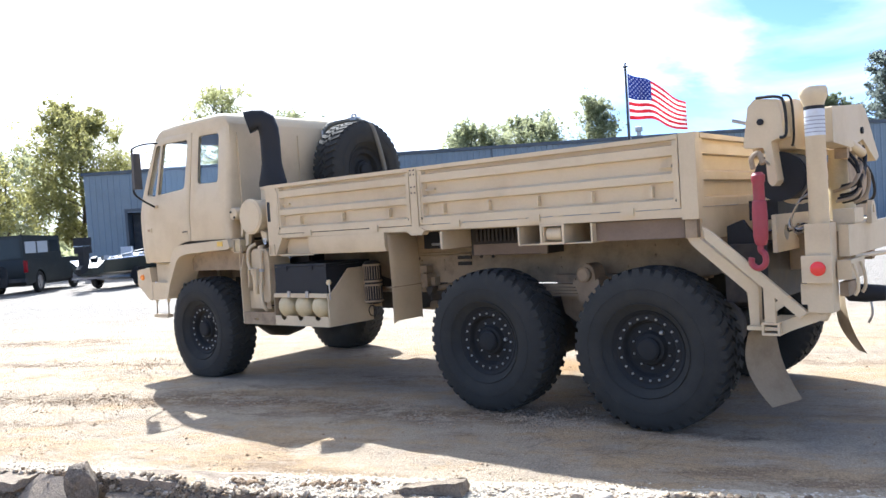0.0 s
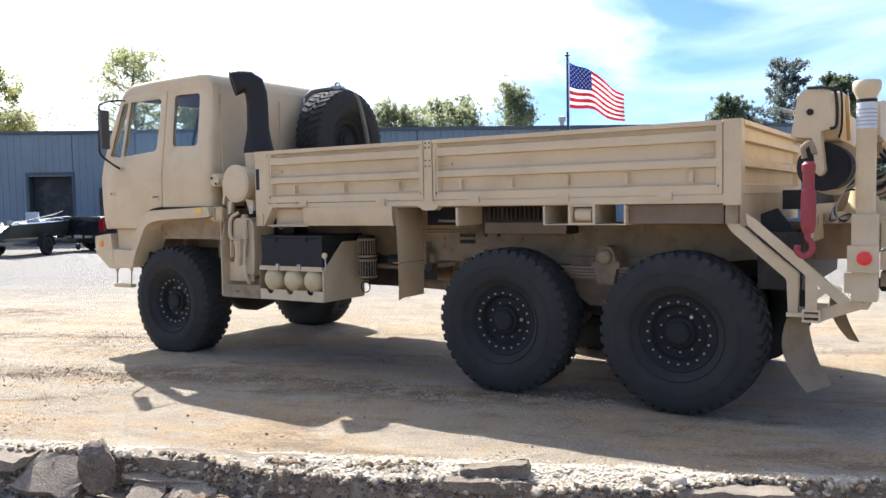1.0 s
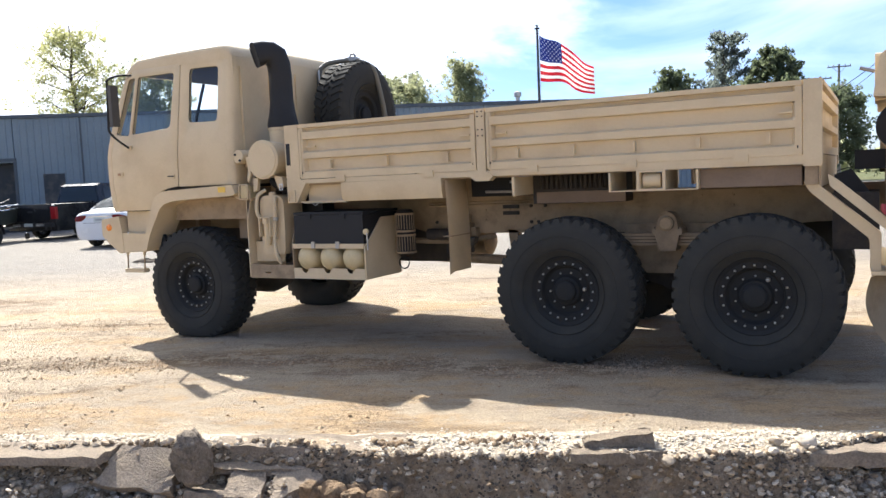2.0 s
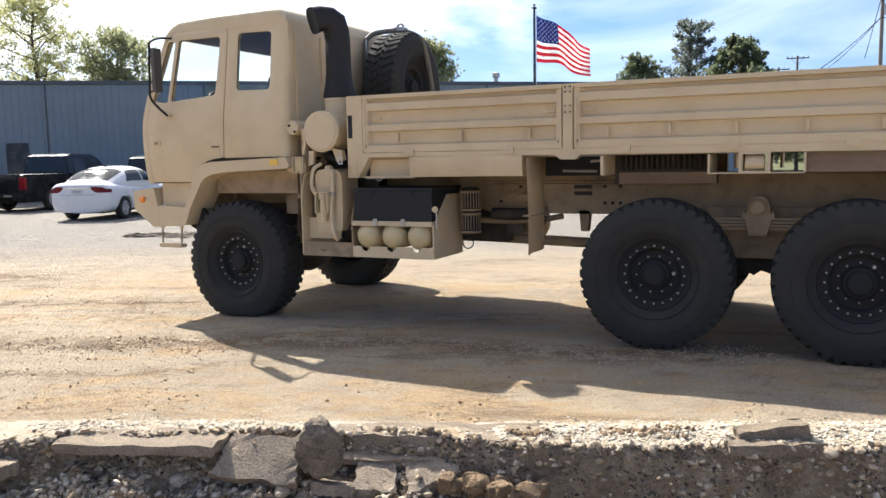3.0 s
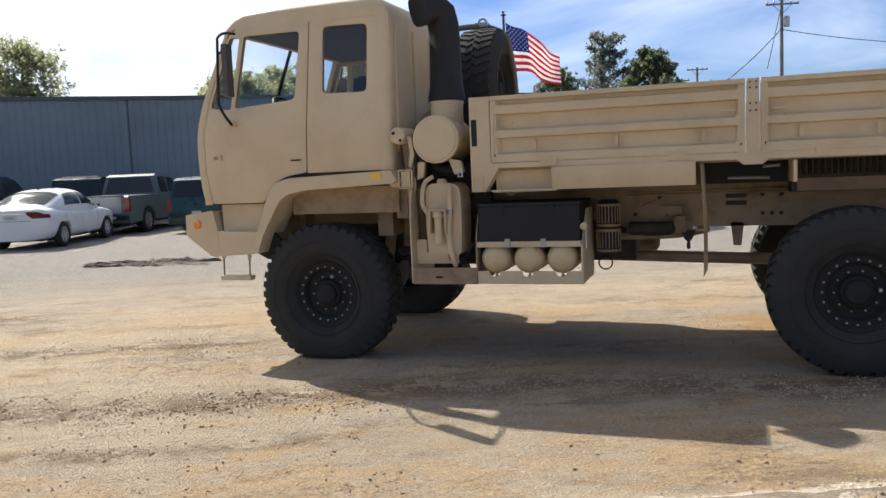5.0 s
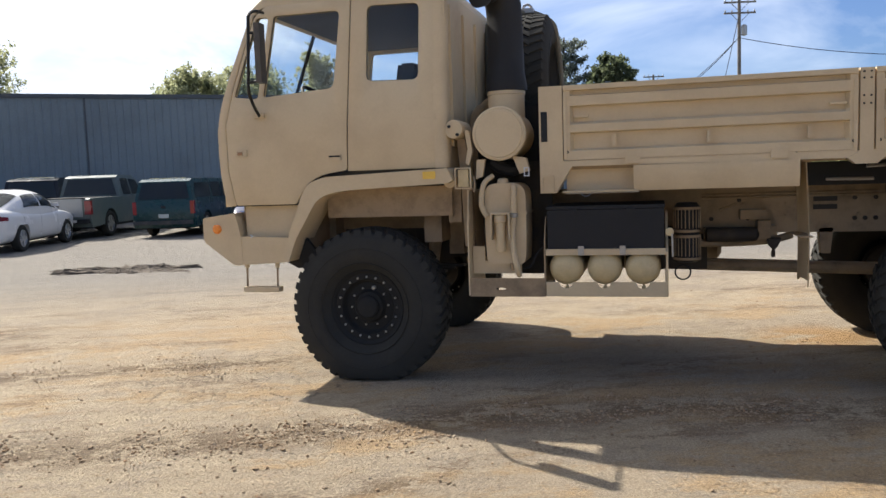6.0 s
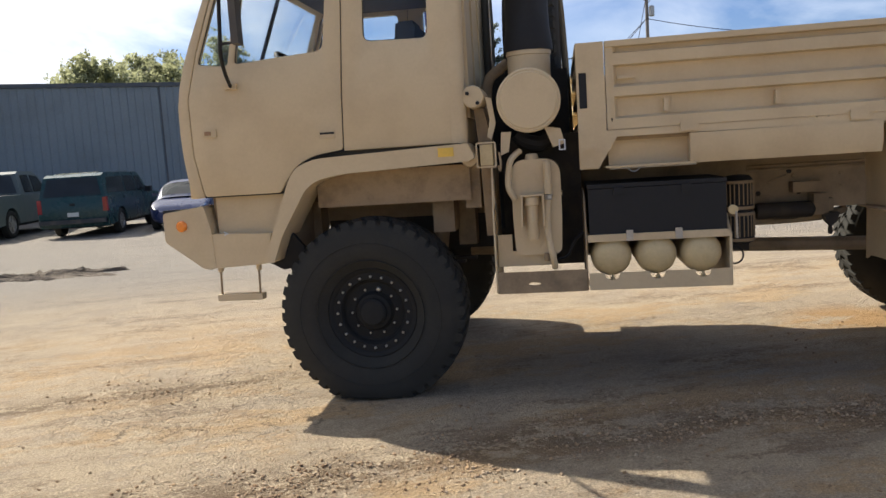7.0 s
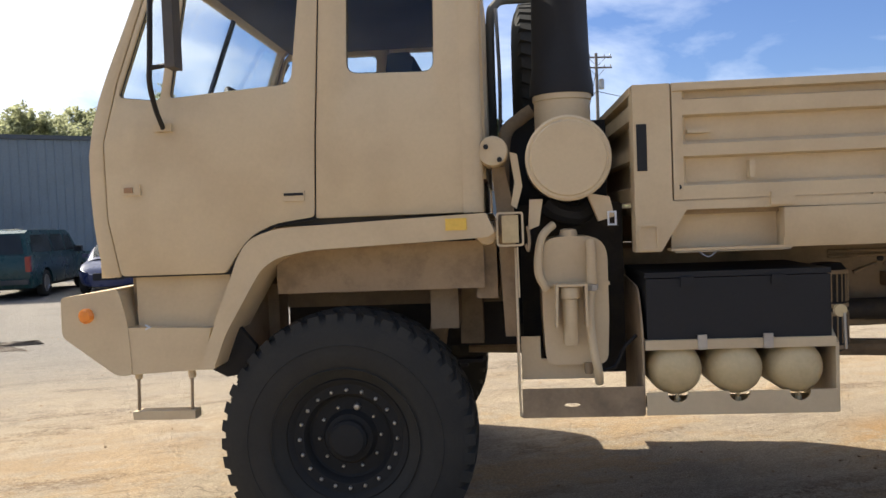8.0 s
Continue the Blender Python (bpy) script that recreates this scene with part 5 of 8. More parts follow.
for cx in (1.49, 1.757, 2.02):
    part("air_tank", lathe([(0.0, -0.045), (0.05, -0.04), (0.09, -0.022), (0.115, 0.01), (0.122, 0.05), (0.122, 0.55), (0.10, 0.60), (0.0, 0.62)], (cx, 0.03, 0.85), 'y', 30, cap=False), TAN_PALE, truck, "pale yellowish air tank")
    # pale paint here stands in for bright ground seen through the notch
    part("drain_cock", lathe([(0.014, 0.0), (0.014, 0.02), (0.008, 0.025), (0.008, 0.05)], (cx + 0.005, 0.04, 0.70), 'z', 8), TAN_PALE, truck)
for cx in (1.60, 1.885):
    part("toggle_latch", boxm(cx - 0.02, cx + 0.02, -0.016, 0.0, 0.945, 1.01, 0.003), STEEL, truck)
part("rack_end", prism([(0.0, 0.652), (0.62, 0.652), (0.62, 1.22), (0.30, 1.22), (0.06, 1.0), (0.0, 0.96)], 2.175, 2.19, 'x'), TAN, truck)
part("link_eye", lathe([(0.028, 0.02), (0.028, 0.0), (0.012, -0.002), (0.0, -0.002)], (2.20, 0.0, 1.10), 'y', 14), TAN_PALE, truck)
part("link_rod", tube([(2.215, 0.0, 1.09), (2.22, 0.0, 0.93)], 0.007, 6), STEEL, truck)
# dryer canister with straps and ring
part("air_dryer", lathe([(0.06, 0), (0.094, 0.02), (0.094, 0.19), (0.086, 0.20), (0.086, 0.22), (0.092, 0.23), (0.092, 0.41), (0.07, 0.44), (0.03, 0.445)], (2.33, 0.50, 0.835), 'z', 28), BLACK, truck, "black ribbed air dryer")
for zz in (0.865, 1.03, 1.07, 1.235):
    part("strap", lathe([(0.097, 0), (0.099, 0.004), (0.099, 0.016), (0.097, 0.02)], (2.33, 0.50, zz - 0.01), 'z', 28), TAN_GRIME_SHADE, truck)
for z0, z1 in ((0.885, 1.02), (1.09, 1.225)):
    for i in range(12):
        q = math.pi * (1.0 + i / 11.0)
        cxx, cyy = 2.33 + 0.096 * math.cos(q), 0.50 + 0.096 * math.sin(q)
        part("rib", tube([(cxx, cyy, z0), (cxx, cyy, z1)], 0.004, 5), TAN_GRIME_SHADE, truck)
part("air_cylinder", lathe([(0.03, 2.47), (0.052, 2.48), (0.055, 2.50), (0.055, 2.80), (0.05, 2.83), (0.02, 2.85)], (0, 0.68, 1.02), 'x', 20), GREASE_SHADE, truck, "grimy cylinder along the frame")
part("cylinder_bracket", boxm(2.84, 2.93, 0.66, 0.80, 0.98, 1.12, 0.012), TAN_GRIME_SHADE, truck)
bm = bmesh.new()
add_rings(bm, [circle(Vector((2.30 + 0.055 * math.cos(q), 0.50, 0.76 + 0.055 * math.sin(q))), Vector((math.cos(q), 0, math.sin(q))), Vector((0, 1, 0)), 0.006, 6) for q in [2 * math.pi * i / 20 for i in range(20)]], closed=True)
part("ring_loop", bm, BLACK, truck)
part("exhaust_pipe", tube(curve_pts([(2.2, 0.74, 0.96), (2.55, 0.74, 0.95), (2.9, 0.78, 0.96), (3.1, 0.9, 0.99)], 4), 0.028, 12), TAN_GRIME_SHADE, truck)
part("pipe_outlet", lathe([(0.034, 2.58), (0.042, 2.60), (0.042, 2.74), (0.034, 2.75), (0.03, 2.74)], (0, 0.70, 1.0), 'x', 16, cap=False), GREASE_SHADE, truck, "dark pipe end")
part("valve_block", boxm(2.46, 2.56, 0.70, 0.80, 0.98, 1.07, 0.012), TAN_GRIME_SHADE, truck)
part("valve_block", boxm(2.86, 2.98, 0.72, 0.80, 1.0, 1.08, 0.012), TAN_GRIME_SHADE, truck)
part("drop_bracket", prism([(2.90, 0.99), (3.0, 0.99), (2.98, 0.93), (2.95, 0.90), (2.92, 0.93)], 0.66, 0.74, 'y', 0.01), GREASE_SHADE, truck)
part("drain_valve", lathe([(0.008, -0.04), (0.016, -0.03), (0.016, 0.0), (0.01, 0.02)], (2.95, 0.70, 0.885), 'z', 8), GREASE_SHADE, truck)
for x0, z0, x1, z1 in ((2.45, 1.315, 3.9, 1.318), (2.58, 1.20, 2.70, 1.245), (2.45, 1.29, 3.9, 1.294)):
    part("pipe", tube([(x0, 0.785, z0), (x1, 0.785, z1)], 0.009, 8), TAN_GRIME_SHADE, truck)
for z0 in (1.19, 1.25):
    part("frame_plate", boxm(3.24, 3.40, 0.780, 0.8, z0, z0 + 0.035, 0.003), GREASE_SHADE, truck)
for xx, zz in ((3.52, 1.27), (3.66, 1.27), (3.52, 1.12), (3.59, 1.12), (3.66, 1.12), (2.72, 1.27), (2.52, 1.13), (2.78, 1.13)):
    part("frame_bolt", lathe([(0.017, 0), (0.017, -0.012), (0.008, -0.016)], (xx, 0.8, zz), 'y', 6), GREASE_SHADE, truck)
part("spring_hanger", prism([(3.28, 1.05), (3.38, 1.05), (3.36, 0.86), (3.30, 0.86)], 0.80, 0.90, 'y', 0.01), TAN_GRIME_SHADE, truck)
part("frame_bracket", boxm(2.72, 2.9, 0.70, 0.8, 1.13, 1.2, 0.01), TAN_GRIME_SHADE, truck)
part("cable", tube(curve_pts([(1.60, 0.015, 1.38), (1.64, 0.01, 1.355), (1.68, 0.015, 1.38)], 5), 0.004, 5), STEEL, truck)

# spare wheel carrier
spare = new("spare_wheel")
spare.parent = truck
for ob in wheels[1].children:
    if ob.name.split(".")[0] in ("tyre", "rim", "tread"):
        share(ob.name.split(".")[0], ob.data, spare)
spare["label"] = "spare wheel standing behind the cab"
spare.matrix_basis = pose(0.82, 1.68, 2.325, 0, 0, 90) @ pose(0, -0.37, 0)
part("carrier_hoop", tube(curve_pts([(0.69, 1.45, 1.85), (0.69, 1.45, 2.72), (0.73, 1.5, 2.90), (0.85, 1.6, 2.95), (1.05, 1.68, 2.95), (1.2, 1.76, 2.88), (1.25, 1.80, 2.75), (1.28, 1.90, 2.3), (1.3, 1.95, 1.6)], 6), 0.028, 10), paint("olive_hoop", (0.13, 0.12, 0.09), 0.6), truck, "bent steel spare wheel hoop")
part("hoist_chain", tube(curve_pts([(0.73, 1.40, 2.85), (0.74, 1.40, 2.4), (0.73, 1.40, 2.0)], 6), 0.012, 6), STEEL, truck)
part("hoist_head", soft_edges(add_box(bmesh.new(), 0.95, 1.07, 1.63, 1.75, 2.95, 2.99), 0.012, 2), STEEL, truck)
part("hoist_eye", tube(curve_pts([(0.97, 1.69, 2.98), (0.98, 1.69, 3.02), (1.02, 1.69, 3.03), (1.05, 1.69, 3.0)], 4), 0.012, 6), STEEL, truck)
part("spare_frame", boxm(0.8, 1.3, 0.9, 2.2, 1.55, 1.73, 0.01), TAN_GRIME_SHADE, truck)

# ---- rear step, flaps and crane ----
part("step_bar", prism([(6.05, 1.47), (6.11, 1.43), (6.70, 0.90), (6.65, 0.86), (6.06, 1.39)], -0.04, 0.0, 'y', 0.008), TAN, truck, "slanting tan rear step bar")
part("step_post", boxm(6.43, 6.50, -0.035, -0.004, 0.83, 1.06, 0.006), TAN, truck)
part("step_brace", prism([(6.50, 0.90), (6.58, 0.96), (6.54, 0.99), (6.50, 0.96)], -0.03, -0.005), TAN, truck)
part("guard_bar", prism(rounded([(5.885, 1.43), (5.93, 1.35), (6.30, 1.02), (6.31, 0.78), (6.37, 0.76), (6.375, 1.06), (5.96, 1.42)], 0.02), 0.04, 0.10, 'y', 0.01), TAN, truck, "bent tan guard bar")
part("step_tread", boxm(6.31, 6.52, -0.03, 0.34, 0.775, 0.80, 0.004), TAN, truck)
part("step_end", plate([(6.41, 0.745), (6.525, 0.745), (6.525, 0.83), (6.41, 0.83)], [[(6.425, 0.76), (6.51, 0.76), (6.51, 0.815), (6.425, 0.815)]], -0.045, 0.35), TAN, truck, "open tan tube step end")
part("tow_bar", prism([(6.52, 0.83), (6.80, 0.94), (6.80, 0.86), (6.52, 0.75)], 0.0, 0.08, 'y', 0.008), TAN, truck)


FLAP = paint("dusty_flap_rubber", (0.45, 0.36, 0.235), 0.8, dirt=(0.26, 0.2, 0.13), dirt_amt=0.6, scale=6.0)


def rear_flap(y_near, sgn):
    """A rubber flap, twisted outwards and curled back at its foot."""
    bm = bmesh.new()
    rows = []
    for k in range(11):
        t = k / 10
        z = 0.76 - 0.50 * t
        curl = 0.13 * t ** 2.2
        rows.append([bm.verts.new((6.31 + (0.10 + 0.02 * t) * q + curl - 0.05 * math.sin(math.pi * t) * (1 - q), y_near + sgn * 0.24 * q, z + 0.02 * q * t)) for q in (0, 0.33, 0.66, 1.0)])
    for a, b in zip(rows, rows[1:]):
        for j in range(3):
            bm.faces.new((a[j], a[j + 1], b[j + 1], b[j]))
    bmesh.ops.solidify(bm, geom=bm.faces[:], thickness=0.01)
    part("mud_flap", bm, FLAP, truck, "dusty tan rubber mud flap curling back")


rear_flap(0.0, 1)
rear_flap(WIDE - 0.1, -1)
part("rear_beam", plate([(0.3, 0.0), (2.15, 0.0), (2.15, 0.26), (0.3, 0.26)], [[(xc + 0.055 * math.cos(q), 0.13 + 0.055 * math.sin(q)) for q in [2 * math.pi * i / 18 for i in range(18)]] for xc in (0.52, 0.80, 1.5, 1.9)], 0, 0.03), TAN, truck, "tan cross beam with round holes").matrix_basis = pose(6.43, 0.0, 1.265, 0, 0, 90)
# dark blocks added to fill the gap under the crane with shade
part("rear_frame", boxm(6.06, 6.36, 0.3, 2.2, 0.92, 1.33, 0.02), GREASE_SHADE, truck, "dark filler block for the shaded clutter under the crane")
part("rear_frame", boxm(6.20, 6.40, 0.45, 2.1, 1.49, 1.63, 0.02), BLACK, truck)
part("frame_gusset", prism([(6.07, 1.33), (6.30, 1.33), (6.18, 1.50), (6.07, 1.46)], 0.35, 0.40), BLACK, truck)
part("jack_leg", lathe([(0.055, 0.0), (0.059, 0.02), (0.059, 1.27), (0.066, 1.29), (0.084, 1.33), (0.084, 1.37), (0.075, 1.385), (0.0, 1.388)], (6.775, 0.04, 0.93), 'z', 24), TAN, truck, "round tan crane outrigger leg")
part("leg_label", lathe([(0.0602, 0), (0.0602, 0.17)], (6.775, 0.04, 2.01), 'z', 24, cap=False), WHITE_DECAL, truck, "scuffed white warning sticker")
PRINT = paint("print_grey", (0.3, 0.31, 0.33), 0.6)
for k in range(5):
    part("label_bar", lathe([(0.0608, 0), (0.0608, 0.006)], (6.775, 0.04, 2.03 + 0.024 * k), 'z', 24, cap=False), PRINT, truck)
part("label_bar", lathe([(0.0608, 0), (0.0608, 0.022)], (6.775, 0.04, 2.175), 'z', 24, cap=False), BLACK, truck)
part("leg_sleeve", boxm(6.70, 6.85, -0.03, 0.12, 0.90, 1.46, 0.012), TAN, truck, "square tan leg sleeve")
part("leg_foot", lathe([(0.0, -0.06), (0.02, -0.06), (0.035, -0.03), (0.05, 0.0)], (6.775, 0.04, 0.90), 'z', 16), TAN, truck)
part("tail_lamp_box", boxm(6.68, 6.86, -0.06, -0.032, 1.09, 1.26, 0.012), TAN, truck)
part("tail_lamp", lathe([(0.045, 0.0), (0.045, -0.012), (0.03, -0.02), (0.0, -0.021)], (6.78, -0.06, 1.18), 'y', 20), RED_LENS, truck, "round red side reflector")
part("sleeve_ear", plate([(6.66, 0.95), (6.70, 0.95), (6.70, 1.08), (6.66, 1.08)], [], -0.02, 0.0), TAN, truck)
crane = new("crane")
crane.parent = truck
crane["label"] = "folded tan material-handling crane at the tail"
part("boom_head", prism(rounded([(6.32, 1.98), (6.36, 2.25), (6.41, 2.295), (6.56, 2.275), (6.585, 2.03), (6.50, 2.01), (6.53, 1.75), (6.50, 1.71), (6.47, 1.74), (6.455, 1.97)], 0.015), 0.05, 0.20, 'y', 0.012), TAN, crane, "tan boom head plates")
part("boom_web", prism(rounded([(0.205, 2.285), (0.50, 2.285), (0.68, 2.0), (0.62, 1.955), (0.205, 1.955)], 0.03), 6.33, 6.605, 'x', 0.012), TAN, crane, "tapered tan boom side")
part("boom_rib", prism([(0.40, 2.27), (0.44, 2.27), (0.60, 1.99), (0.56, 1.97)], 6.606, 6.63, 'x', 0.004), TAN, crane)
part("boom", boxm(6.34, 6.56, 0.70, 2.2, 1.98, 2.20, 0.03, 3), TAN, crane, "folded tan box boom")
part("boom_arm", prism(rounded([(0.20, 2.20), (1.02, 2.27), (1.12, 2.24), (1.50, 1.91), (1.40, 1.87), (1.0, 2.02), (0.66, 1.95), (0.20, 1.97)], 0.02), 6.72, 6.84, 'x', 0.012), TAN, crane, "tan boom arm plate")
part("arm_pin", lathe([(0.024, 6.835), (0.024, 6.855), (0.0, 6.857)], (0, 0.96, 2.08), 'x', 12), BLACK, crane)
part("hydraulic_line", tube(curve_pts([(6.42, 0.045, 2.30), (6.55, 0.04, 2.29), (6.595, 0.045, 2.24), (6.60, 0.045, 2.05), (6.56, 0.04, 2.025)], 5), 0.010, 6), BLACK, crane)
part("hydraulic_line", tube(curve_pts([(6.57, 0.10, 2.30), (6.615, 0.13, 2.27), (6.62, 0.14, 2.05), (6.60, 0.16, 1.97)], 5), 0.008, 6), BLACK, crane)
part("boom_pin", lathe([(0.022, 0.0), (0.022, -0.012), (0, -0.014)], (6.44, 0.05, 2.14), 'y', 12), BLACK, crane)
part("rope_guide", tube([(6.33, 0.10, 2.15), (6.24, 0.10, 2.18)], 0.013, 8), STEEL, crane)
part("winch", lathe([(0.155, 0.20), (0.155, 0.47)], (6.52, 0.0, 1.78), 'y', 28), BLACK, crane, "dark winch drum")
part("drum_flange", lathe([(0.06, 0.475), (0.19, 0.475), (0.195, 0.485), (0.195, 0.505), (0.06, 0.51)], (6.53, 0.0, 1.78), 'y', 30), TAN, crane, "tan drum flange")
part("drum_flange", lathe([(0.04, 0.185), (0.165, 0.185), (0.165, 0.199), (0.04, 0.199)], (6.50, 0.0, 1.78), 'y', 30), BLACK, crane)
part("drum_motor", lathe([(0.08, 0.52), (0.095, 0.54), (0.095, 0.66), (0.05, 0.68)], (6.55, 0.0, 1.78), 'y', 20), TAN_GRIME_SHADE, crane)
part("kingpost", lathe([(0.14, 0), (0.11, 0.06), (0.07, 0.24), (0.06, 0.50)], (6.68, 0.95, 1.46), 'z', 22), TAN_PALE, crane, "pale tapered crane post")
part("post_base", boxm(6.5, 6.85, 0.7, 1.3, 1.38, 1.455, 0.012), TAN, crane)
part("winch_housing", boxm(6.36, 6.60, 1.55, 2.25, 1.45, 1.90, 0.03, 3), TAN_GRIME_SHADE, crane)
part("bracket_box", boxm(6.80, 6.93, 0.26, 0.50, 1.445, 1.54, 0.01), TAN, crane)
part("rear_bar", boxm(6.86, 6.92, 0.13, 2.35, 1.24, 1.44, 0.012), TAN, crane, "tan rear cross bar")
part("lifting_eye", plate([(0.60, 1.43), (0.76, 1.43), (0.74, 1.54), (0.70, 1.585), (0.65, 1.585), (0.62, 1.54)], [[(0.66, 1.50), (0.70, 1.50), (0.70, 1.55), (0.66, 1.55)]], 0, 0.03), TAN, crane).matrix_basis = Matrix(((0, -1, 0, 6.955), (1, 0, 0, 0), (0, 0, 1, 0), (0, 0, 0, 1)))
part("bar_brace", tube([(6.90, 0.30, 1.23), (6.93, 1.1, 1.20), (6.93, 2.2, 1.22)], 0.016, 8), TAN, crane)
for y0 in (0.08, 0.27):
    part("handle_loop", tube(curve_pts([(6.95, y0, 1.20), (6.97, y0, 1.12), (6.97, y0 + 0.005, 1.04), (6.95, y0 + 0.01, 1.0)], 4), 0.011, 7), TAN, crane)
part("bumperette", boxm(6.86, 6.94, 0.06, 0.42, 1.10, 1.22, 0.012), TAN, crane)
part("latch_plate", boxm(6.86, 6.91, 0.10, 0.34, 0.99, 1.08, 0.01), TAN_GRIME_SHADE, crane)
rnh = random.Random(4)
for k in range(9):
    y0, z0 = rnh.uniform(0.62, 1.15), rnh.uniform(1.86, 2.02)
    y1, z1 = rnh.uniform(0.62, 1.25), rnh.uniform(1.55, 1.72)
    sag = rnh.uniform(-0.10, 0.14)
    part("hose", tube(curve_pts([(6.80, y0, z0), (6.86, (y0 + y1) / 2 + sag, (z0 + z1) / 2 + 0.05), (6.84, y1 + sag * 0.5, z1 + 0.04), (6.72, y1, z1)], 5), rnh.choice((0.008, 0.011, 0.014)), 6), (BLACK, BLACK, TAN_GRIME_SHADE)[k % 3], crane)
for k in range(7):
    y0, z0 = 0.62 + 0.08 * k, 1.88 + 0.05 * (k % 3)
    part("valve", boxm(6.74, 6.82, y0, y0 + 0.06, z0, z0 + rnh.uniform(0.05, 0.11), 0.01), TAN if k % 2 else TAN_GRIME_SHADE, crane)
part("cylinder", tube([(6.78, 0.55, 2.05), (6.84, 0.95, 1.92)], 0.035, 12), TAN, crane, "small tan hydraulic cylinder")
for k in range(5):
    part("hose", tube(curve_pts([(6.70, 0.13, 1.70 - 0.02 * k), (6.64, 0.10, 1.60), (6.60 - 0.012 * k, 0.06 + 0.02 * k, 1.50 - 0.02 * k), (6.63 + 0.01 * k, 0.05, 1.40 + 0.015 * k), (6.69, 0.10, 1.45)], 5), 0.006 + 0.001 * (k % 3), 6), (TAN_GRIME_SHADE, BLACK, STEEL)[k % 3], crane)
hook = lathe([(0.03, 0), (0.036, 0.01), (0.046, 0.05), (0.048, 0.20), (0.044, 0.28), (0.036, 0.29), (0.036, 0.40), (0.042, 0.41), (0.042, 0.45), (0.024, 0.47)], (6.455, -0.10, 1.34), 'z', 18)
part("hook_block", hook, RED_PAINT, crane, "faded red crane hook block")
hk = tube(curve_pts([(6.455, -0.1, 1.36), (6.45, -0.1, 1.31), (6.475, -0.1, 1.28), (6.475, -0.1, 1.22), (6.43, -0.1, 1.19), (6.39, -0.1, 1.22), (6.39, -0.1, 1.26)], 5), 0.02, 10)
part("hook", hk, RED_PAINT, crane, "faded red lifting hook")
part("shackle", tube(curve_pts([(6.43, -0.1, 1.83), (6.42, -0.1, 1.90), (6.46, -0.08, 1.93), (6.49, -0.1, 1.86)], 5), 0.018, 8), TAN_GRIME_SHADE, crane)
part("hoist_rope", tube([(6.46, -0.08, 1.92), (6.49, 0.12, 1.83)], 0.008, 6), STEEL, crane)
part("tow_pintle", lathe([(0.03, -0.12), (0.055, -0.10), (0.06, 0.0), (0.05, 0.12), (0.02, 0.14)], (6.95, 0.36, 0.985), 'x', 14), BLACK, truck, "black tow pintle")
part("chain", tube(curve_pts([(6.95, 0.45, 0.98), (6.97, 0.44, 0.85), (6.94, 0.45, 0.78)], 5), 0.008, 6), STEEL, truck)

# ---- parked vehicles ----
CAR_GLASS = paint("car_glass", (0.05, 0.058, 0.06), 0.05, dirt_amt=0.0, bump=0, spec=0.7)


def car_wheel(parent, x, y, r, w, sgn, rim_mat):
    wh = new("wheel")
    wh.parent = parent
    wh.matrix_basis = pose(x, y, r)
    h = w / 2
    part("tyre", lathe([(r * 0.64, h * 0.6), (r * 0.70, h * 0.95), (r * 0.86, h), (r * 0.97, h * 0.8), (r, h * 0.4), (r, -h * 0.4), (r * 0.97, -h * 0.8), (r * 0.86, -h), (r * 0.70, -h * 0.95), (r * 0.64, -h * 0.6)], (0, 0, 0), 'y', 26, cap=False), RUBBER, wh)
    bm = lathe([(r * 0.64, -h * 0.7 * sgn), (r * 0.64, h * 0.8 * sgn), (r * 0.6, h * 0.82 * sgn), (r * 0.57, h * 0.5 * sgn), (r * 0.2, h * 0.5 * sgn), (r * 0.16, h * 0.75 * sgn), (0, h * 0.76 * sgn)], (0, 0, 0), 'y', 26, cap=False)
    part("rim", bm, rim_mat, wh)
    for k in range(5):
        a = 2 * math.pi * k / 5
        m = Matrix.Rotation(a, 4, 'Y')
        y0, y1 = sorted((h * 0.5 * sgn, h * 0.8 * sgn))
        part("spoke", soft_edges(add_box(bmesh.new(), r * 0.12, r * 0.6, y0, y1, -r * 0.09, r * 0.09, m), 0.008, 1), rim_mat, wh)


def arch_profile(low, r, centres, zc, steps=8):
    """The lower line of a car's side from back to front with wheel arches cut into it."""
    pts = []
    for cx in centres:
        for i in range(steps + 1):
            a = math.pi - math.pi * i / steps
            x, z = cx + r * math.cos(a), zc + r * math.sin(a)
            pts.append((x, max(z, low)))
    return pts


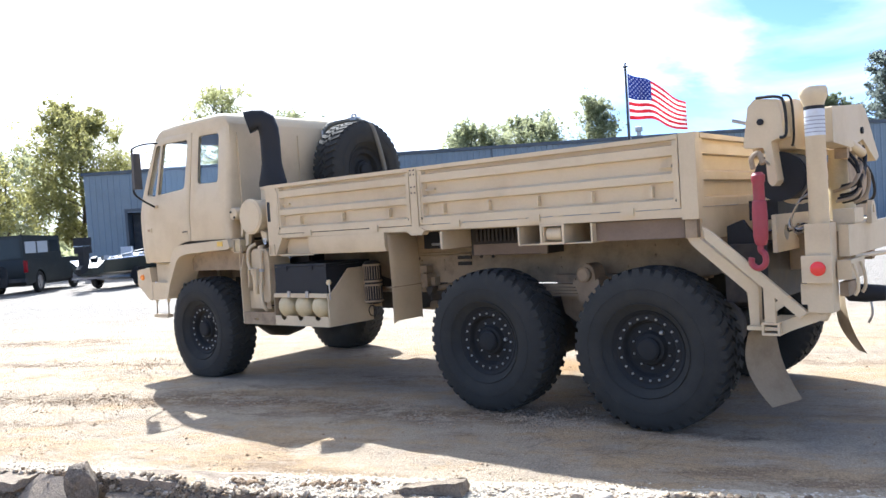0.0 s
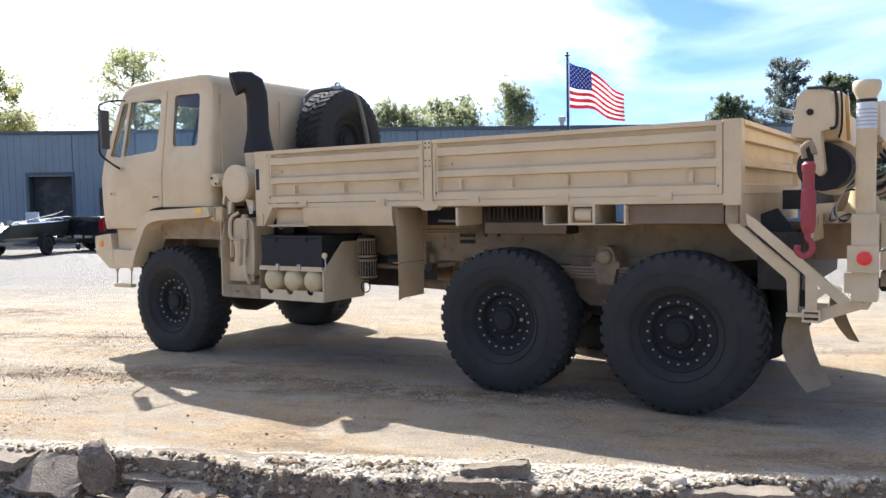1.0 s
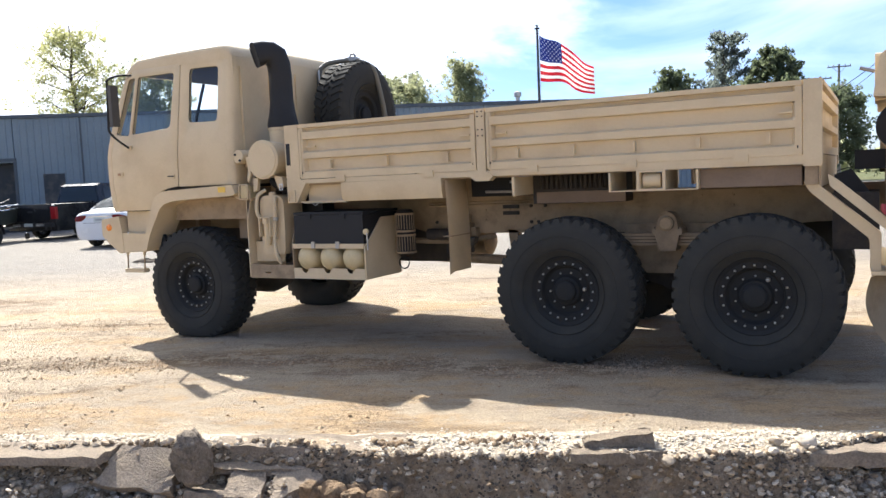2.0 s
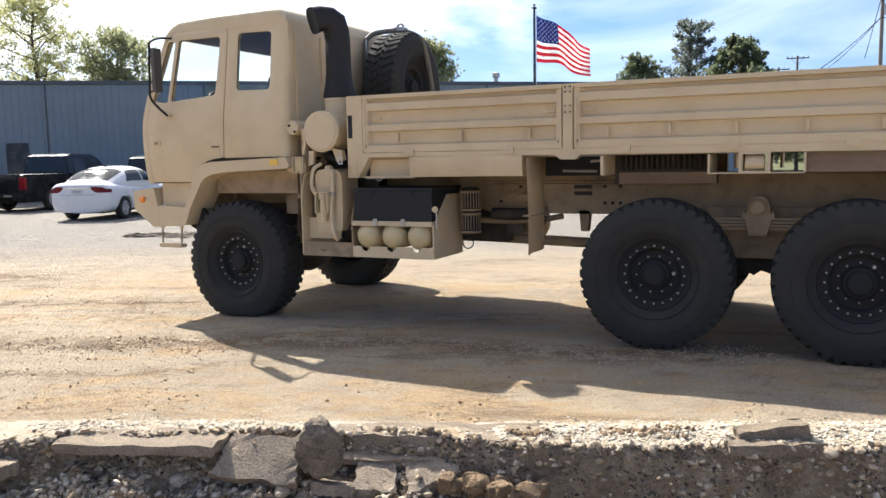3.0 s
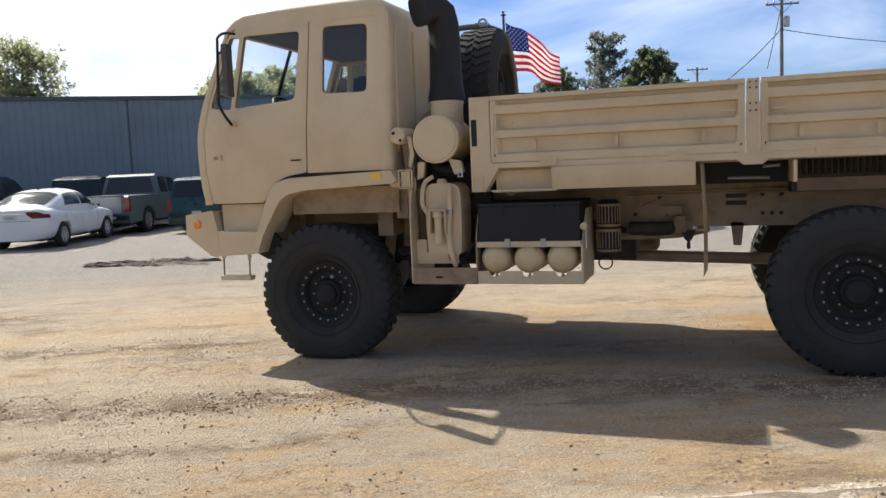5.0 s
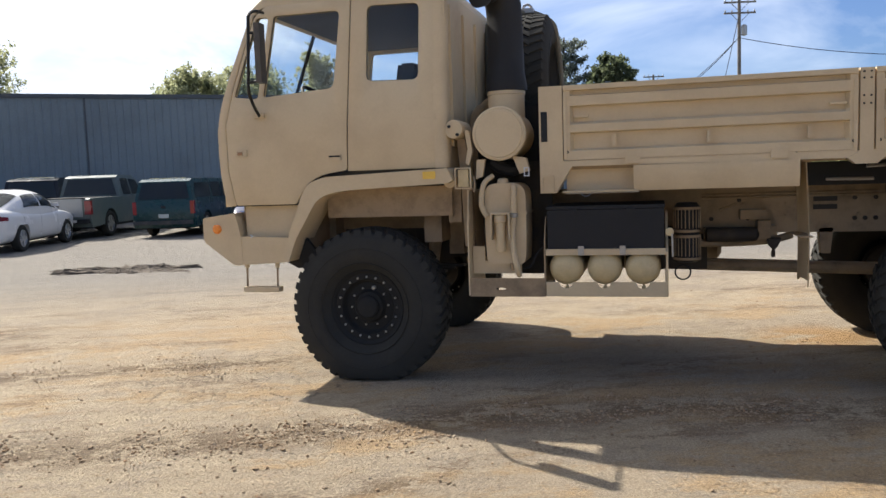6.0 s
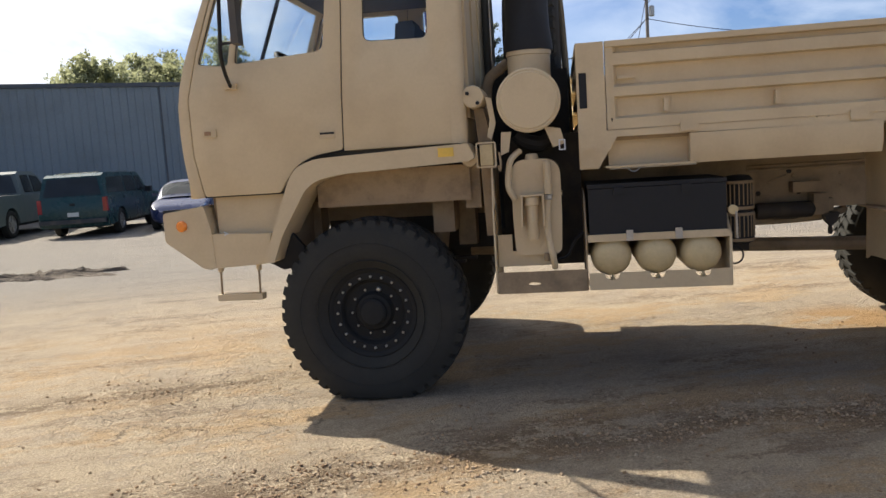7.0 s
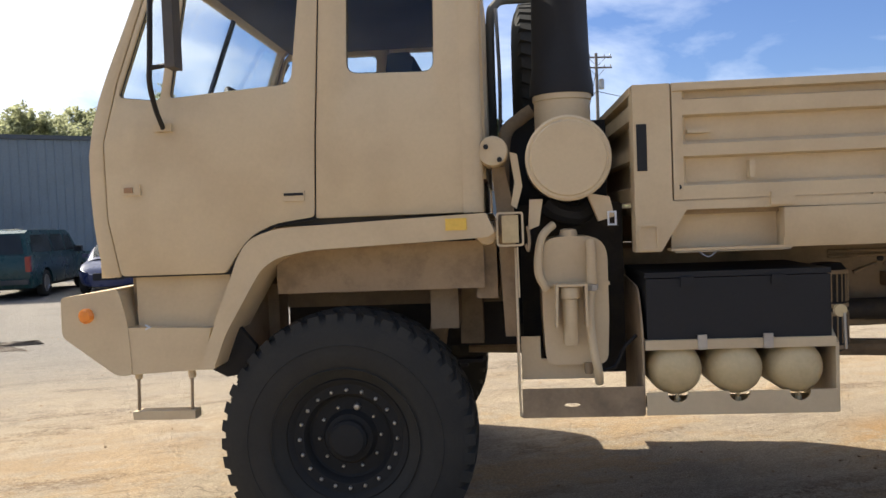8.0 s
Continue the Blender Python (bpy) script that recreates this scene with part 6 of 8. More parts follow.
def make_car(name, label, category, at, heading, col, spec):
    """x forward from the rear bumper; spec holds lengths, heights and the outlines of body and cabin."""
    c = thing(name, label, category, at=at, rz=heading + 90)
    W, wr = spec["width"], spec["wheel"]
    p = spec["paint"]
    hw = W / 2
    low = spec["low"]
    ax = spec["axles"]
    lower = [(spec["tail_x"], low)] + arch_profile(low, wr + 0.07, ax, wr) + [(spec["nose_x"], low)]
    outline = lower + spec["top"]
    bm = add_prism(bmesh.new(), outline, -hw, hw)
    for v in bm.verts:
        t = max(0.0, v.co.z - spec["belt"] * 0.7)
        v.co.y *= 1 - 0.06 * t
    soft_edges(bm, spec.get("round", 0.05), 3, 50)
    part("body", bm, p, c, "", 50)
    # cabin: a tapered shell of outline points, narrower towards the roof
    cabin = spec["cabin"]
    zb, zt = spec["belt"], max(z for _, z in cabin)
    wb, wt = hw * 0.95, hw * spec.get("roof_w", 0.76)

    def wy(z):
        return wb + (wt - wb) * max(0.0, min(1.0, (z - zb) / (zt - zb)))

    bm = bmesh.new()
    l = [bm.verts.new((x, wy(z), z)) for x, z in cabin]
    r = [bm.verts.new((x, -wy(z), z)) for x, z in cabin]
    bm.faces.new(l)
    bm.faces.new(r[::-1])
    n = len(cabin)
    for i in range(n):
        bm.faces.new((l[i], r[i], r[(i + 1) % n], l[(i + 1) % n]))
    soft_edges(bm, 0.09, 4, 30)
    part("cabin", bm, p, c, "", 50)
    for quad in spec["glass"]:
        for sg in (1, -1):
            bm = bmesh.new()
            vs = [bm.verts.new((x, sg * (wy(z) + 0.006), z)) for x, z in rounded(quad, 0.04, 3)]
            f = bm.faces.new(vs)
            bmesh.ops.solidify(bm, geom=[f], thickness=0.012)
            part("side_window", bm, CAR_GLASS, c)
    for (xa, za), (xb, zb2), k in spec["screens"]:
        d = Vector((xb - xa, 0, zb2 - za))
        nrm = Vector((-d.z, 0, d.x)).normalized() * (0.008 * k)
        quad = []
        for f, inset in ((0.1, 0.1), (0.9, 0.12)):
            x, z = xa + d.x * f, za + d.z * f
            for sg in (1, -1):
                quad.append(Vector((x, sg * (wy(z) - inset), z)) + nrm)
        bm = bmesh.new()
        vs = [bm.verts.new(q) for q in (quad[0], quad[1], quad[3], quad[2])]
        f = bm.faces.new(vs)
        bmesh.ops.solidify(bm, geom=[f], thickness=0.012)
        part("rear_window" if k > 0 else "windscreen", bm, CAR_GLASS, c)
    for x in ax:
        for sg in (1, -1):
            car_wheel(c, x, sg * (hw - 0.11), wr, 0.21, sg, spec["rim"])
    for (x0, x1, y0, y1, z0, z1, mat, nm, lb) in spec["boxes"]:
        for sg in ((1, -1) if y0 > 0.001 else (1,)):
            ya, yb = sorted((y0 * sg, y1 * sg))
            part(nm, boxm(x0, x1, ya, yb, z0, z1, 0.015), mat, c, lb)
    part("underside", boxm(spec["tail_x"] + 0.15, spec["nose_x"] - 0.15, -hw + 0.16, hw - 0.16, low - 0.04, low + 0.2), BLACK, c)
    return c


WHITE_CAR = paint("white_car_paint", (0.66, 0.66, 0.655), 0.22, dirt=(0.55, 0.53, 0.5), dirt_amt=0.25, bump=0, spec=0.5)
SILVER_GREEN = paint("dusty_silver_green_paint", (0.10, 0.125, 0.115), 0.35, dirt=(0.24, 0.22, 0.19), dirt_amt=0.5, bump=0)
TAILGATE_SILVER = paint("silver_tailgate_paint", (0.30, 0.30, 0.285), 0.4, dirt=(0.28, 0.25, 0.2), dirt_amt=0.5, bump=0)
TEAL = paint("teal_car_paint", (0.010, 0.045, 0.048), 0.28, dirt=(0.03, 0.045, 0.045), dirt_amt=0.4, bump=0)
BLACK_CAR = paint("black_car_paint", (0.014, 0.015, 0.017), 0.2, dirt=(0.06, 0.055, 0.05), dirt_amt=0.35, bump=0)
DARK_GREEN_CAR = paint("dark_green_paint", (0.013, 0.017, 0.015), 0.5, dirt=(0.04, 0.04, 0.035), dirt_amt=0.4, bump=0)
BLUE_CAR = paint("blue_car_paint", (0.022, 0.035, 0.10), 0.3, dirt_amt=0.2, bump=0)
ALLOY = paint("alloy_rim", (0.55, 0.56, 0.57), 0.3, metal=0.8, dirt=(0.2, 0.18, 0.15), dirt_amt=0.3, bump=0)
TAIL_RED = paint("tail_lamp_red", (0.23, 0.008, 0.012), 0.15, dirt_amt=0.1, bump=0, spec=0.6)
PLATE = paint("number_plate", (0.5, 0.53, 0.5), 0.4, dirt_amt=0.2, bump=0)


def grid_part(name, rows, mat, parent, label="", thick=0.0):
    """A sheet through rows of points, given a thickness inwards."""
    bm = bmesh.new()
    g = [[bm.verts.new(p) for p in r] for r in rows]
    for r0, r1 in zip(g, g[1:]):
        for k in range(len(r0) - 1):
            bm.faces.new((r0[k], r0[k + 1], r1[k + 1], r1[k]))
    if thick:
        bmesh.ops.solidify(bm, geom=bm.faces[:], thickness=thick)
    return part(name, bm, mat, parent, label, 45)


def curve_at(pts, x):
    """Smooth height over x through a few points."""
    for (x0, z0), (x1, z1) in zip(pts, pts[1:]):
        if x <= x1:
            return z0 + (z1 - z0) * (x - x0) / (x1 - x0)
    return pts[-1][1]


def soft_at(pts, x, w=0.12):
    return sum(curve_at(pts, x + d * w) for d in (-1, -0.5, 0, 0.5, 1)) / 5


def make_sedan(name, label, at, heading, pt):
    """A rounded four-door saloon, x forward from its tail; body and glasshouse are lofted along x."""
    c = thing(name, label, "car", at=at, rz=heading + 90)
    L, hw, low, wr = 4.58, 0.90, 0.24, 0.325
    axles = (0.98, 3.66)
    deck = [(0, 0.98), (0.07, 1.06), (0.6, 1.07), (2.0, 1.0), (3.3, 0.98), (4.0, 0.88), (4.4, 0.74), (4.58, 0.55)]
    roof = [(0.30, 1.0), (0.48, 1.10), (1.10, 1.42), (1.60, 1.51), (2.2, 1.52), (2.55, 1.475), (3.05, 1.24), (3.55, 0.97)]
    plan = [(0, 0.80), (0.05, 0.90), (0.16, 0.965), (0.5, 0.99), (1.0, 1.0), (3.6, 1.0), (4.2, 0.92), (4.45, 0.78), (4.58, 0.55)]

    def power(v, e):
        return math.copysign(abs(v) ** e, v)

    def body_at(x, th):
        w = hw * soft_at(plan, x, 0.05)
        zc = 0.66
        lo = low
        for ax in axles:
            if abs(x - ax) < wr + 0.06:
                lo = max(lo, wr + math.sqrt((wr + 0.06) ** 2 - (x - ax) ** 2))
        top = soft_at(deck, x, 0.06)
        if th >= 0:
            return Vector((x, w * power(math.cos(th), 0.34), zc + (top - zc) * power(math.sin(th), 0.55)))
        return Vector((x, w * power(math.cos(th), 0.16), max(lo, zc + (zc - low) * math.sin(th)) if th > -1.5 else lo))

    def roof_at(x, th):
        zb = soft_at(deck, x, 0.06) - 0.14
        wide = 0.878 * soft_at([(0.3, 0.80), (0.9, 0.97), (2.0, 1.0), (3.0, 0.97), (3.55, 0.88)], x)
        top = max(zb + 0.005, soft_at(roof, x))
        return Vector((x, wide * power(math.cos(th), 0.62), zb + (top - zb) * power(math.sin(th), 0.72)))

    def lift(f, x, th, d):
        du, dv = f(x + 0.01, th) - f(x - 0.01, th), f(x, th + 0.01) - f(x, th - 0.01)
        n = du.cross(dv).normalized()
        if n.z * 0.3 + n.y * f(x, th).y < 0:
            n = -n
        return f(x, th) + n * d

    def span(a, b, n):
        return [a + (b - a) * k / n for k in range(n + 1)]

    xs = sorted(set([0.0, 0.02, 0.05, 0.09] + span(0.14, 4.5, 84) + [4.54, 4.58]))
    ths = span(-math.pi / 2, 0, 7) + span(0, math.pi, 22)[1:] + span(math.pi, 1.5 * math.pi, 7)[1:]

    def around(f, x):
        out = []
        for th in ths:
            k = th if th <= math.pi / 2 else math.pi - th
            p = f(x, k)
            out.append(Vector((p.x, p.y if th <= math.pi / 2 else -p.y, p.z)))
        return out

    bm = bmesh.new()
    g = [[bm.verts.new(p) for p in around(body_at, x)] for x in xs]
    for r0, r1 in zip(g, g[1:]):
        for k in range(len(r0) - 1):
            bm.faces.new((r0[k], r0[k + 1], r1[k + 1], r1[k]))
    bm.faces.new(g[0])
    bm.faces.new(g[-1][::-1])
    part("body", bm, pt, c, "", 50)
    rows = [[roof_at(x, th) for th in span(0.0, math.pi, 26)] for x in span(0.34, 3.52, 44)]
    grid_part("cabin", rows, pt, c)
    for sg in (1, -1):
        for xa, xb, lean in ((1.12, 1.98, 0.42), (2.05, 2.98, -0.62)):
            def skew(x, v):
                k = (1.35 - x) if lean > 0 else (x - 2.55)
                return x + (lean if k > 0 else 0.0) * v * min(1.0, max(0.0, k) * 2.2)
            rows = []
            for v in span(0, 1, 5):
                rows.append([Vector((p.x, p.y * sg, p.z)) for p in (lift(roof_at, skew(x, v), 0.21 + 0.62 * v, 0.008) for x in span(xa, xb, 8))])
            grid_part("side_window", rows, CAR_GLASS, c, "dark tinted side window", 0.004)
        rows = []
        for z in span(0.79, 0.955, 6):
            q = ((z - 0.66) / (0.99 - 0.66)) ** (1 / 0.55)
            k = (1 - q * q) ** 0.17
            inner = 0.40 + 0.16 * (1 - (z - 0.79) / 0.165) ** 2
            rows.append([Vector((x, sg * y, z)) for x, y in ((-0.010, inner), (-0.012, 0.58), (-0.008, 0.725 * k), (0.045, 0.825 * k), (0.15, 0.885 * k), (0.24 + 0.5 * (z - 0.79), 0.899 * k))])
        grid_part("tail_lamp", rows, TAIL_RED, c, "red wrap-round tail lamp", 0.006)
        part("door_mirror", boxm(2.74, 2.86, *sorted((sg * 0.84, sg * 1.0)), 1.03, 1.13, 0.035, 3), pt, c)
        for x in (1.05, 1.98, 2.98):
            rows = [[Vector((p.x, p.y * sg, p.z)) for p in (lift(body_at, xx, th, 0.003) for th in span(-0.7, 0.7, 6))] for xx in (x, x + 0.008)]
            grid_part("door_gap", rows, BLACK, c, "", 0.002)
        lamp = [[Vector((p.x, p.y * sg, p.z)) for p in (lift(body_at, x, th, 0.012) for th in span(0.10, 0.55, 4))] for x in span(4.18, 4.53, 6)]
        grid_part("headlamp", lamp, CHROME, c, "bright headlamp", 0.008)
        for ax in axles:
            car_wheel(c, ax, sg * (hw - 0.12), wr, 0.21, sg, ALLOY)
    for nm, xa, xb in (("rear_window", 0.56, 1.22), ("windscreen", 2.62, 3.36)):
        rows = [[lift(roof_at, x, th, 0.008) for th in span(math.pi / 2 - 0.72, math.pi / 2, 5)] for x in span(xa, xb, 6)]
        rows = [r + [Vector((p.x, -p.y, p.z)) for p in r[-2::-1]] for r in rows]
        grid_part(nm, rows, CAR_GLASS, c, "", 0.004)
    part("grille", boxm(4.52, 4.60, -0.40, 0.40, 0.42, 0.62, 0.02), BLACK, c, "dark grille")
    part("number_plate", boxm(-0.012, 0.03, -0.17, 0.17, 0.76, 0.88, 0.006), PLATE, c)
    part("plate_bar", boxm(-0.016, 0.0, -0.11, 0.11, 0.80, 0.84, 0.002), PRINT, c)
    part("trim_strip", boxm(-0.014, 0.04, -0.38, 0.38, 0.905, 0.925, 0.006), CHROME, c, "chrome strip")
    part("boot_gap", boxm(-0.006, 0.05, -0.52, 0.52, 0.728, 0.736, 0.002), BLACK, c)
    part("bumper_insert", boxm(0.02, 0.3, -0.62, 0.62, 0.25, 0.31, 0.02), BLACK, c)
    part("roof_aerial", boxm(1.5, 1.62, -0.02, 0.02, 1.47, 1.53, 0.01), BLACK, c)
    part("underside", boxm(0.3, 4.3, -0.6, 0.6, 0.2, 0.4), BLACK, c)
    return c


make_sedan("white_sedan", "clean white four-door sedan parked on the dusty yard", (-13.35, 9.5, 0), 18, WHITE_CAR)


def pickup_spec(pt, gate, rim):
    return dict(width=1.95, wheel=0.37, low=0.33, belt=1.12, tail_x=0.05, nose_x=5.35, axles=(1.25, 4.45), paint=pt, rim=rim, round=0.05, roof_w=0.78,
                top=[(5.42, 0.60), (5.40, 0.95), (5.2, 1.08), (3.95, 1.13), (2.0, 1.13), (0.05, 1.13), (0.0, 1.10), (0.0, 0.55)],
                cabin=[(4.0, 1.10), (3.55, 1.62), (3.25, 1.75), (2.35, 1.77), (2.15, 1.70), (2.05, 1.10)],
                glass=[[(3.78, 1.18), (3.45, 1.60), (2.95, 1.66), (2.92, 1.17)], [(2.84, 1.17), (2.86, 1.67), (2.36, 1.66), (2.30, 1.18)]],
                screens=[((2.05, 1.12), (2.15, 1.72), 1), ((3.98, 1.12), (3.55, 1.62), -1)],
                boxes=[(-0.012, 0.05, -0.74, 0.74, 0.62, 1.12, gate, "tailgate", "plain tailgate"), (-0.006, 0.10, 0.80, 0.982, 0.68, 1.06, TAIL_RED, "tail_lamp", "upright red tail lamp"),
                       (-0.12, 0.04, -0.93, 0.93, 0.44, 0.56, BLACK, "rear_bumper", "dark step bumper"), (-0.125, -0.11, 0.30, 0.62, 0.47, 0.545, CHROME, "bumper_step", ""), (-0.025, 0.0, -0.10, 0.10, 0.88, 0.95, BLACK, "gate_handle", ""),
                       # the bed is closed; a black sheet on top paints its shaded inside
                       (-0.13, -0.1, -0.17, 0.17, 0.46, 0.56, PLATE, "number_plate", ""), (3.55, 3.75, 0.98, 1.14, 1.12, 1.30, pt, "door_mirror", ""), (0.07, 2.0, -0.82, 0.82, 1.126, 1.137, BLACK, "bed_well", "black sheet standing in for the shaded load bed"),
                       (0.0, 0.06, -0.80, 0.80, 1.12, 1.15, BLACK, "gate_cap", ""), (2.0, 2.06, -0.62, 0.62, 1.10, 1.18, pt, "cab_sill", "")])


make_car("pickup_truck", "dusty grey-green pickup truck with a silver tailgate", "pickup", (-14.6, 13.95, 0), 13, None, pickup_spec(SILVER_GREEN, TAILGATE_SILVER, STEEL)).scale = (1.05,) * 3
make_car("pickup_truck", "black pickup truck with chrome trim", "pickup", (-20.05, 12.0, 0), 10, None, pickup_spec(BLACK_CAR, BLACK_CAR, ALLOY)).scale = (1.12,) * 3
SUV = dict(width=1.96, wheel=0.37, low=0.31, belt=1.15, tail_x=0.06, nose_x=5.4, axles=(1.25, 4.4), paint=TEAL, rim=STEEL, round=0.05, roof_w=0.82,
           top=[(5.48, 0.6), (5.45, 0.98), (5.25, 1.10), (4.2, 1.16), (2.0, 1.17), (0.04, 1.17), (0.0, 1.10), (0.0, 0.5)],
           cabin=[(4.25, 1.13), (3.75, 1.68), (3.45, 1.82), (0.45, 1.84), (0.2, 1.76), (0.04, 1.13)],
           glass=[[(3.95, 1.22), (3.62, 1.64), (3.1, 1.70), (3.08, 1.21)], [(3.0, 1.21), (3.0, 1.70), (2.0, 1.71), (2.0, 1.22)], [(1.9, 1.22), (1.9, 1.71), (0.5, 1.70), (0.4, 1.24)]],
           screens=[((0.04, 1.15), (0.2, 1.78), 1), ((4.22, 1.15), (3.75, 1.68), -1)],
           boxes=[(-0.006, 0.10, 0.86, 0.985, 0.74, 1.14, TAIL_RED, "tail_lamp", "upright red tail lamp"), (-0.12, 0.05, -0.94, 0.94, 0.42, 0.54, DARK_BAY, "rear_bumper", "dark bumper"),
                  (-0.02, 0.0, -0.16, 0.16, 0.62, 0.74, PLATE, "number_plate", ""), (-0.02, 0.0, -0.07, 0.07, 0.93, 1.0, BLACK, "gate_handle", ""),
                  (0.5, 3.3, 0.56, 0.60, 1.825, 1.868, CHROME, "roof_rack", "roof rail"), (0.75, 0.79, -0.58, 0.58, 1.855, 1.875, CHROME, "roof_bar", ""), (1.9, 1.94, -0.58, 0.58, 1.855, 1.875, CHROME, "roof_bar", ""), (3.7, 3.9, 0.98, 1.16, 1.15, 1.32, BLACK, "door_mirror", "")])
make_car("large_suv", "dark teal family SUV with a roof rack by the wall", "suv", (-11.35, 14.35, 0), 12, None, SUV).scale = (0.90,) * 3
SUV2 = dict(SUV, paint=BLACK_CAR)
make_car("large_suv", "dark parked SUV behind the white sedan", "suv", (-17.55, 16.3, 0), 18, None, SUV2)
JEEP = dict(SUV, paint=DARK_GREEN_CAR, width=1.8, belt=1.15, cabin=[(3.3, 1.13), (3.2, 1.95), (0.1, 2.0), (0.04, 1.13)], roof_w=0.92,
            glass=[[(3.1, 1.4), (3.05, 1.8), (2.3, 1.82), (2.3, 1.4)]], screens=[((0.05, 1.15), (0.1, 1.97), 1)])
# opaque pale colour paints the daylight that shows through these windows
DAYLIGHT_PANE = paint("milky_plastic_pane", (0.42, 0.44, 0.44), 0.35, dirt_amt=0.3)
JEEP["boxes"] = SUV["boxes"][:4] + [(xa, xa + 0.85, 0.80, 0.86, 1.38, 1.78, DAYLIGHT_PANE, "side_curtain", "side window painted pale for daylight seen through it") for xa in (0.25, 1.25)]
make_car("old_utility_wagon", "black-green boxy utility wagon with pale side windows", "wagon", (-22.9, 6.9, 0), 37, None, JEEP).scale = (0.82, 0.95, 1.08)
make_car("pickup_truck", "dusty black pickup with its bonnet beside the wagon", "pickup", (-19.2, 1.7, 0), 37, None, pickup_spec(BLACK_CAR, BLACK_CAR, STEEL))
make_sedan("blue_sedan", "dark blue sedan parked by the metal wall", (-10.17, 19.23, 0), 197, BLUE_CAR).scale = (0.9, 0.9, 0.87)


def boat_on_trailer(at, rz):
    """A flat-bottomed fishing boat on its trailer; x towards the bow."""
    OLIVE = paint("olive_hull", (0.04, 0.046, 0.038), 0.4, dirt=(0.10, 0.095, 0.08), dirt_amt=0.4, bump=0)
    tr = thing("boat_trailer", "rusty galvanised boat trailer on two wheels", "trailer", at=at, rz=rz)
    tr.scale = (0.84, 1.0, 1.0)
    for yy in (-0.55, 0.55):
        part("frame_beam", boxm(-0.2, 4.6, yy - 0.04, yy + 0.04, 0.46, 0.54, 0.008), STEEL, tr)
    part("drawbar", tube([(4.5, 0.5, 0.5), (5.6, 0.0, 0.48)], 0.04, 8), STEEL, tr)
    part("drawbar", tube([(4.5, -0.5, 0.5), (5.6, 0.0, 0.48)], 0.04, 8), STEEL, tr)
    part("axle", tube([(1.5, -0.95, 0.33), (1.5, 0.95, 0.33)], 0.035, 8), STEEL, tr)
    for sg in (1, -1):
        car_wheel(tr, 1.5, sg * 0.95, 0.33, 0.19, sg, BLACK)
        part("mudguard", prism([(1.5 + 0.42 * math.cos(a), 0.33 + 0.42 * math.sin(a)) for a in [math.pi * i / 10 for i in range(11)]] + [(1.5 - 0.38 * math.cos(a), 0.33 + 0.38 * math.sin(a)) for a in [math.pi * i / 10 for i in range(11)]], sg * 0.95 - 0.12, sg * 0.95 + 0.12), BLACK, tr)
    part("tail_board", boxm(-0.25, -0.2, -0.8, 0.8, 0.42, 0.5), STEEL, tr)
    part("jockey_wheel", lathe([(0.12, -0.04), (0.12, 0.04)], (5.2, 0, 0.12), 'y', 14), BLACK, tr)
    bt = thing("fishing_boat", "olive flat-bottomed fishing boat with an outboard motor", "boat", at=at, rz=rz)
    bt.scale = (0.84, 1.0, 1.0)
    rings = []
    for x, wdt, kz, top in ((-0.3, 0.80, 0.56, 1.08), (1.0, 0.86, 0.55, 1.10), (2.6, 0.84, 0.56, 1.14), (3.8, 0.66, 0.64, 1.20), (4.6, 0.38, 0.78, 1.26), (4.95, 0.12, 0.95, 1.28)):
        rings.append([Vector((x, -wdt, top)), Vector((x, -wdt * 0.8, kz + 0.08)), Vector((x, -wdt * 0.4, kz)), Vector((x, wdt * 0.4, kz)), Vector((x, wdt * 0.8, kz + 0.08)), Vector((x, wdt, top)), Vector((x, wdt - 0.05, top)), Vector((x, wdt * 0.5, top - 0.25)), Vector((x, -wdt * 0.5, top - 0.25)), Vector((x, -wdt + 0.05, top))])
    part("hull", add_rings(bmesh.new(), rings), OLIVE, bt, "weathered olive hull", 40)
    for sg in (1, -1):
        part("gunwale", tube(curve_pts([(-0.3, sg * 0.80, 1.09), (1.0, sg * 0.86, 1.11), (2.6, sg * 0.84, 1.15), (3.8, sg * 0.66, 1.21), (4.6, sg * 0.38, 1.27), (4.95, sg * 0.1, 1.29)], 4), 0.025, 8), CHROME, bt)
    part("motor_cowl", soft_edges(add_box(bmesh.new(), -0.80, -0.28, -0.20, 0.20, 1.36, 1.92), 0.10, 3), BLACK, bt, "black outboard cowl")
    part("cowl_band", boxm(-0.81, -0.27, -0.205, 0.205, 1.60, 1.64, 0.01), CHROME, bt)
    part("motor_leg", prism([(-0.70, 1.40), (-0.34, 1.40), (-0.36, 1.0), (-0.52, 0.72), (-0.86, 0.62), (-0.92, 0.80), (-0.70, 0.95)], -0.11, 0.11, 'y', 0.03), BLACK, bt)
    for xs in (2.2,):
        part("seat", soft_edges(add_box(bmesh.new(), xs, xs + 0.4, -0.25, 0.25, 1.1, 1.2), 0.04, 2), WHITE_DECAL, bt)
        part("seat_back", soft_edges(add_box(bmesh.new(), xs - 0.05, xs + 0.05, -0.25, 0.25, 1.2, 1.5), 0.04, 2), WHITE_DECAL, bt)
    rb = random.Random(6)
    for k in range(9):
        xs, ys = rb.uniform(0.2, 3.4), rb.uniform(-0.5, 0.5)
        m = pose(xs, ys, 1.08 + rb.uniform(-0.12, 0.06), rb.uniform(-20, 20), rb.uniform(-20, 20), rb.uniform(0, 90))
        part("tackle_box", soft_edges(add_box(bmesh.new(), -0.14, 0.14, -0.1, 0.1, -0.08, 0.09, m), 0.02, 2), (STEEL, BLACK, WHITE_DECAL)[k % 3], bt)
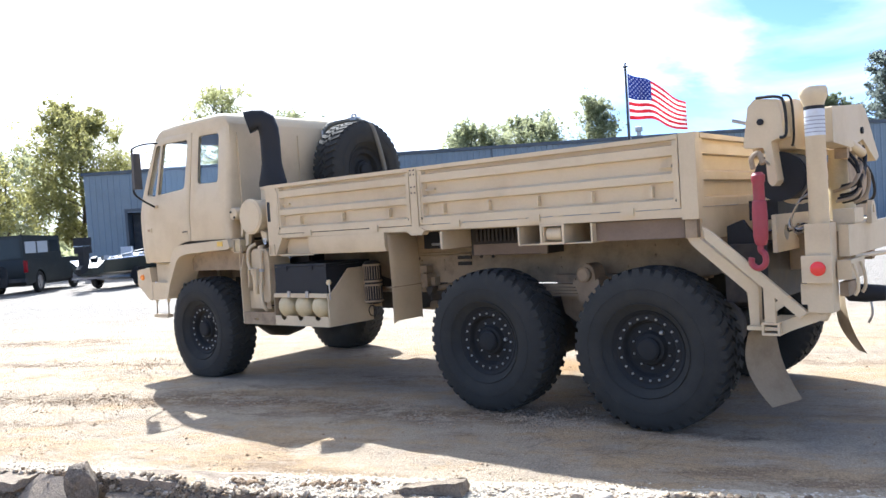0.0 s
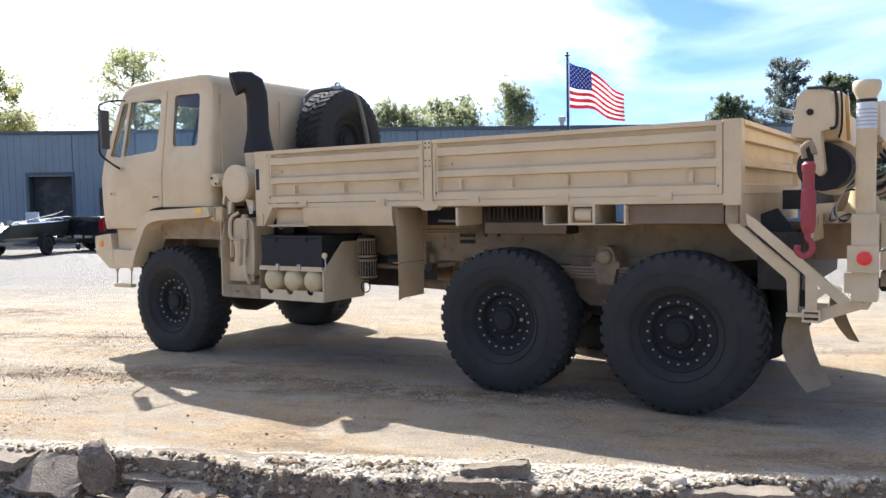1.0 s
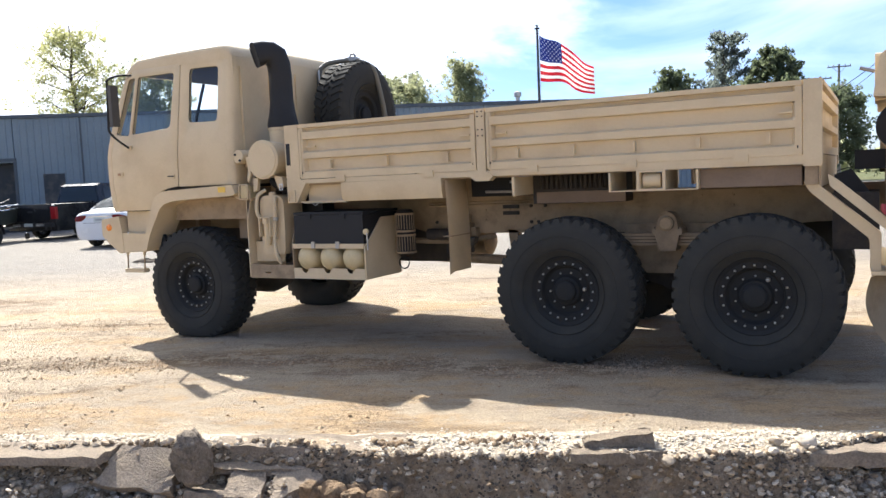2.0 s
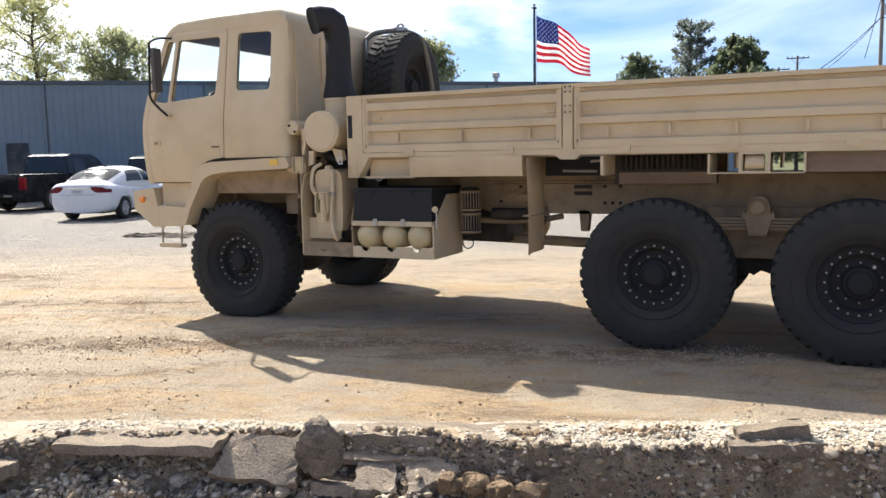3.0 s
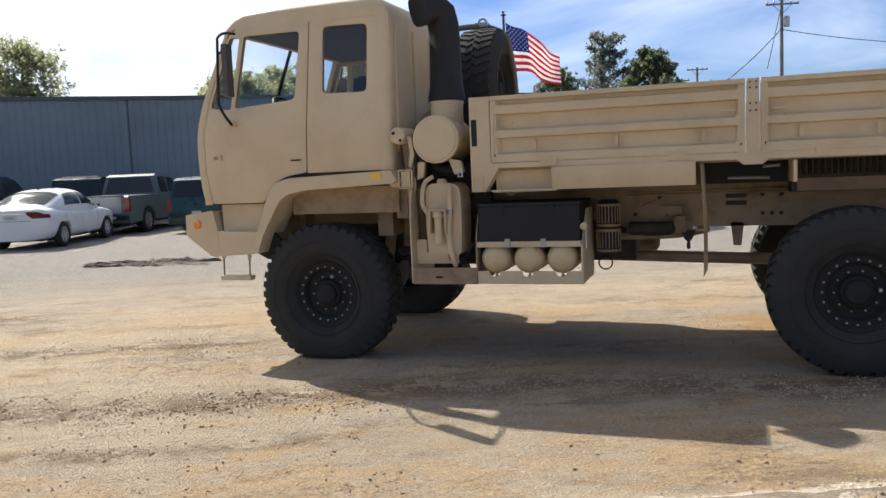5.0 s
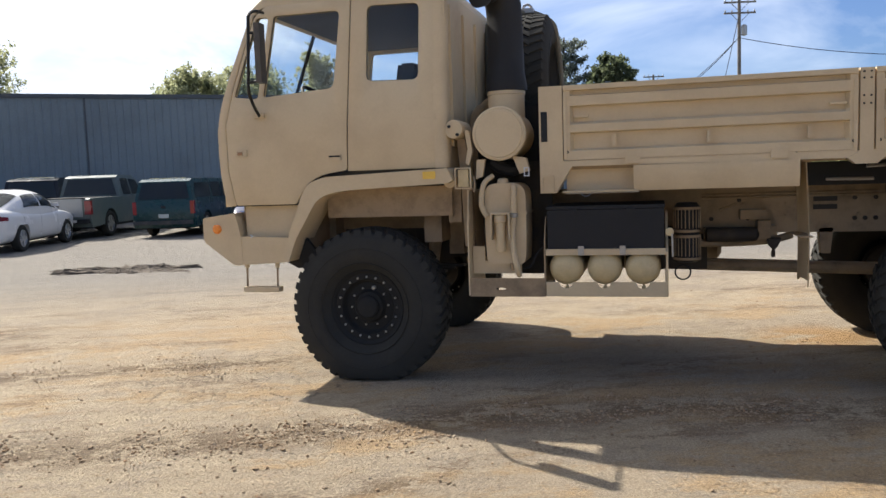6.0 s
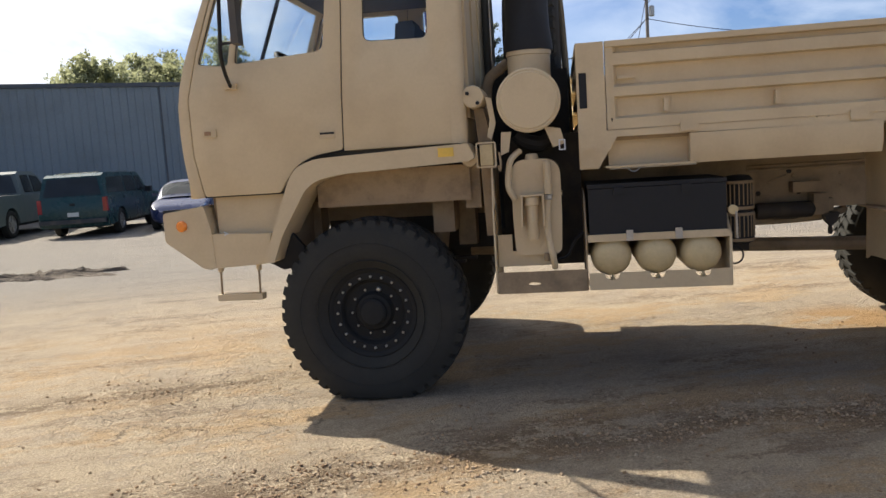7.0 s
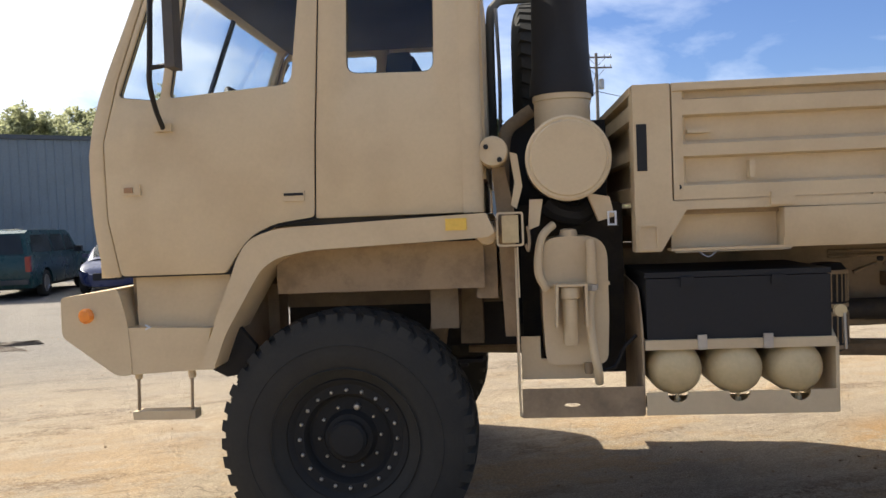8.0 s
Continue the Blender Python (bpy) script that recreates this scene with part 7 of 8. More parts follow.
    part("push_pole", tube([(0.2, -0.55, 1.12), (3.2, -0.35, 1.42)], 0.02, 7), STEEL, bt)
    part("trolling_motor", tube([(3.6, 0.1, 1.32), (4.6, 0.25, 1.5)], 0.03, 8), BLACK, bt)


boat_on_trailer((-20.1, 8.9, 0), 112)

# ---- flagpole ----
POLE_AT = (-2.02, 15.23)
flag_pole = thing("flagpole", "dark metal flagpole with a ball finial", "flagpole", at=(*POLE_AT, 0))
DARK_POLE = paint("dark_pole", (0.035, 0.04, 0.045), 0.4, metal=0.4)
part("pole", tube([(0, 0, 0), (0, 0, 2.8), (0, 0, 5.56)], 0.04, 12, [0.045, 0.04, 0.032]), DARK_POLE, flag_pole)
part("truck_cap", lathe([(0.03, 0), (0.075, 0.02), (0.075, 0.04), (0.02, 0.06), (0.02, 0.09), (0.04, 0.1), (0.04, 0.12), (0.0, 0.14)], (0, 0, 5.56), 'z', 14), DARK_POLE, flag_pole)
part("base_plate", lathe([(0.14, 0), (0.14, 0.03), (0.06, 0.06), (0.05, 0.25)], (0, 0, 0), 'z', 14), DARK_POLE, flag_pole)
part("halyard", tube([(0.06, -0.02, 1.2), (0.065, -0.02, 5.54)], 0.006, 5), WHITE_DECAL, flag_pole)

flag = thing("flag", "striped flag with a starred blue corner in the wind", "flag", at=(*POLE_AT, 0))


def cloth_mat(name, col):
    m, t, bs, out = nodes_of(name)
    tl = t.nodes.new("ShaderNodeBsdfTranslucent")
    tl.inputs[0].default_value = (*col, 1)
    bs.inputs["Base Color"].default_value = (*col, 1)
    bs.inputs["Roughness"].default_value = 0.8
    mx = t.nodes.new("ShaderNodeMixShader")
    mx.inputs[0].default_value = 0.45
    t.links.new(bs.outputs[0], mx.inputs[1])
    t.links.new(tl.outputs[0], mx.inputs[2])
    t.links.new(mx.outputs[0], out.inputs[0])
    return m


F_RED, F_WHITE, F_BLUE = cloth_mat("flag_red", (0.55, 0.03, 0.05)), cloth_mat("flag_white", (0.8, 0.8, 0.8)), cloth_mat("flag_blue", (0.03, 0.05, 0.22))
FL_W, FL_H = 2.0, 1.26
FL_DIR = Vector((0.86, 0.50, 0)).normalized()


def flag_pt(u, v):
    """u along the fly, v down the hoist, both 0 to 1; the fly end droops and ripples."""
    out = FL_W * u
    sag = 0.98 * u ** 1.15
    dep = 0.10 * math.sin(u * 8 + v * 2.2) * u ** 0.7 + 0.04 * math.sin(u * 17 - v * 3)
    fold = 1 - 0.40 * u
    p = FL_DIR * (out * 0.76 + 0.05) + Vector((-FL_DIR.y, FL_DIR.x, 0)) * dep
    return Vector((p.x, p.y, 5.40 - FL_H * v * fold - sag - 0.05 * math.sin(u * 9 + 1) + 0.05 * math.sin(1)))


def flag_piece(name, u0, u1, v0, v1, mat, nu=14, nv=2):
    bm = bmesh.new()
    g = [[bm.verts.new(flag_pt(u0 + (u1 - u0) * i / nu, v0 + (v1 - v0) * j / nv)) for j in range(nv + 1)] for i in range(nu + 1)]
    for i in range(nu):
        for j in range(nv):
            bm.faces.new((g[i][j], g[i + 1][j], g[i + 1][j + 1], g[i][j + 1]))
    bmesh.ops.solidify(bm, geom=bm.faces[:], thickness=0.003)
    return part(name, bm, mat, flag, "", 60)


for k in range(13):
    flag_piece("stripe", 0.4 if k < 7 else 0.0, 1.0, k / 13, (k + 1) / 13, F_WHITE if k % 2 else F_RED, 22 if k < 7 else 34)
flag_piece("canton", 0.0, 0.4, 0.0, 7 / 13, F_BLUE, 14, 6)
for row in range(9):
    for kcol in range(6 if row % 2 == 0 else 5):
        u = 0.4 * (kcol * 2 + (1 if row % 2 == 0 else 2)) / 12
        v = (7 / 13) * (row + 1) / 10
        star = bmesh.new()
        nrm = Vector((-FL_DIR.y, FL_DIR.x, 0))
        for sg in (1, -1):
            vs = []
            for i in range(10):
                a = math.pi / 2 + 2 * math.pi * i / 10
                rr = 0.036 if i % 2 == 0 else 0.015
                vs.append(star.verts.new(flag_pt(u + math.cos(a) * rr / FL_W, v - math.sin(a) * rr / FL_H) + nrm * (0.006 * sg)))
            star.faces.new(vs)
        part("star", star, F_WHITE, flag)

# ---- utility poles and wires ----
WOOD_POLE = paint("weathered_pole_wood", (0.21, 0.19, 0.165), 0.9, dirt=(0.10, 0.085, 0.07), dirt_amt=0.6, scale=1.5, grain=20)


def utility_pole(at, h, rz, arms):
    p = thing("utility_pole", "weathered wooden utility pole with cross-arms", "utility pole", "utility poles", at=at, rz=rz)
    part("pole", tube([(0, 0, -0.3), (0, 0, h)], 0.16, 12, [0.2, 0.13]), WOOD_POLE, p)
    for z, w in arms:
        part("cross_arm", boxm(-w, w, -0.24, -0.13, z - 0.07, z + 0.07, 0.01), WOOD_POLE, p)
        for k in (-0.92, -0.5, 0.5, 0.92):
            part("insulator", lathe([(0.03, 0), (0.06, 0.06), (0.06, 0.14), (0.03, 0.2)], (k * w, -0.18, z + 0.07), 'z', 8), STEEL, p)
        for sg in (-1, 1):
            part("arm_brace", tube([(0, -0.2, z - 0.8), (sg * w * 0.55, -0.19, z - 0.07)], 0.025, 6), WOOD_POLE, p)
    part("transformer", lathe([(0.2, 0), (0.24, 0.05), (0.24, 0.8), (0.15, 0.9)], (0.36, -0.2, h - 3.2), 'z', 14), STEEL, p, "grey pole transformer")
    return p


utility_pole((9.15, 69.5, 0), 15.6, 12, ((15.2, 1.35), (14.3, 1.35)))
utility_pole((1.9, 103.5, 0), 13.2, 12, ((12.9, 1.3),))
utility_pole((-0.45, 108.4, 0), 12.4, 12, ((12.1, 1.3),))
wires = thing("power_wires", "sagging black overhead power wires", "cable")


def wire(a, b, sag, r=0.03):
    a, b = Vector(a), Vector(b)
    pts = [a.lerp(b, i / 16) - Vector((0, 0, 4 * sag * (i / 16) * (1 - i / 16))) for i in range(17)]
    part("wire", tube(pts, r, 5), BLACK, wires)


wire((9.15, 69.3, 12.2), (40, 74, 11.0), 1.6)
wire((9.15, 69.3, 12.3), (1.9, 103, 9.5), 0.8)
wire((9.15, 69.3, 12.3), (2.2, 60, 6.0), 0.5)
wire((8.0, 69.3, 9.0), (9.1, 69.4, 14.0), 0.0)

# ---- trees ----
BARK = paint("bark", (0.10, 0.08, 0.06), 0.95, dirt=(0.05, 0.04, 0.03), dirt_amt=0.6, scale=6, bump=0.02)


def leaf_mat(name, col, back):
    m, t, bs, out = nodes_of(name)
    geo = t.nodes.new("ShaderNodeNewGeometry")
    var = ramp(t, geo.outputs["Random Per Island"], 0.0, tuple(v * 0.6 for v in col), 1.0, tuple(min(1, v * 1.5) for v in col))
    t.links.new(var.outputs[0], bs.inputs["Base Color"])
    bs.inputs["Roughness"].default_value = 0.65
    bs.inputs["Specular IOR Level"].default_value = 0.25
    tl = t.nodes.new("ShaderNodeBsdfTranslucent")
    tl.inputs[0].default_value = (*back, 1)
    mx = t.nodes.new("ShaderNodeMixShader")
    mx.inputs[0].default_value = 0.5
    t.links.new(bs.outputs[0], mx.inputs[1])
    t.links.new(tl.outputs[0], mx.inputs[2])
    t.links.new(mx.outputs[0], out.inputs[0])
    return m


# leaf colours are lightened to paint in sky glare and haze
LEAF_PALE = leaf_mat("pale_autumn_leaves", (0.20, 0.20, 0.09), (0.55, 0.55, 0.26))
LEAF_GREEN = leaf_mat("green_leaves", (0.15, 0.16, 0.09), (0.50, 0.52, 0.30))
LEAF_BLUE = leaf_mat("blue_green_needles", (0.10, 0.115, 0.105), (0.26, 0.30, 0.26))
LEAF_DARK = leaf_mat("dark_leaves", (0.075, 0.09, 0.055), (0.22, 0.26, 0.14))
LEAF_YELLOW = leaf_mat("yellowing_leaves", (0.17, 0.16, 0.06), (0.45, 0.43, 0.16))


def make_tree(at, h, spread, crown_low, leaf, label, seed, style="round", leaves=9000, size=0.17, density=1.0):
    """Tapered trunk, forking limbs and a ragged crown of small leaves that gather round the limb ends."""
    rnd = random.Random(seed)
    t = thing("tree", label, "tree", at=(at[0], at[1], 0))
    tips, boughs = [], []
    wood = bmesh.new()
    lean = Vector((rnd.uniform(-0.04, 0.04), rnd.uniform(-0.04, 0.04), 1))
    r0 = h * 0.017
    top = Vector((0, 0, 0)) + lean * h * (0.97 if style == "spire" else 0.86)
    trunk = [lean * (h * k / 8) * (0.97 if style == "spire" else 0.86) + Vector((rnd.uniform(-1, 1), rnd.uniform(-1, 1), 0)) * 0.012 * h * min(k, 2) / 2 for k in range(9)]
    add_tube(wood, trunk, r0, 8, [r0 * (1.25 if k == 0 else 1 - 0.105 * k) for k in range(9)])
    n = 34 if style != "spire" else 44
    for i in range(n):
        f = (i + 0.5) / n
        z = h * (crown_low + (0.95 - crown_low) * f)
        k = min(7, int(z / h * 8))
        base = trunk[k].lerp(trunk[k + 1], z / h * 8 - k) if k < 8 else trunk[8]
        a = i * 2.399 + rnd.uniform(-0.4, 0.4)
        if style == "spire":
            rad = spread * (1.0 - 0.72 * f) * rnd.uniform(0.5, 1.15)
            rise = rnd.uniform(1.1, 2.3)
        elif style == "tall":
            rad = spread * math.sin(math.pi * (0.12 + 0.84 * f)) ** 0.6 * rnd.uniform(0.45, 1.1)
            rise = rnd.uniform(0.4, 1.2)
        else:
            rad = spread * math.sin(math.pi * (0.16 + 0.80 * f)) ** 0.55 * rnd.uniform(0.6, 1.1)
            rise = rnd.uniform(0.2, 0.8)
        d = Vector((math.cos(a), math.sin(a), rise * 0.5)).normalized()
        mid = base + d * rad * 0.5 + Vector((0, 0, 0.06 * rad))
        end = base + d * rad + Vector((rnd.uniform(-0.1, 0.1), rnd.uniform(-0.1, 0.1), rnd.uniform(0.0, 0.25))) * rad
        rr = r0 * 0.42 * (1 - 0.6 * f)
        add_tube(wood, [base, mid, end], rr, 5, [rr, rr * 0.6, rr * 0.2])
        tips += [(end, rad), (mid.lerp(end, 0.5), rad)]
        boughs.append((base, end))
        for _ in range(3):
            tw = mid.lerp(end, rnd.uniform(0.2, 0.9))
            e2 = tw + Vector((rnd.uniform(-1, 1), rnd.uniform(-1, 1), rnd.uniform(-0.4, 1))) * rad * 0.34
            add_tube(wood, [tw, e2], rr * 0.3, 4, [rr * 0.35, rr * 0.1])
            tips.append((e2, rad))
    gen = np.random.default_rng(seed)
    size *= 0.56
    count = int(leaves * density * 1.7)
    if style == "spire":
        # needles sit close along the whole length of each bough
        ba, bb = np.array([list(p) for p, _ in boughs]), np.array([list(q) for _, q in boughs])
        pick = gen.integers(0, len(ba), count)
        f = gen.uniform(0.25, 1.05, count)[:, None]
        c = ba[pick] * (1 - f) + bb[pick] * f + gen.normal(size=(count, 3)) * (0.017 * h) * (1.35 - f)
    else:
        cs = np.array([list(p) for p, _ in tips])
        rs = np.array([max(0.35, q * 0.24) for _, q in tips])
        pick = gen.integers(0, len(cs), count)
        # leaves gather in small sprays, which leaves gaps between them
        spray = gen.normal(size=(len(cs) * 7, 3)) * np.repeat(rs, 7)[:, None] * np.array([0.8, 0.8, 0.65])
        which = gen.integers(0, 7, count)
        c = cs[pick] + spray[pick * 7 + which] + gen.normal(size=(count, 3)) * (rs[pick] * 0.24)[:, None]
    # the crown as a whole reaches the tree's true height and width
    k_r = spread / np.percentile(np.abs(c[:, :2] - np.median(c[:, :2], 0)), 98)
    k_z = h / np.percentile(c[:, 2], 99.7)
    c *= np.array([k_r, k_r, k_z])
    for v in wood.verts:
        v.co = Vector((v.co.x * k_r, v.co.y * k_r, v.co.z * k_z))
    part("trunk", wood, BARK, t, "grey-brown trunk with forking limbs")
    u = gen.normal(size=(len(pick), 3))
    u /= np.linalg.norm(u, axis=1)[:, None]
    w = np.cross(u, gen.normal(size=(len(pick), 3)))
    w /= np.linalg.norm(w, axis=1)[:, None]
    s = (size * gen.uniform(0.6, 1.35, len(pick)))[:, None]
    quad = np.stack([c - u * s, c + w * s * 0.55, c + u * s, c - w * s * 0.55], 1).reshape(-1, 3)
    faces = np.arange(len(quad)).reshape(-1, 4)
    me = mesh_of("crown", quad.tolist(), faces.tolist(), leaf)
    crown = new("crown", me)
    crown.parent = t
    crown["kind"] = "stuff"
    return t


make_tree((-32.6, 23.9), 10.9, 2.1, 0.22, LEAF_PALE, "tall thin-leaved tree, coloured pale for the sky glare", 3, "tall", 9000, 0.13)
make_tree((-38.1, 17.6), 10.0, 3.5, 0.08, LEAF_YELLOW, "broad yellowing tree beside the metal building", 5, "round", 22000, 0.15)
make_tree((-29.7, 26.9), 8.95, 2.3, 0.2, LEAF_GREEN, "leafy green tree behind the metal building", 7, "round", 13000, 0.15)
make_tree((-24.2, 37.9), 8.15, 2.4, 0.2, LEAF_GREEN, "rounded green tree behind the metal building", 9, "round", 14000, 0.16)
make_tree((-24.6, 45.0), 9.3, 3.1, 0.15, LEAF_GREEN, "wide rounded tree above the roof line", 11, "round", 15000, 0.18)
make_tree((-28.8, 42.4), 7.9, 2.2, 0.15, LEAF_GREEN, "low green tree above the roof line", 12, "round", 9000, 0.18)
make_tree((-20.4, 47.6), 10.2, 1.65, 0.2, LEAF_GREEN, "slim upright green tree", 13, "tall", 10000, 0.17)
make_tree((-9.9, 67.1), 10.3, 2.1, 0.15, LEAF_DARK, "dark rounded evergreen tree", 17, "round", 12000, 0.2)
make_tree((-6.2, 70.7), 13.7, 3.6, 0.10, LEAF_BLUE, "spiky sparse conifer tree", 19, "spire", 5600, 0.26)
make_tree((-1.6, 68.4), 11.4, 2.9, 0.1, LEAF_DARK, "dense dark round tree", 23, "round", 20000, 0.22)
make_tree((3.2, 66.0), 7.6, 2.4, 0.1, LEAF_DARK, "dark bushy evergreen tree", 24, "round", 9000, 0.22)
make_tree((-42.5, 12.6), 7.6, 3.0, 0.05, LEAF_YELLOW, "yellow-green bushy tree at the yard's edge", 29, "round", 14000, 0.16)
make_tree((-40.0, 8.4), 7.2, 2.9, 0.05, LEAF_GREEN, "green bushy tree at the yard's edge", 31, "round", 12000, 0.16)
make_tree((-46.5, 17.0), 8.2, 3.3, 0.05, LEAF_GREEN, "green tree behind the parked wagon", 37, "round", 12000, 0.18)
make_tree((-42.5, 3.0), 7.4, 3.2, 0.05, LEAF_GREEN, "green tree at the yard's edge", 41, "round", 12000, 0.18)


def far_woods():
    """A low belt of woodland that closes the distance all round."""
    gen = np.random.default_rng(77)
    n = 26000
    a = gen.uniform(0, 2 * math.pi, n)
    r = gen.uniform(118, 150, n)
    hh = 4.0 + 1.5 * np.sin(a * 23) + 1.2 * np.sin(a * 61 + 1) + 0.8 * np.sin(a * 130)
    z = gen.uniform(0, 1, n) ** 0.8 * hh
    c = np.stack([r * np.cos(a), r * np.sin(a), z], 1)
    u = gen.normal(size=(n, 3))
    u /= np.linalg.norm(u, axis=1)[:, None]
    w = np.cross(u, gen.normal(size=(n, 3)))
    w /= np.linalg.norm(w, axis=1)[:, None]
    s = gen.uniform(0.6, 1.3, n)[:, None]
    quad = np.stack([c - u * s, c + w * s * 0.7, c + u * s, c - w * s * 0.7], 1).reshape(-1, 3)
    me = mesh_of("far_woods", quad.tolist(), np.arange(4 * n).reshape(-1, 4).tolist(), LEAF_GREEN)
    tagged(new("far_woods", me), "distant belt of green woodland", "woods", kind="stuff")


far_woods()

# ---- rubble and gravel along the dug edge ----
def rock_rings(rnd, kind="chip"):
    """A small uneven stone as points and faces, about one unit across."""
    g = 1.618
    base = [(-1, g, 0), (1, g, 0), (-1, -g, 0), (1, -g, 0), (0, -1, g), (0, 1, g), (0, -1, -g), (0, 1, -g), (g, 0, -1), (g, 0, 1), (-g, 0, -1), (-g, 0, 1)]
    pts = [Vector(b).normalized() * 0.5 * rnd.uniform(0.62, 1.15) for b in base]
    faces = [(0, 11, 5), (0, 5, 1), (0, 1, 7), (0, 7, 10), (0, 10, 11), (1, 5, 9), (5, 11, 4), (11, 10, 2), (10, 7, 6), (7, 1, 8),
             (3, 9, 4), (3, 4, 2), (3, 2, 6), (3, 6, 8), (3, 8, 9), (4, 9, 5), (2, 4, 11), (6, 2, 10), (8, 6, 7), (9, 8, 1)]
    return pts, faces


def stone_mat(name, cols, rough=0.9):
    m, t, bs, out = nodes_of(name)
    geo = t.nodes.new("ShaderNodeNewGeometry")
    r = t.nodes.new("ShaderNodeValToRGB")
    el = r.color_ramp.elements
    el[0].position, el[0].color = 0.0, (*cols[0], 1)
    el[1].position, el[1].color = 1.0, (*cols[-1], 1)
    for i, c in enumerate(cols[1:-1]):
        e = el.new((i + 1) / (len(cols) - 1))
        e.color = (*c, 1)
    t.links.new(geo.outputs["Random Per Island"], r.inputs[0])
    n = noise_node(t, 45, 4, 0.65, world_coord(t))
    sp = ramp(t, n.outputs["Fac"], 0.3, (0.7,) * 3, 0.75, (1.2,) * 3)
    mul = t.nodes.new("ShaderNodeMix")
    mul.data_type, mul.blend_type = 'RGBA', 'MULTIPLY'
    mul.inputs[0].default_value = 1.0
    t.links.new(r.outputs[0], mul.inputs[6])
    t.links.new(sp.outputs[0], mul.inputs[7])
    t.links.new(mul.outputs[2], bs.inputs["Base Color"])
    bs.inputs["Roughness"].default_value = rough
    bs.inputs["Specular IOR Level"].default_value = 0.25
    bp = t.nodes.new("ShaderNodeBump")
    bp.inputs["Strength"].default_value = 0.5
    bp.inputs["Distance"].default_value = 0.01
    t.links.new(n.outputs["Fac"], bp.inputs["Height"])
    t.links.new(bp.outputs[0], bs.inputs["Normal"])
    return m


STONE_WHITE = stone_mat("limestone_chips", [(0.64, 0.575, 0.46), (0.52, 0.45, 0.34), (0.70, 0.64, 0.53), (0.36, 0.285, 0.19), (0.60, 0.53, 0.42), (0.46, 0.37, 0.255)])
STONE_GREY = stone_mat("grey_gravel", [(0.44, 0.37, 0.28), (0.54, 0.47, 0.37), (0.33, 0.265, 0.19), (0.62, 0.55, 0.45), (0.40, 0.31, 0.21)])
STONE_WALL = stone_mat("wall_stones", [(0.30, 0.22, 0.14), (0.50, 0.42, 0.31), (0.16, 0.12, 0.08), (0.38, 0.28, 0.17), (0.58, 0.50, 0.38)])
CLOD = stone_mat("clay_clods", [(0.30, 0.20, 0.11), (0.24, 0.17, 0.105), (0.34, 0.25, 0.15), (0.17, 0.125, 0.085)])
PEBBLE = stone_mat("yard_pebbles", [(0.40, 0.27, 0.15), (0.44, 0.33, 0.215), (0.26, 0.17, 0.10), (0.47, 0.38, 0.27), (0.32, 0.205, 0.115), (0.36, 0.27, 0.18)])


def scatter(name, label, category, count, place, size, mat, seed, flat=0.6):
    """Many small stones in one mesh; place(rnd) gives a spot or None."""
    rnd = random.Random(seed)
    shapes = [rock_rings(rnd) for _ in range(14)]
    chips = [([Vector(b) * 0.5 * rnd.uniform(0.6, 1.15) for b in ((1, 0.2, 0), (0, 1, 0.1), (-1, 0, 0.1), (0.1, -1, 0), (0, 0.1, 1), (0, 0, -1))],
              [(0, 1, 4), (1, 2, 4), (2, 3, 4), (3, 0, 4), (1, 0, 5), (2, 1, 5), (3, 2, 5), (0, 3, 5)]) for _ in range(14)]
    verts, faces = [], []
    for _ in range(count):
        p = place(rnd)
        if p is None:
            continue
        s = size(rnd)
        pts, fs = (shapes if s > 0.012 else chips)[rnd.randrange(14)]
        m = Euler((rnd.uniform(-0.5, 0.5), rnd.uniform(-0.5, 0.5), rnd.uniform(0, 6.28))).to_matrix()
        sc = Vector((s * rnd.uniform(0.7, 1.4), s * rnd.uniform(0.7, 1.2), s * flat * rnd.uniform(0.6, 1.2)))
        b = len(verts)
        lift = p + Vector((0, 0, sc.z * 0.22))
        verts += [m @ Vector((q.x * sc.x, q.y * sc.y, q.z * sc.z)) + lift for q in pts]
        faces += [tuple(b + i for i in f) for f in fs]
    tagged(new(name, mesh_of(name, verts, faces, mat)), label, category, kind="stuff")


def on_ground(a, s):
    return edge_point(a, s, ground_z(a, s))


def band(a0, a1, s0, s1, power=1.0):
    def place(rnd):
        return on_ground(rnd.uniform(a0, a1), s0 + (s1 - s0) * rnd.random() ** power)
    return place


def limestone_place(rnd):
    a = rnd.uniform(-3.5, 9.0)
    s = rnd.gauss(0.22, 0.12)
    if s > lip(a) - 0.02 or s < -0.12:
        return None
    if fbm(a * 1.1, 4.4) + 0.9 * fbm(a * 3.2, s * 7.0, 2.0) + 0.50 + 0.22 * (a > 3) < rnd.random() * 0.9:
        return None
    return on_ground(a, s)


scatter("limestone_gravel", "white crushed limestone strewn along the yard's edge", "gravel", 52000, limestone_place, lambda r: r.choice((0.006, 0.007, 0.008, 0.009, 0.010, 0.011, 0.012, 0.016, 0.020, 0.030)), STONE_WHITE, 5, 0.34)


def trench_place(rnd):
    a = rnd.uniform(-3.0, 8.5)
    s = lip(a) + 0.06 + abs(rnd.gauss(0, 0.55))
    if 2.6 < a < 5.0 and rnd.random() < 0.45:
        return None
    return on_ground(a, s)


def wall_place(rnd):
    a = rnd.uniform(-1.5, 8.0)
    return on_ground(a, lip(a) + rnd.uniform(-0.03, 0.12) + 0.5 * rnd.random() ** 2)


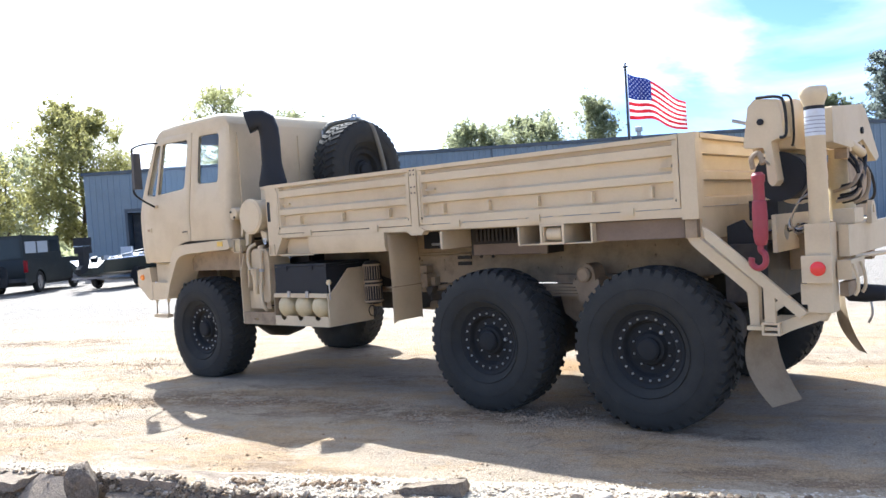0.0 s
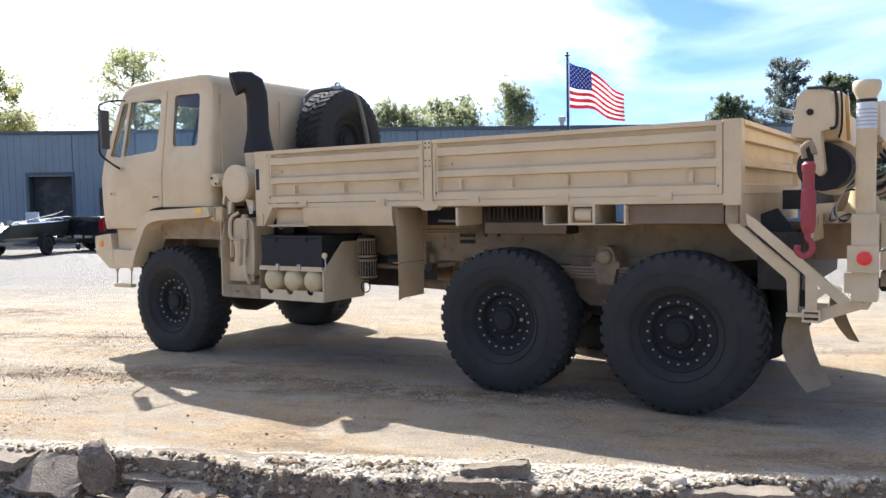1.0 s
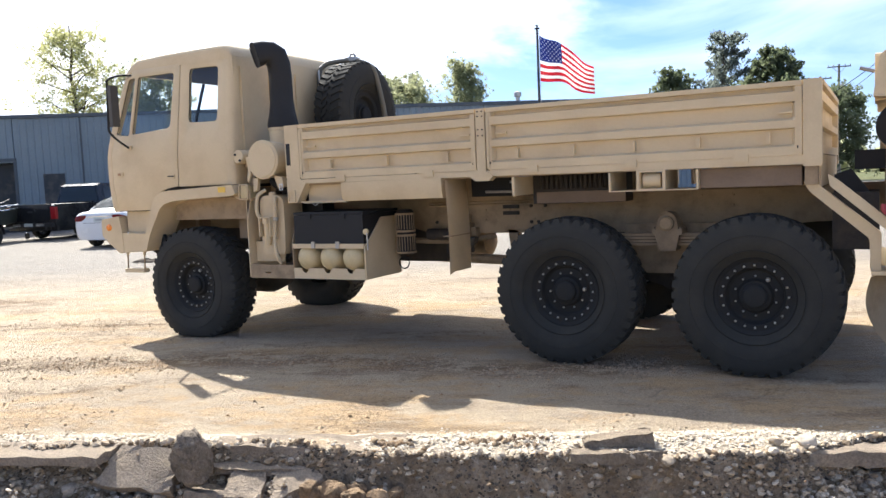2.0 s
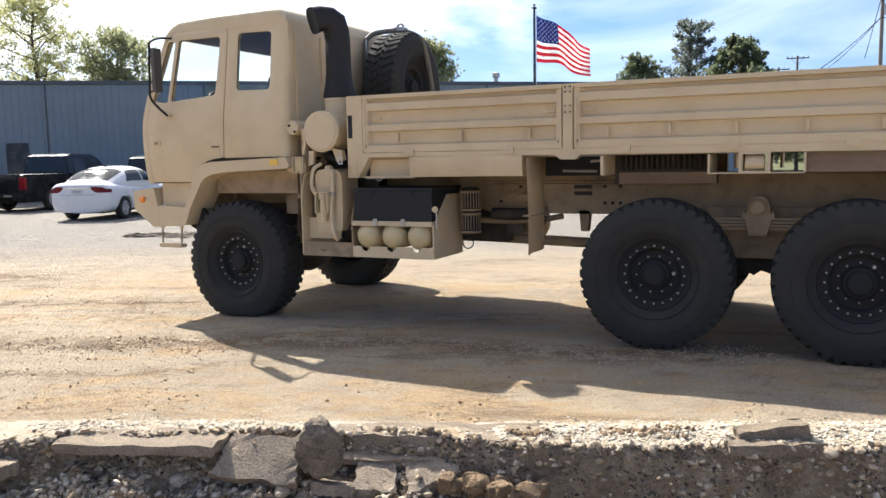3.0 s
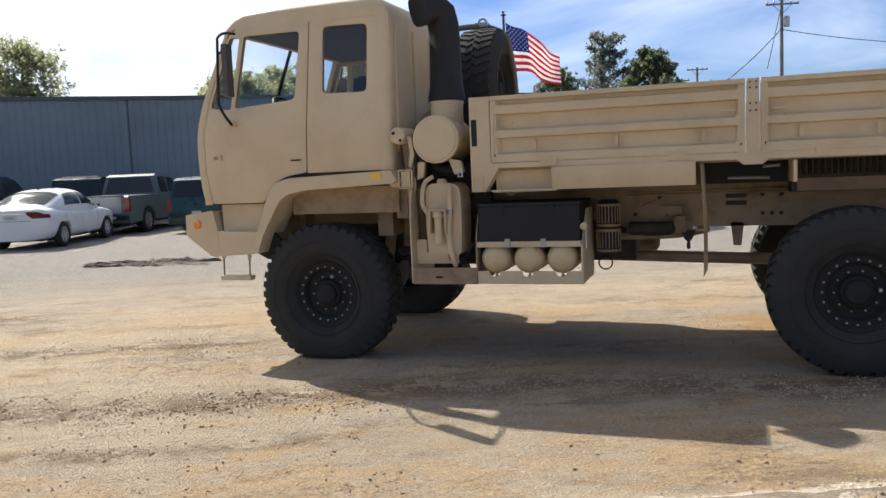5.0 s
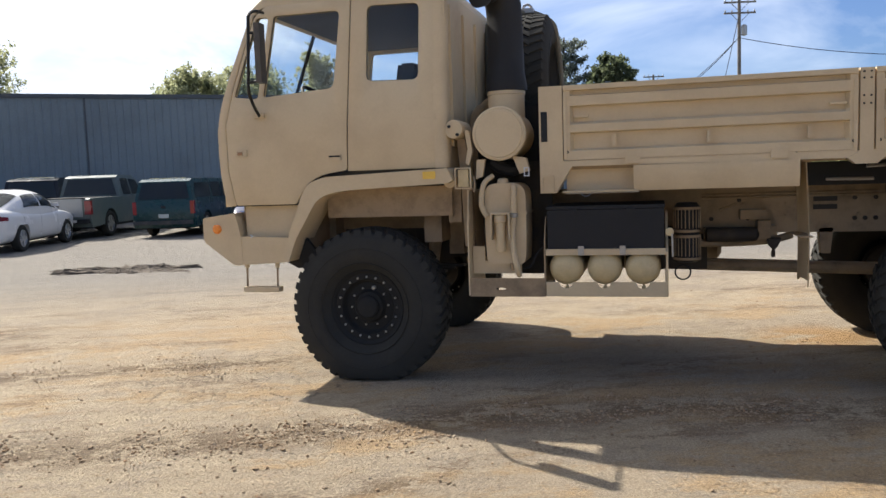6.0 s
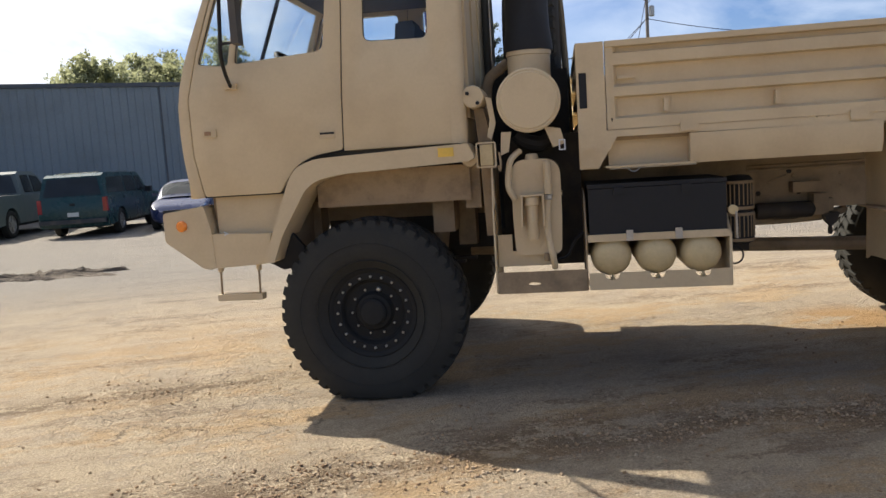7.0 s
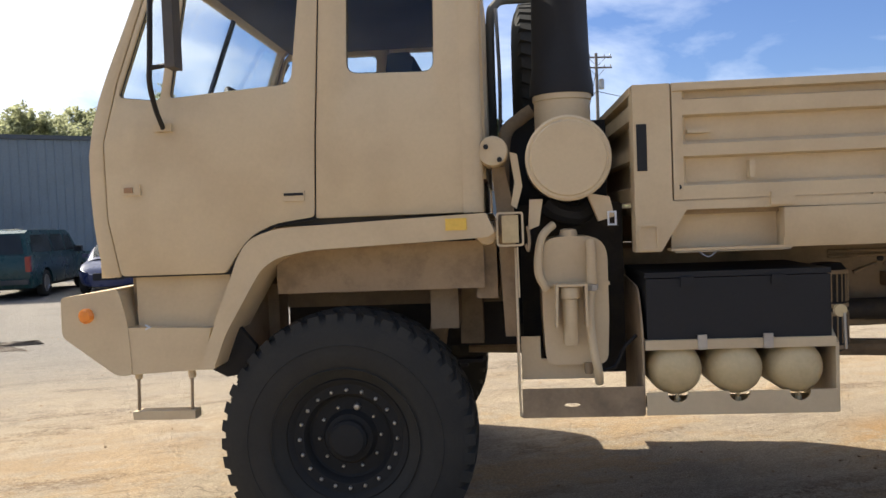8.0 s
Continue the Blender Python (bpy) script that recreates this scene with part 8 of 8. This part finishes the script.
scatter("trench_wall_stones", "small stones stuck in the dug trench side", "gravel", 34000, wall_place, lambda r: r.choice((0.006, 0.008, 0.010, 0.011, 0.014, 0.020, 0.030, 0.048)), STONE_WALL, 31, 0.8)
scatter("trench_gravel", "grey loose gravel in the dug trench", "gravel", 62000, trench_place, lambda r: r.choice((0.006, 0.007, 0.008, 0.009, 0.010, 0.012, 0.015, 0.020, 0.028, 0.045)), STONE_GREY, 8, 0.7)


def clod_place(rnd):
    if rnd.random() < 0.6:
        a, s = rnd.gauss(3.0, 0.25), lip(3.0) + 0.1 + abs(rnd.gauss(0.25, 0.2))
    elif rnd.random() < 0.5:
        a, s = rnd.choice((3.25, 3.75, 3.98)) + rnd.gauss(0, 0.07), rnd.gauss(0.25, 0.035)
    else:
        a, s = rnd.uniform(-2, 8), lip(3.0) + rnd.uniform(-0.2, 0.5)
    return on_ground(a, s)


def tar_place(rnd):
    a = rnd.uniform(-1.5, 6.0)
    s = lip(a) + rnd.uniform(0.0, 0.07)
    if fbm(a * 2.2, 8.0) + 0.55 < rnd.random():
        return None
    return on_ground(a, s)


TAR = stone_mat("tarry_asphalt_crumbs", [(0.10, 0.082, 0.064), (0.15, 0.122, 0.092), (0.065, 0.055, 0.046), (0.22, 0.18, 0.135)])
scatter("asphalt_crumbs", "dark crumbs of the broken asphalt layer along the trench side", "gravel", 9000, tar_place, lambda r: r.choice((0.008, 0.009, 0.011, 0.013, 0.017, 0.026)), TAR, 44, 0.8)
scatter("clay_clods", "orange-brown clods of dug clay", "soil", 900, clod_place, lambda r: r.choice((0.012, 0.016, 0.02, 0.026, 0.034, 0.045)), CLOD, 12, 0.85)


def pebble_place(rnd):
    q = rnd.random()
    if q < 0.30:
        a, s = rnd.uniform(-6, 8), 0.1 - abs(rnd.gauss(0, 2.2))
        if fbm(a * 0.9, s * 0.9, 6.0) + 0.18 < rnd.random():
            return None
        return on_ground(a, s)
    if q < 0.9:
        # swept rows of grit left by wheels, thick in places and bare in others
        mid, half, a0, a1 = rnd.choices(GRIT_ROWS, (6, 0.9, 0.15, 0.5))[0]
        a = rnd.uniform(a0, a1)
        s = mid + row_bend(a) + 0.14 * fbm(a * 0.6, mid * 3) + rnd.gauss(0, half * 0.75)
        if fbm(a * 1.3, s * 2.5, 3.0) + 0.45 < rnd.random():
            return None
        return on_ground(a, s)
    return Vector((rnd.uniform(-14, 10), rnd.uniform(-3, 12), 0.0))


scatter("yard_pebbles", "loose brown pebbles and grit on the dirt yard", "pebbles", 64000, pebble_place, lambda r: r.choice((0.004, 0.005, 0.005, 0.005, 0.006, 0.006, 0.007, 0.008, 0.010, 0.014, 0.024)), PEBBLE, 21, 0.7)

ASPHALT = soil("old_asphalt", ((0.31, 0.25, 0.185), (0.37, 0.30, 0.225), (0.41, 0.33, 0.23)), bump=0.02, scale=5, fine=70)
DARK_ASPHALT = soil("dark_old_asphalt", ((0.26, 0.205, 0.145), (0.32, 0.26, 0.19), (0.38, 0.31, 0.225)), bump=0.03, scale=5, fine=70)
CLAY = soil("dug_clay", ((0.34, 0.235, 0.14), (0.23, 0.16, 0.10), (0.40, 0.29, 0.175)), bump=0.05, scale=6, fine=50)
CONCRETE = soil("rough_concrete", ((0.31, 0.255, 0.195), (0.17, 0.14, 0.105), (0.38, 0.31, 0.23)), bump=0.05, scale=9, fine=60)


def slab(a, s, z, poly, thick, rx, ry, rz, label, mat=None, seed=0):
    """A broken plate of old asphalt, ragged at its edges."""
    rnd = random.Random(seed)
    pts = []
    n = len(poly)
    for i in range(n):
        p, q = Vector(poly[i]), Vector(poly[(i + 1) % n])
        for k in range(5):
            v = p.lerp(q, k / 5)
            pts.append((v.x + rnd.uniform(-0.012, 0.012), v.y + rnd.uniform(-0.012, 0.012)))
    bm = add_prism(bmesh.new(), pts, -thick, 0, 'z')
    bmesh.ops.triangulate(bm, faces=[f for f in bm.faces if len(f.verts) > 4])
    bmesh.ops.subdivide_edges(bm, edges=bm.edges[:], cuts=1, use_grid_fill=True)
    for v in bm.verts:
        v.co += Vector((rnd.uniform(-1, 1), rnd.uniform(-1, 1), rnd.uniform(-1, 1))) * 0.007
    ob = part("asphalt_slab", bm, mat or ASPHALT, None, "", 25)
    p = edge_point(a, s, z)
    ob.matrix_basis = Matrix.Translation(p) @ pose(0, 0, 0, rx, ry, rz + 21.5)
    tagged(ob, label, "rubble", "broken asphalt slabs")


def boulder(a, s, z, size, label, mat, seed, name="concrete_chunk", cat="rubble"):
    rnd = random.Random(seed)
    bm = bmesh.new()
    bmesh.ops.create_icosphere(bm, subdivisions=4 if size[0] > 0.2 else 3, radius=0.5)
    cuts = [(Vector((rnd.uniform(-1, 1), rnd.uniform(-1, 1), rnd.uniform(-0.7, 0.7))).normalized(), rnd.uniform(0.27, 0.42)) for _ in range(11)] + [(Vector((rnd.uniform(-0.25, 0.25), rnd.uniform(-0.25, 0.25), 1)).normalized(), rnd.uniform(0.34, 0.40))]
    for v in bm.verts:
        for nrm, d in cuts:
            k = v.co.dot(nrm)
            if k > d:
                v.co -= nrm * (k - d) * 0.92
        n1 = noise.fractal(v.co * 4.0 + Vector((seed, 0, 0)), 0.7, 2.0, 5)
        v.co += v.co.normalized() * (0.045 * n1 + 0.042 * noise.fractal(v.co * 9.0 + Vector((0, seed, 0)), 0.6, 2.0, 5))
        v.co = Vector((v.co.x * size[0], v.co.y * size[1], v.co.z * size[2]))
    ob = part(name, bm, mat, None, "", 35)
    ob.matrix_basis = Matrix.Translation(edge_point(a, s, z)) @ pose(0, 0, 0, 0, 0, rnd.uniform(0, 360))
    tagged(ob, label, cat)


def along(x, y):
    d = Vector((x, y)) - EDGE_AT
    return d.dot(EDGE_U), d.dot(EDGE_N)


boulder(2.11, 0.47, 0.035, (0.29, 0.27, 0.34), "rough grey-brown concrete chunk standing on rubble", CONCRETE, 4)
slab(1.77, 0.40, -0.045, [(-0.25, -0.14), (0.22, -0.15), (0.20, 0.13), (-0.19, 0.13)], 0.06, 40, 3, -3, "tilted grey asphalt slab leaning into the trench", None, 1)
slab(1.10, 0.33, 0.03, [(-0.50, -0.11), (0.42, -0.13), (0.47, 0.12), (-0.50, 0.12)], 0.055, 3, 0, 0, "overhanging grey asphalt edge slab", None, 2)
slab(2.40, 0.43, -0.135, [(-0.12, -0.12), (0.11, -0.12), (0.105, 0.11), (-0.10, 0.11)], 0.07, 24, 2, 0, "small broken asphalt slab in the trench", None, 3)
slab(2.69, 0.41, -0.12, [(-0.11, -0.16), (0.17, -0.02), (0.14, 0.10), (-0.15, 0.08)], 0.075, 22, -3, 3, "broken asphalt slab lying in the trench", None, 4)
slab(2.17, 0.43, -0.17, [(-0.12, -0.1), (0.1, -0.12), (0.12, 0.12), (-0.1, 0.13)], 0.06, -8, 8, 10, "dark broken asphalt slab under the chunk", None, 5)
slab(2.74, 0.21, 0.028, [(-0.60, -0.03), (0.0, -0.10), (0.57, -0.16), (0.57, 0.12), (-0.60, 0.12)], 0.09, 2, 0, 0, "thin ledge of old asphalt", None, 6)
slab(2.45, 0.29, -0.075, [(-0.28, -0.05), (0.40, -0.08), (0.40, 0.08), (-0.28, 0.07)], 0.04, 8, 1, 0, "lower ledge of old asphalt", None, 15)
slab(4.52, 0.28, 0.09, [(-0.19, -0.07), (0.19, -0.07), (0.18, 0.07), (-0.18, 0.07)], 0.075, -5, -6, 3, "dark flat rubble block lying on gravel", DARK_ASPHALT, 7)
slab(4.46, 0.38, 0.04, [(-0.22, -0.09), (0.30, -0.08), (0.24, 0.10), (-0.2, 0.08)], 0.06, -4, 2, 8, "asphalt flake lying under a block", DARK_ASPHALT, 8)
slab(5.75, 0.32, 0.02, [(-0.25, -0.07), (0.35, -0.07), (0.35, 0.10), (-0.3, 0.10)], 0.08, -4, 0, 2, "dark asphalt ledge in gravel", None, 10)
slab(0.05, 0.55, -0.02, [(-0.35, -0.1), (0.4, -0.08), (0.38, 0.14), (-0.3, 0.12)], 0.07, -9, 3, -4, "crumbling asphalt edge slab", None, 11)
rk = random.Random(90)
for i in range(30):
    heap = i < 17
    a = rk.gauss(3.05, 0.13) if heap else rk.uniform(0, 6.6)
    s = lip(a) + 0.10 + abs(rk.gauss(0.04, 0.08)) if heap else lip(a) + rk.uniform(0.1, 0.6)
    z = max(ground_z(a, s), -0.20) if heap else ground_z(a, s)
    sz = rk.uniform(0.09, 0.17)
    if heap:
        boulder(a, s, z + sz * 0.25, (sz, sz * 0.8, sz * 0.8), "orange-brown lump of dug clay", CLAY, 100 + i, "clay_lump", "soil")
    else:
        boulder(a, s, z + sz * 0.2, (sz, sz * 0.8, sz * 0.65), "pale broken stone in the trench", STONE_GREY, 100 + i, "broken_stone", "rubble")
for i in range(9):
    a = rk.uniform(-0.5, 6.8)
    s = rk.uniform(0.12, 0.34)
    sz = rk.uniform(0.045, 0.08)
    boulder(a, s, ground_z(a, s) + sz * 0.2, (sz, sz * 0.8, sz * 0.6), "pale limestone lump on the gravel strip", STONE_WHITE, 200 + i, "limestone_lump", "rubble")
for i in range(34):
    a = rk.uniform(4.75, 7.2)
    s = rk.uniform(0.25, 1.1)
    sz = rk.uniform(0.05, 0.13)
    boulder(a, s, ground_z(a, s) + sz * 0.2, (sz, sz * rk.uniform(0.7, 1.0), sz * 0.6), "pale rubble stone at the trench end", STONE_WHITE, 300 + i, "rubble_stone", "rubble")
for i in range(40):
    a = rk.uniform(3.3, 4.9)
    s = lip(a) + rk.uniform(0.0, 0.30)
    sz = rk.uniform(0.04, 0.11)
    boulder(a, s, ground_z(a, s), (sz, sz * 0.8, sz * 0.7), "earth-stained stone in the trench side", STONE_WALL, 400 + i, "trench_stone", "rubble")
# dark patch of broken paving further off in the yard
PATCH = soil("dark_patch", ((0.13, 0.105, 0.085), (0.34, 0.29, 0.23), (0.075, 0.065, 0.055)), bump=0.08, scale=4)
bm = bmesh.new()
grid = []
for k in range(17):
    ring = []
    for i in range(96):
        a = 2 * math.pi * i / 96
        r = (k + 0.02) / 16 * (1 + 0.5 * fbm(math.cos(a) * 2.5, math.sin(a) * 2.5, 5.0))
        x, y = 1.18 * r * math.cos(a), 0.58 * r * math.sin(a)
        c32, s32 = math.cos(radians(6)), math.sin(radians(6))
        wx, wy = -7.2 + x * c32 - y * s32, 6.9 + x * s32 + y * c32
        aa, ss2 = along(wx, wy)
        lift = 0.006 + 0.06 * abs(fbm(wx * 5, wy * 5, 2.0)) if k < 16 else -0.004
        ring.append(bm.verts.new((wx, wy, ground_z(aa, ss2) + lift)))
    grid.append(ring)
for r0, r1 in zip(grid, grid[1:]):
    for i in range(96):
        bm.faces.new((r0[i], r0[(i + 1) % 96], r1[(i + 1) % 96], r1[i]))
bm.faces.new(grid[0])
pt = part("paving_patch", bm, PATCH)
tagged(pt, "dark broken patch in the yard's paving", "patch", kind="structure")
# dry leaf stalks at the trench
LEAFDRY = paint("dry_leaf", (0.42, 0.34, 0.2), 0.8)
wd = thing("dry_weed", "dry pale weed stalk beside the trench", "weed", at=edge_point(4.95, 1.05, -0.3))
part("stalk", tube(curve_pts([(0, 0, 0), (0.03, 0.02, 0.12), (0.08, 0.03, 0.24)], 4), 0.004, 5), LEAFDRY, wd)
for k in range(3):
    bm = bmesh.new()
    b0 = Vector((0.03 + 0.02 * k, 0.02, 0.10 + 0.04 * k))
    d = Vector((0.10, 0.02 * (k - 1), 0.05 + 0.02 * k))
    sd = Vector((0, 0.018, 0.012))
    rows = [[b0 + d * t - sd * math.sin(math.pi * t), b0 + d * t + Vector((0, 0, 0.004)), b0 + d * t + sd * math.sin(math.pi * t)] for t in (0.02, 0.25, 0.5, 0.75, 0.98)]
    g = [[bm.verts.new(p) for p in r] for r in rows]
    for r0, r1 in zip(g, g[1:]):
        for j in range(2):
            bm.faces.new((r0[j], r0[j + 1], r1[j + 1], r1[j]))
    bmesh.ops.solidify(bm, geom=bm.faces[:], thickness=0.001)
    part("leaf", bm, LEAFDRY, wd)
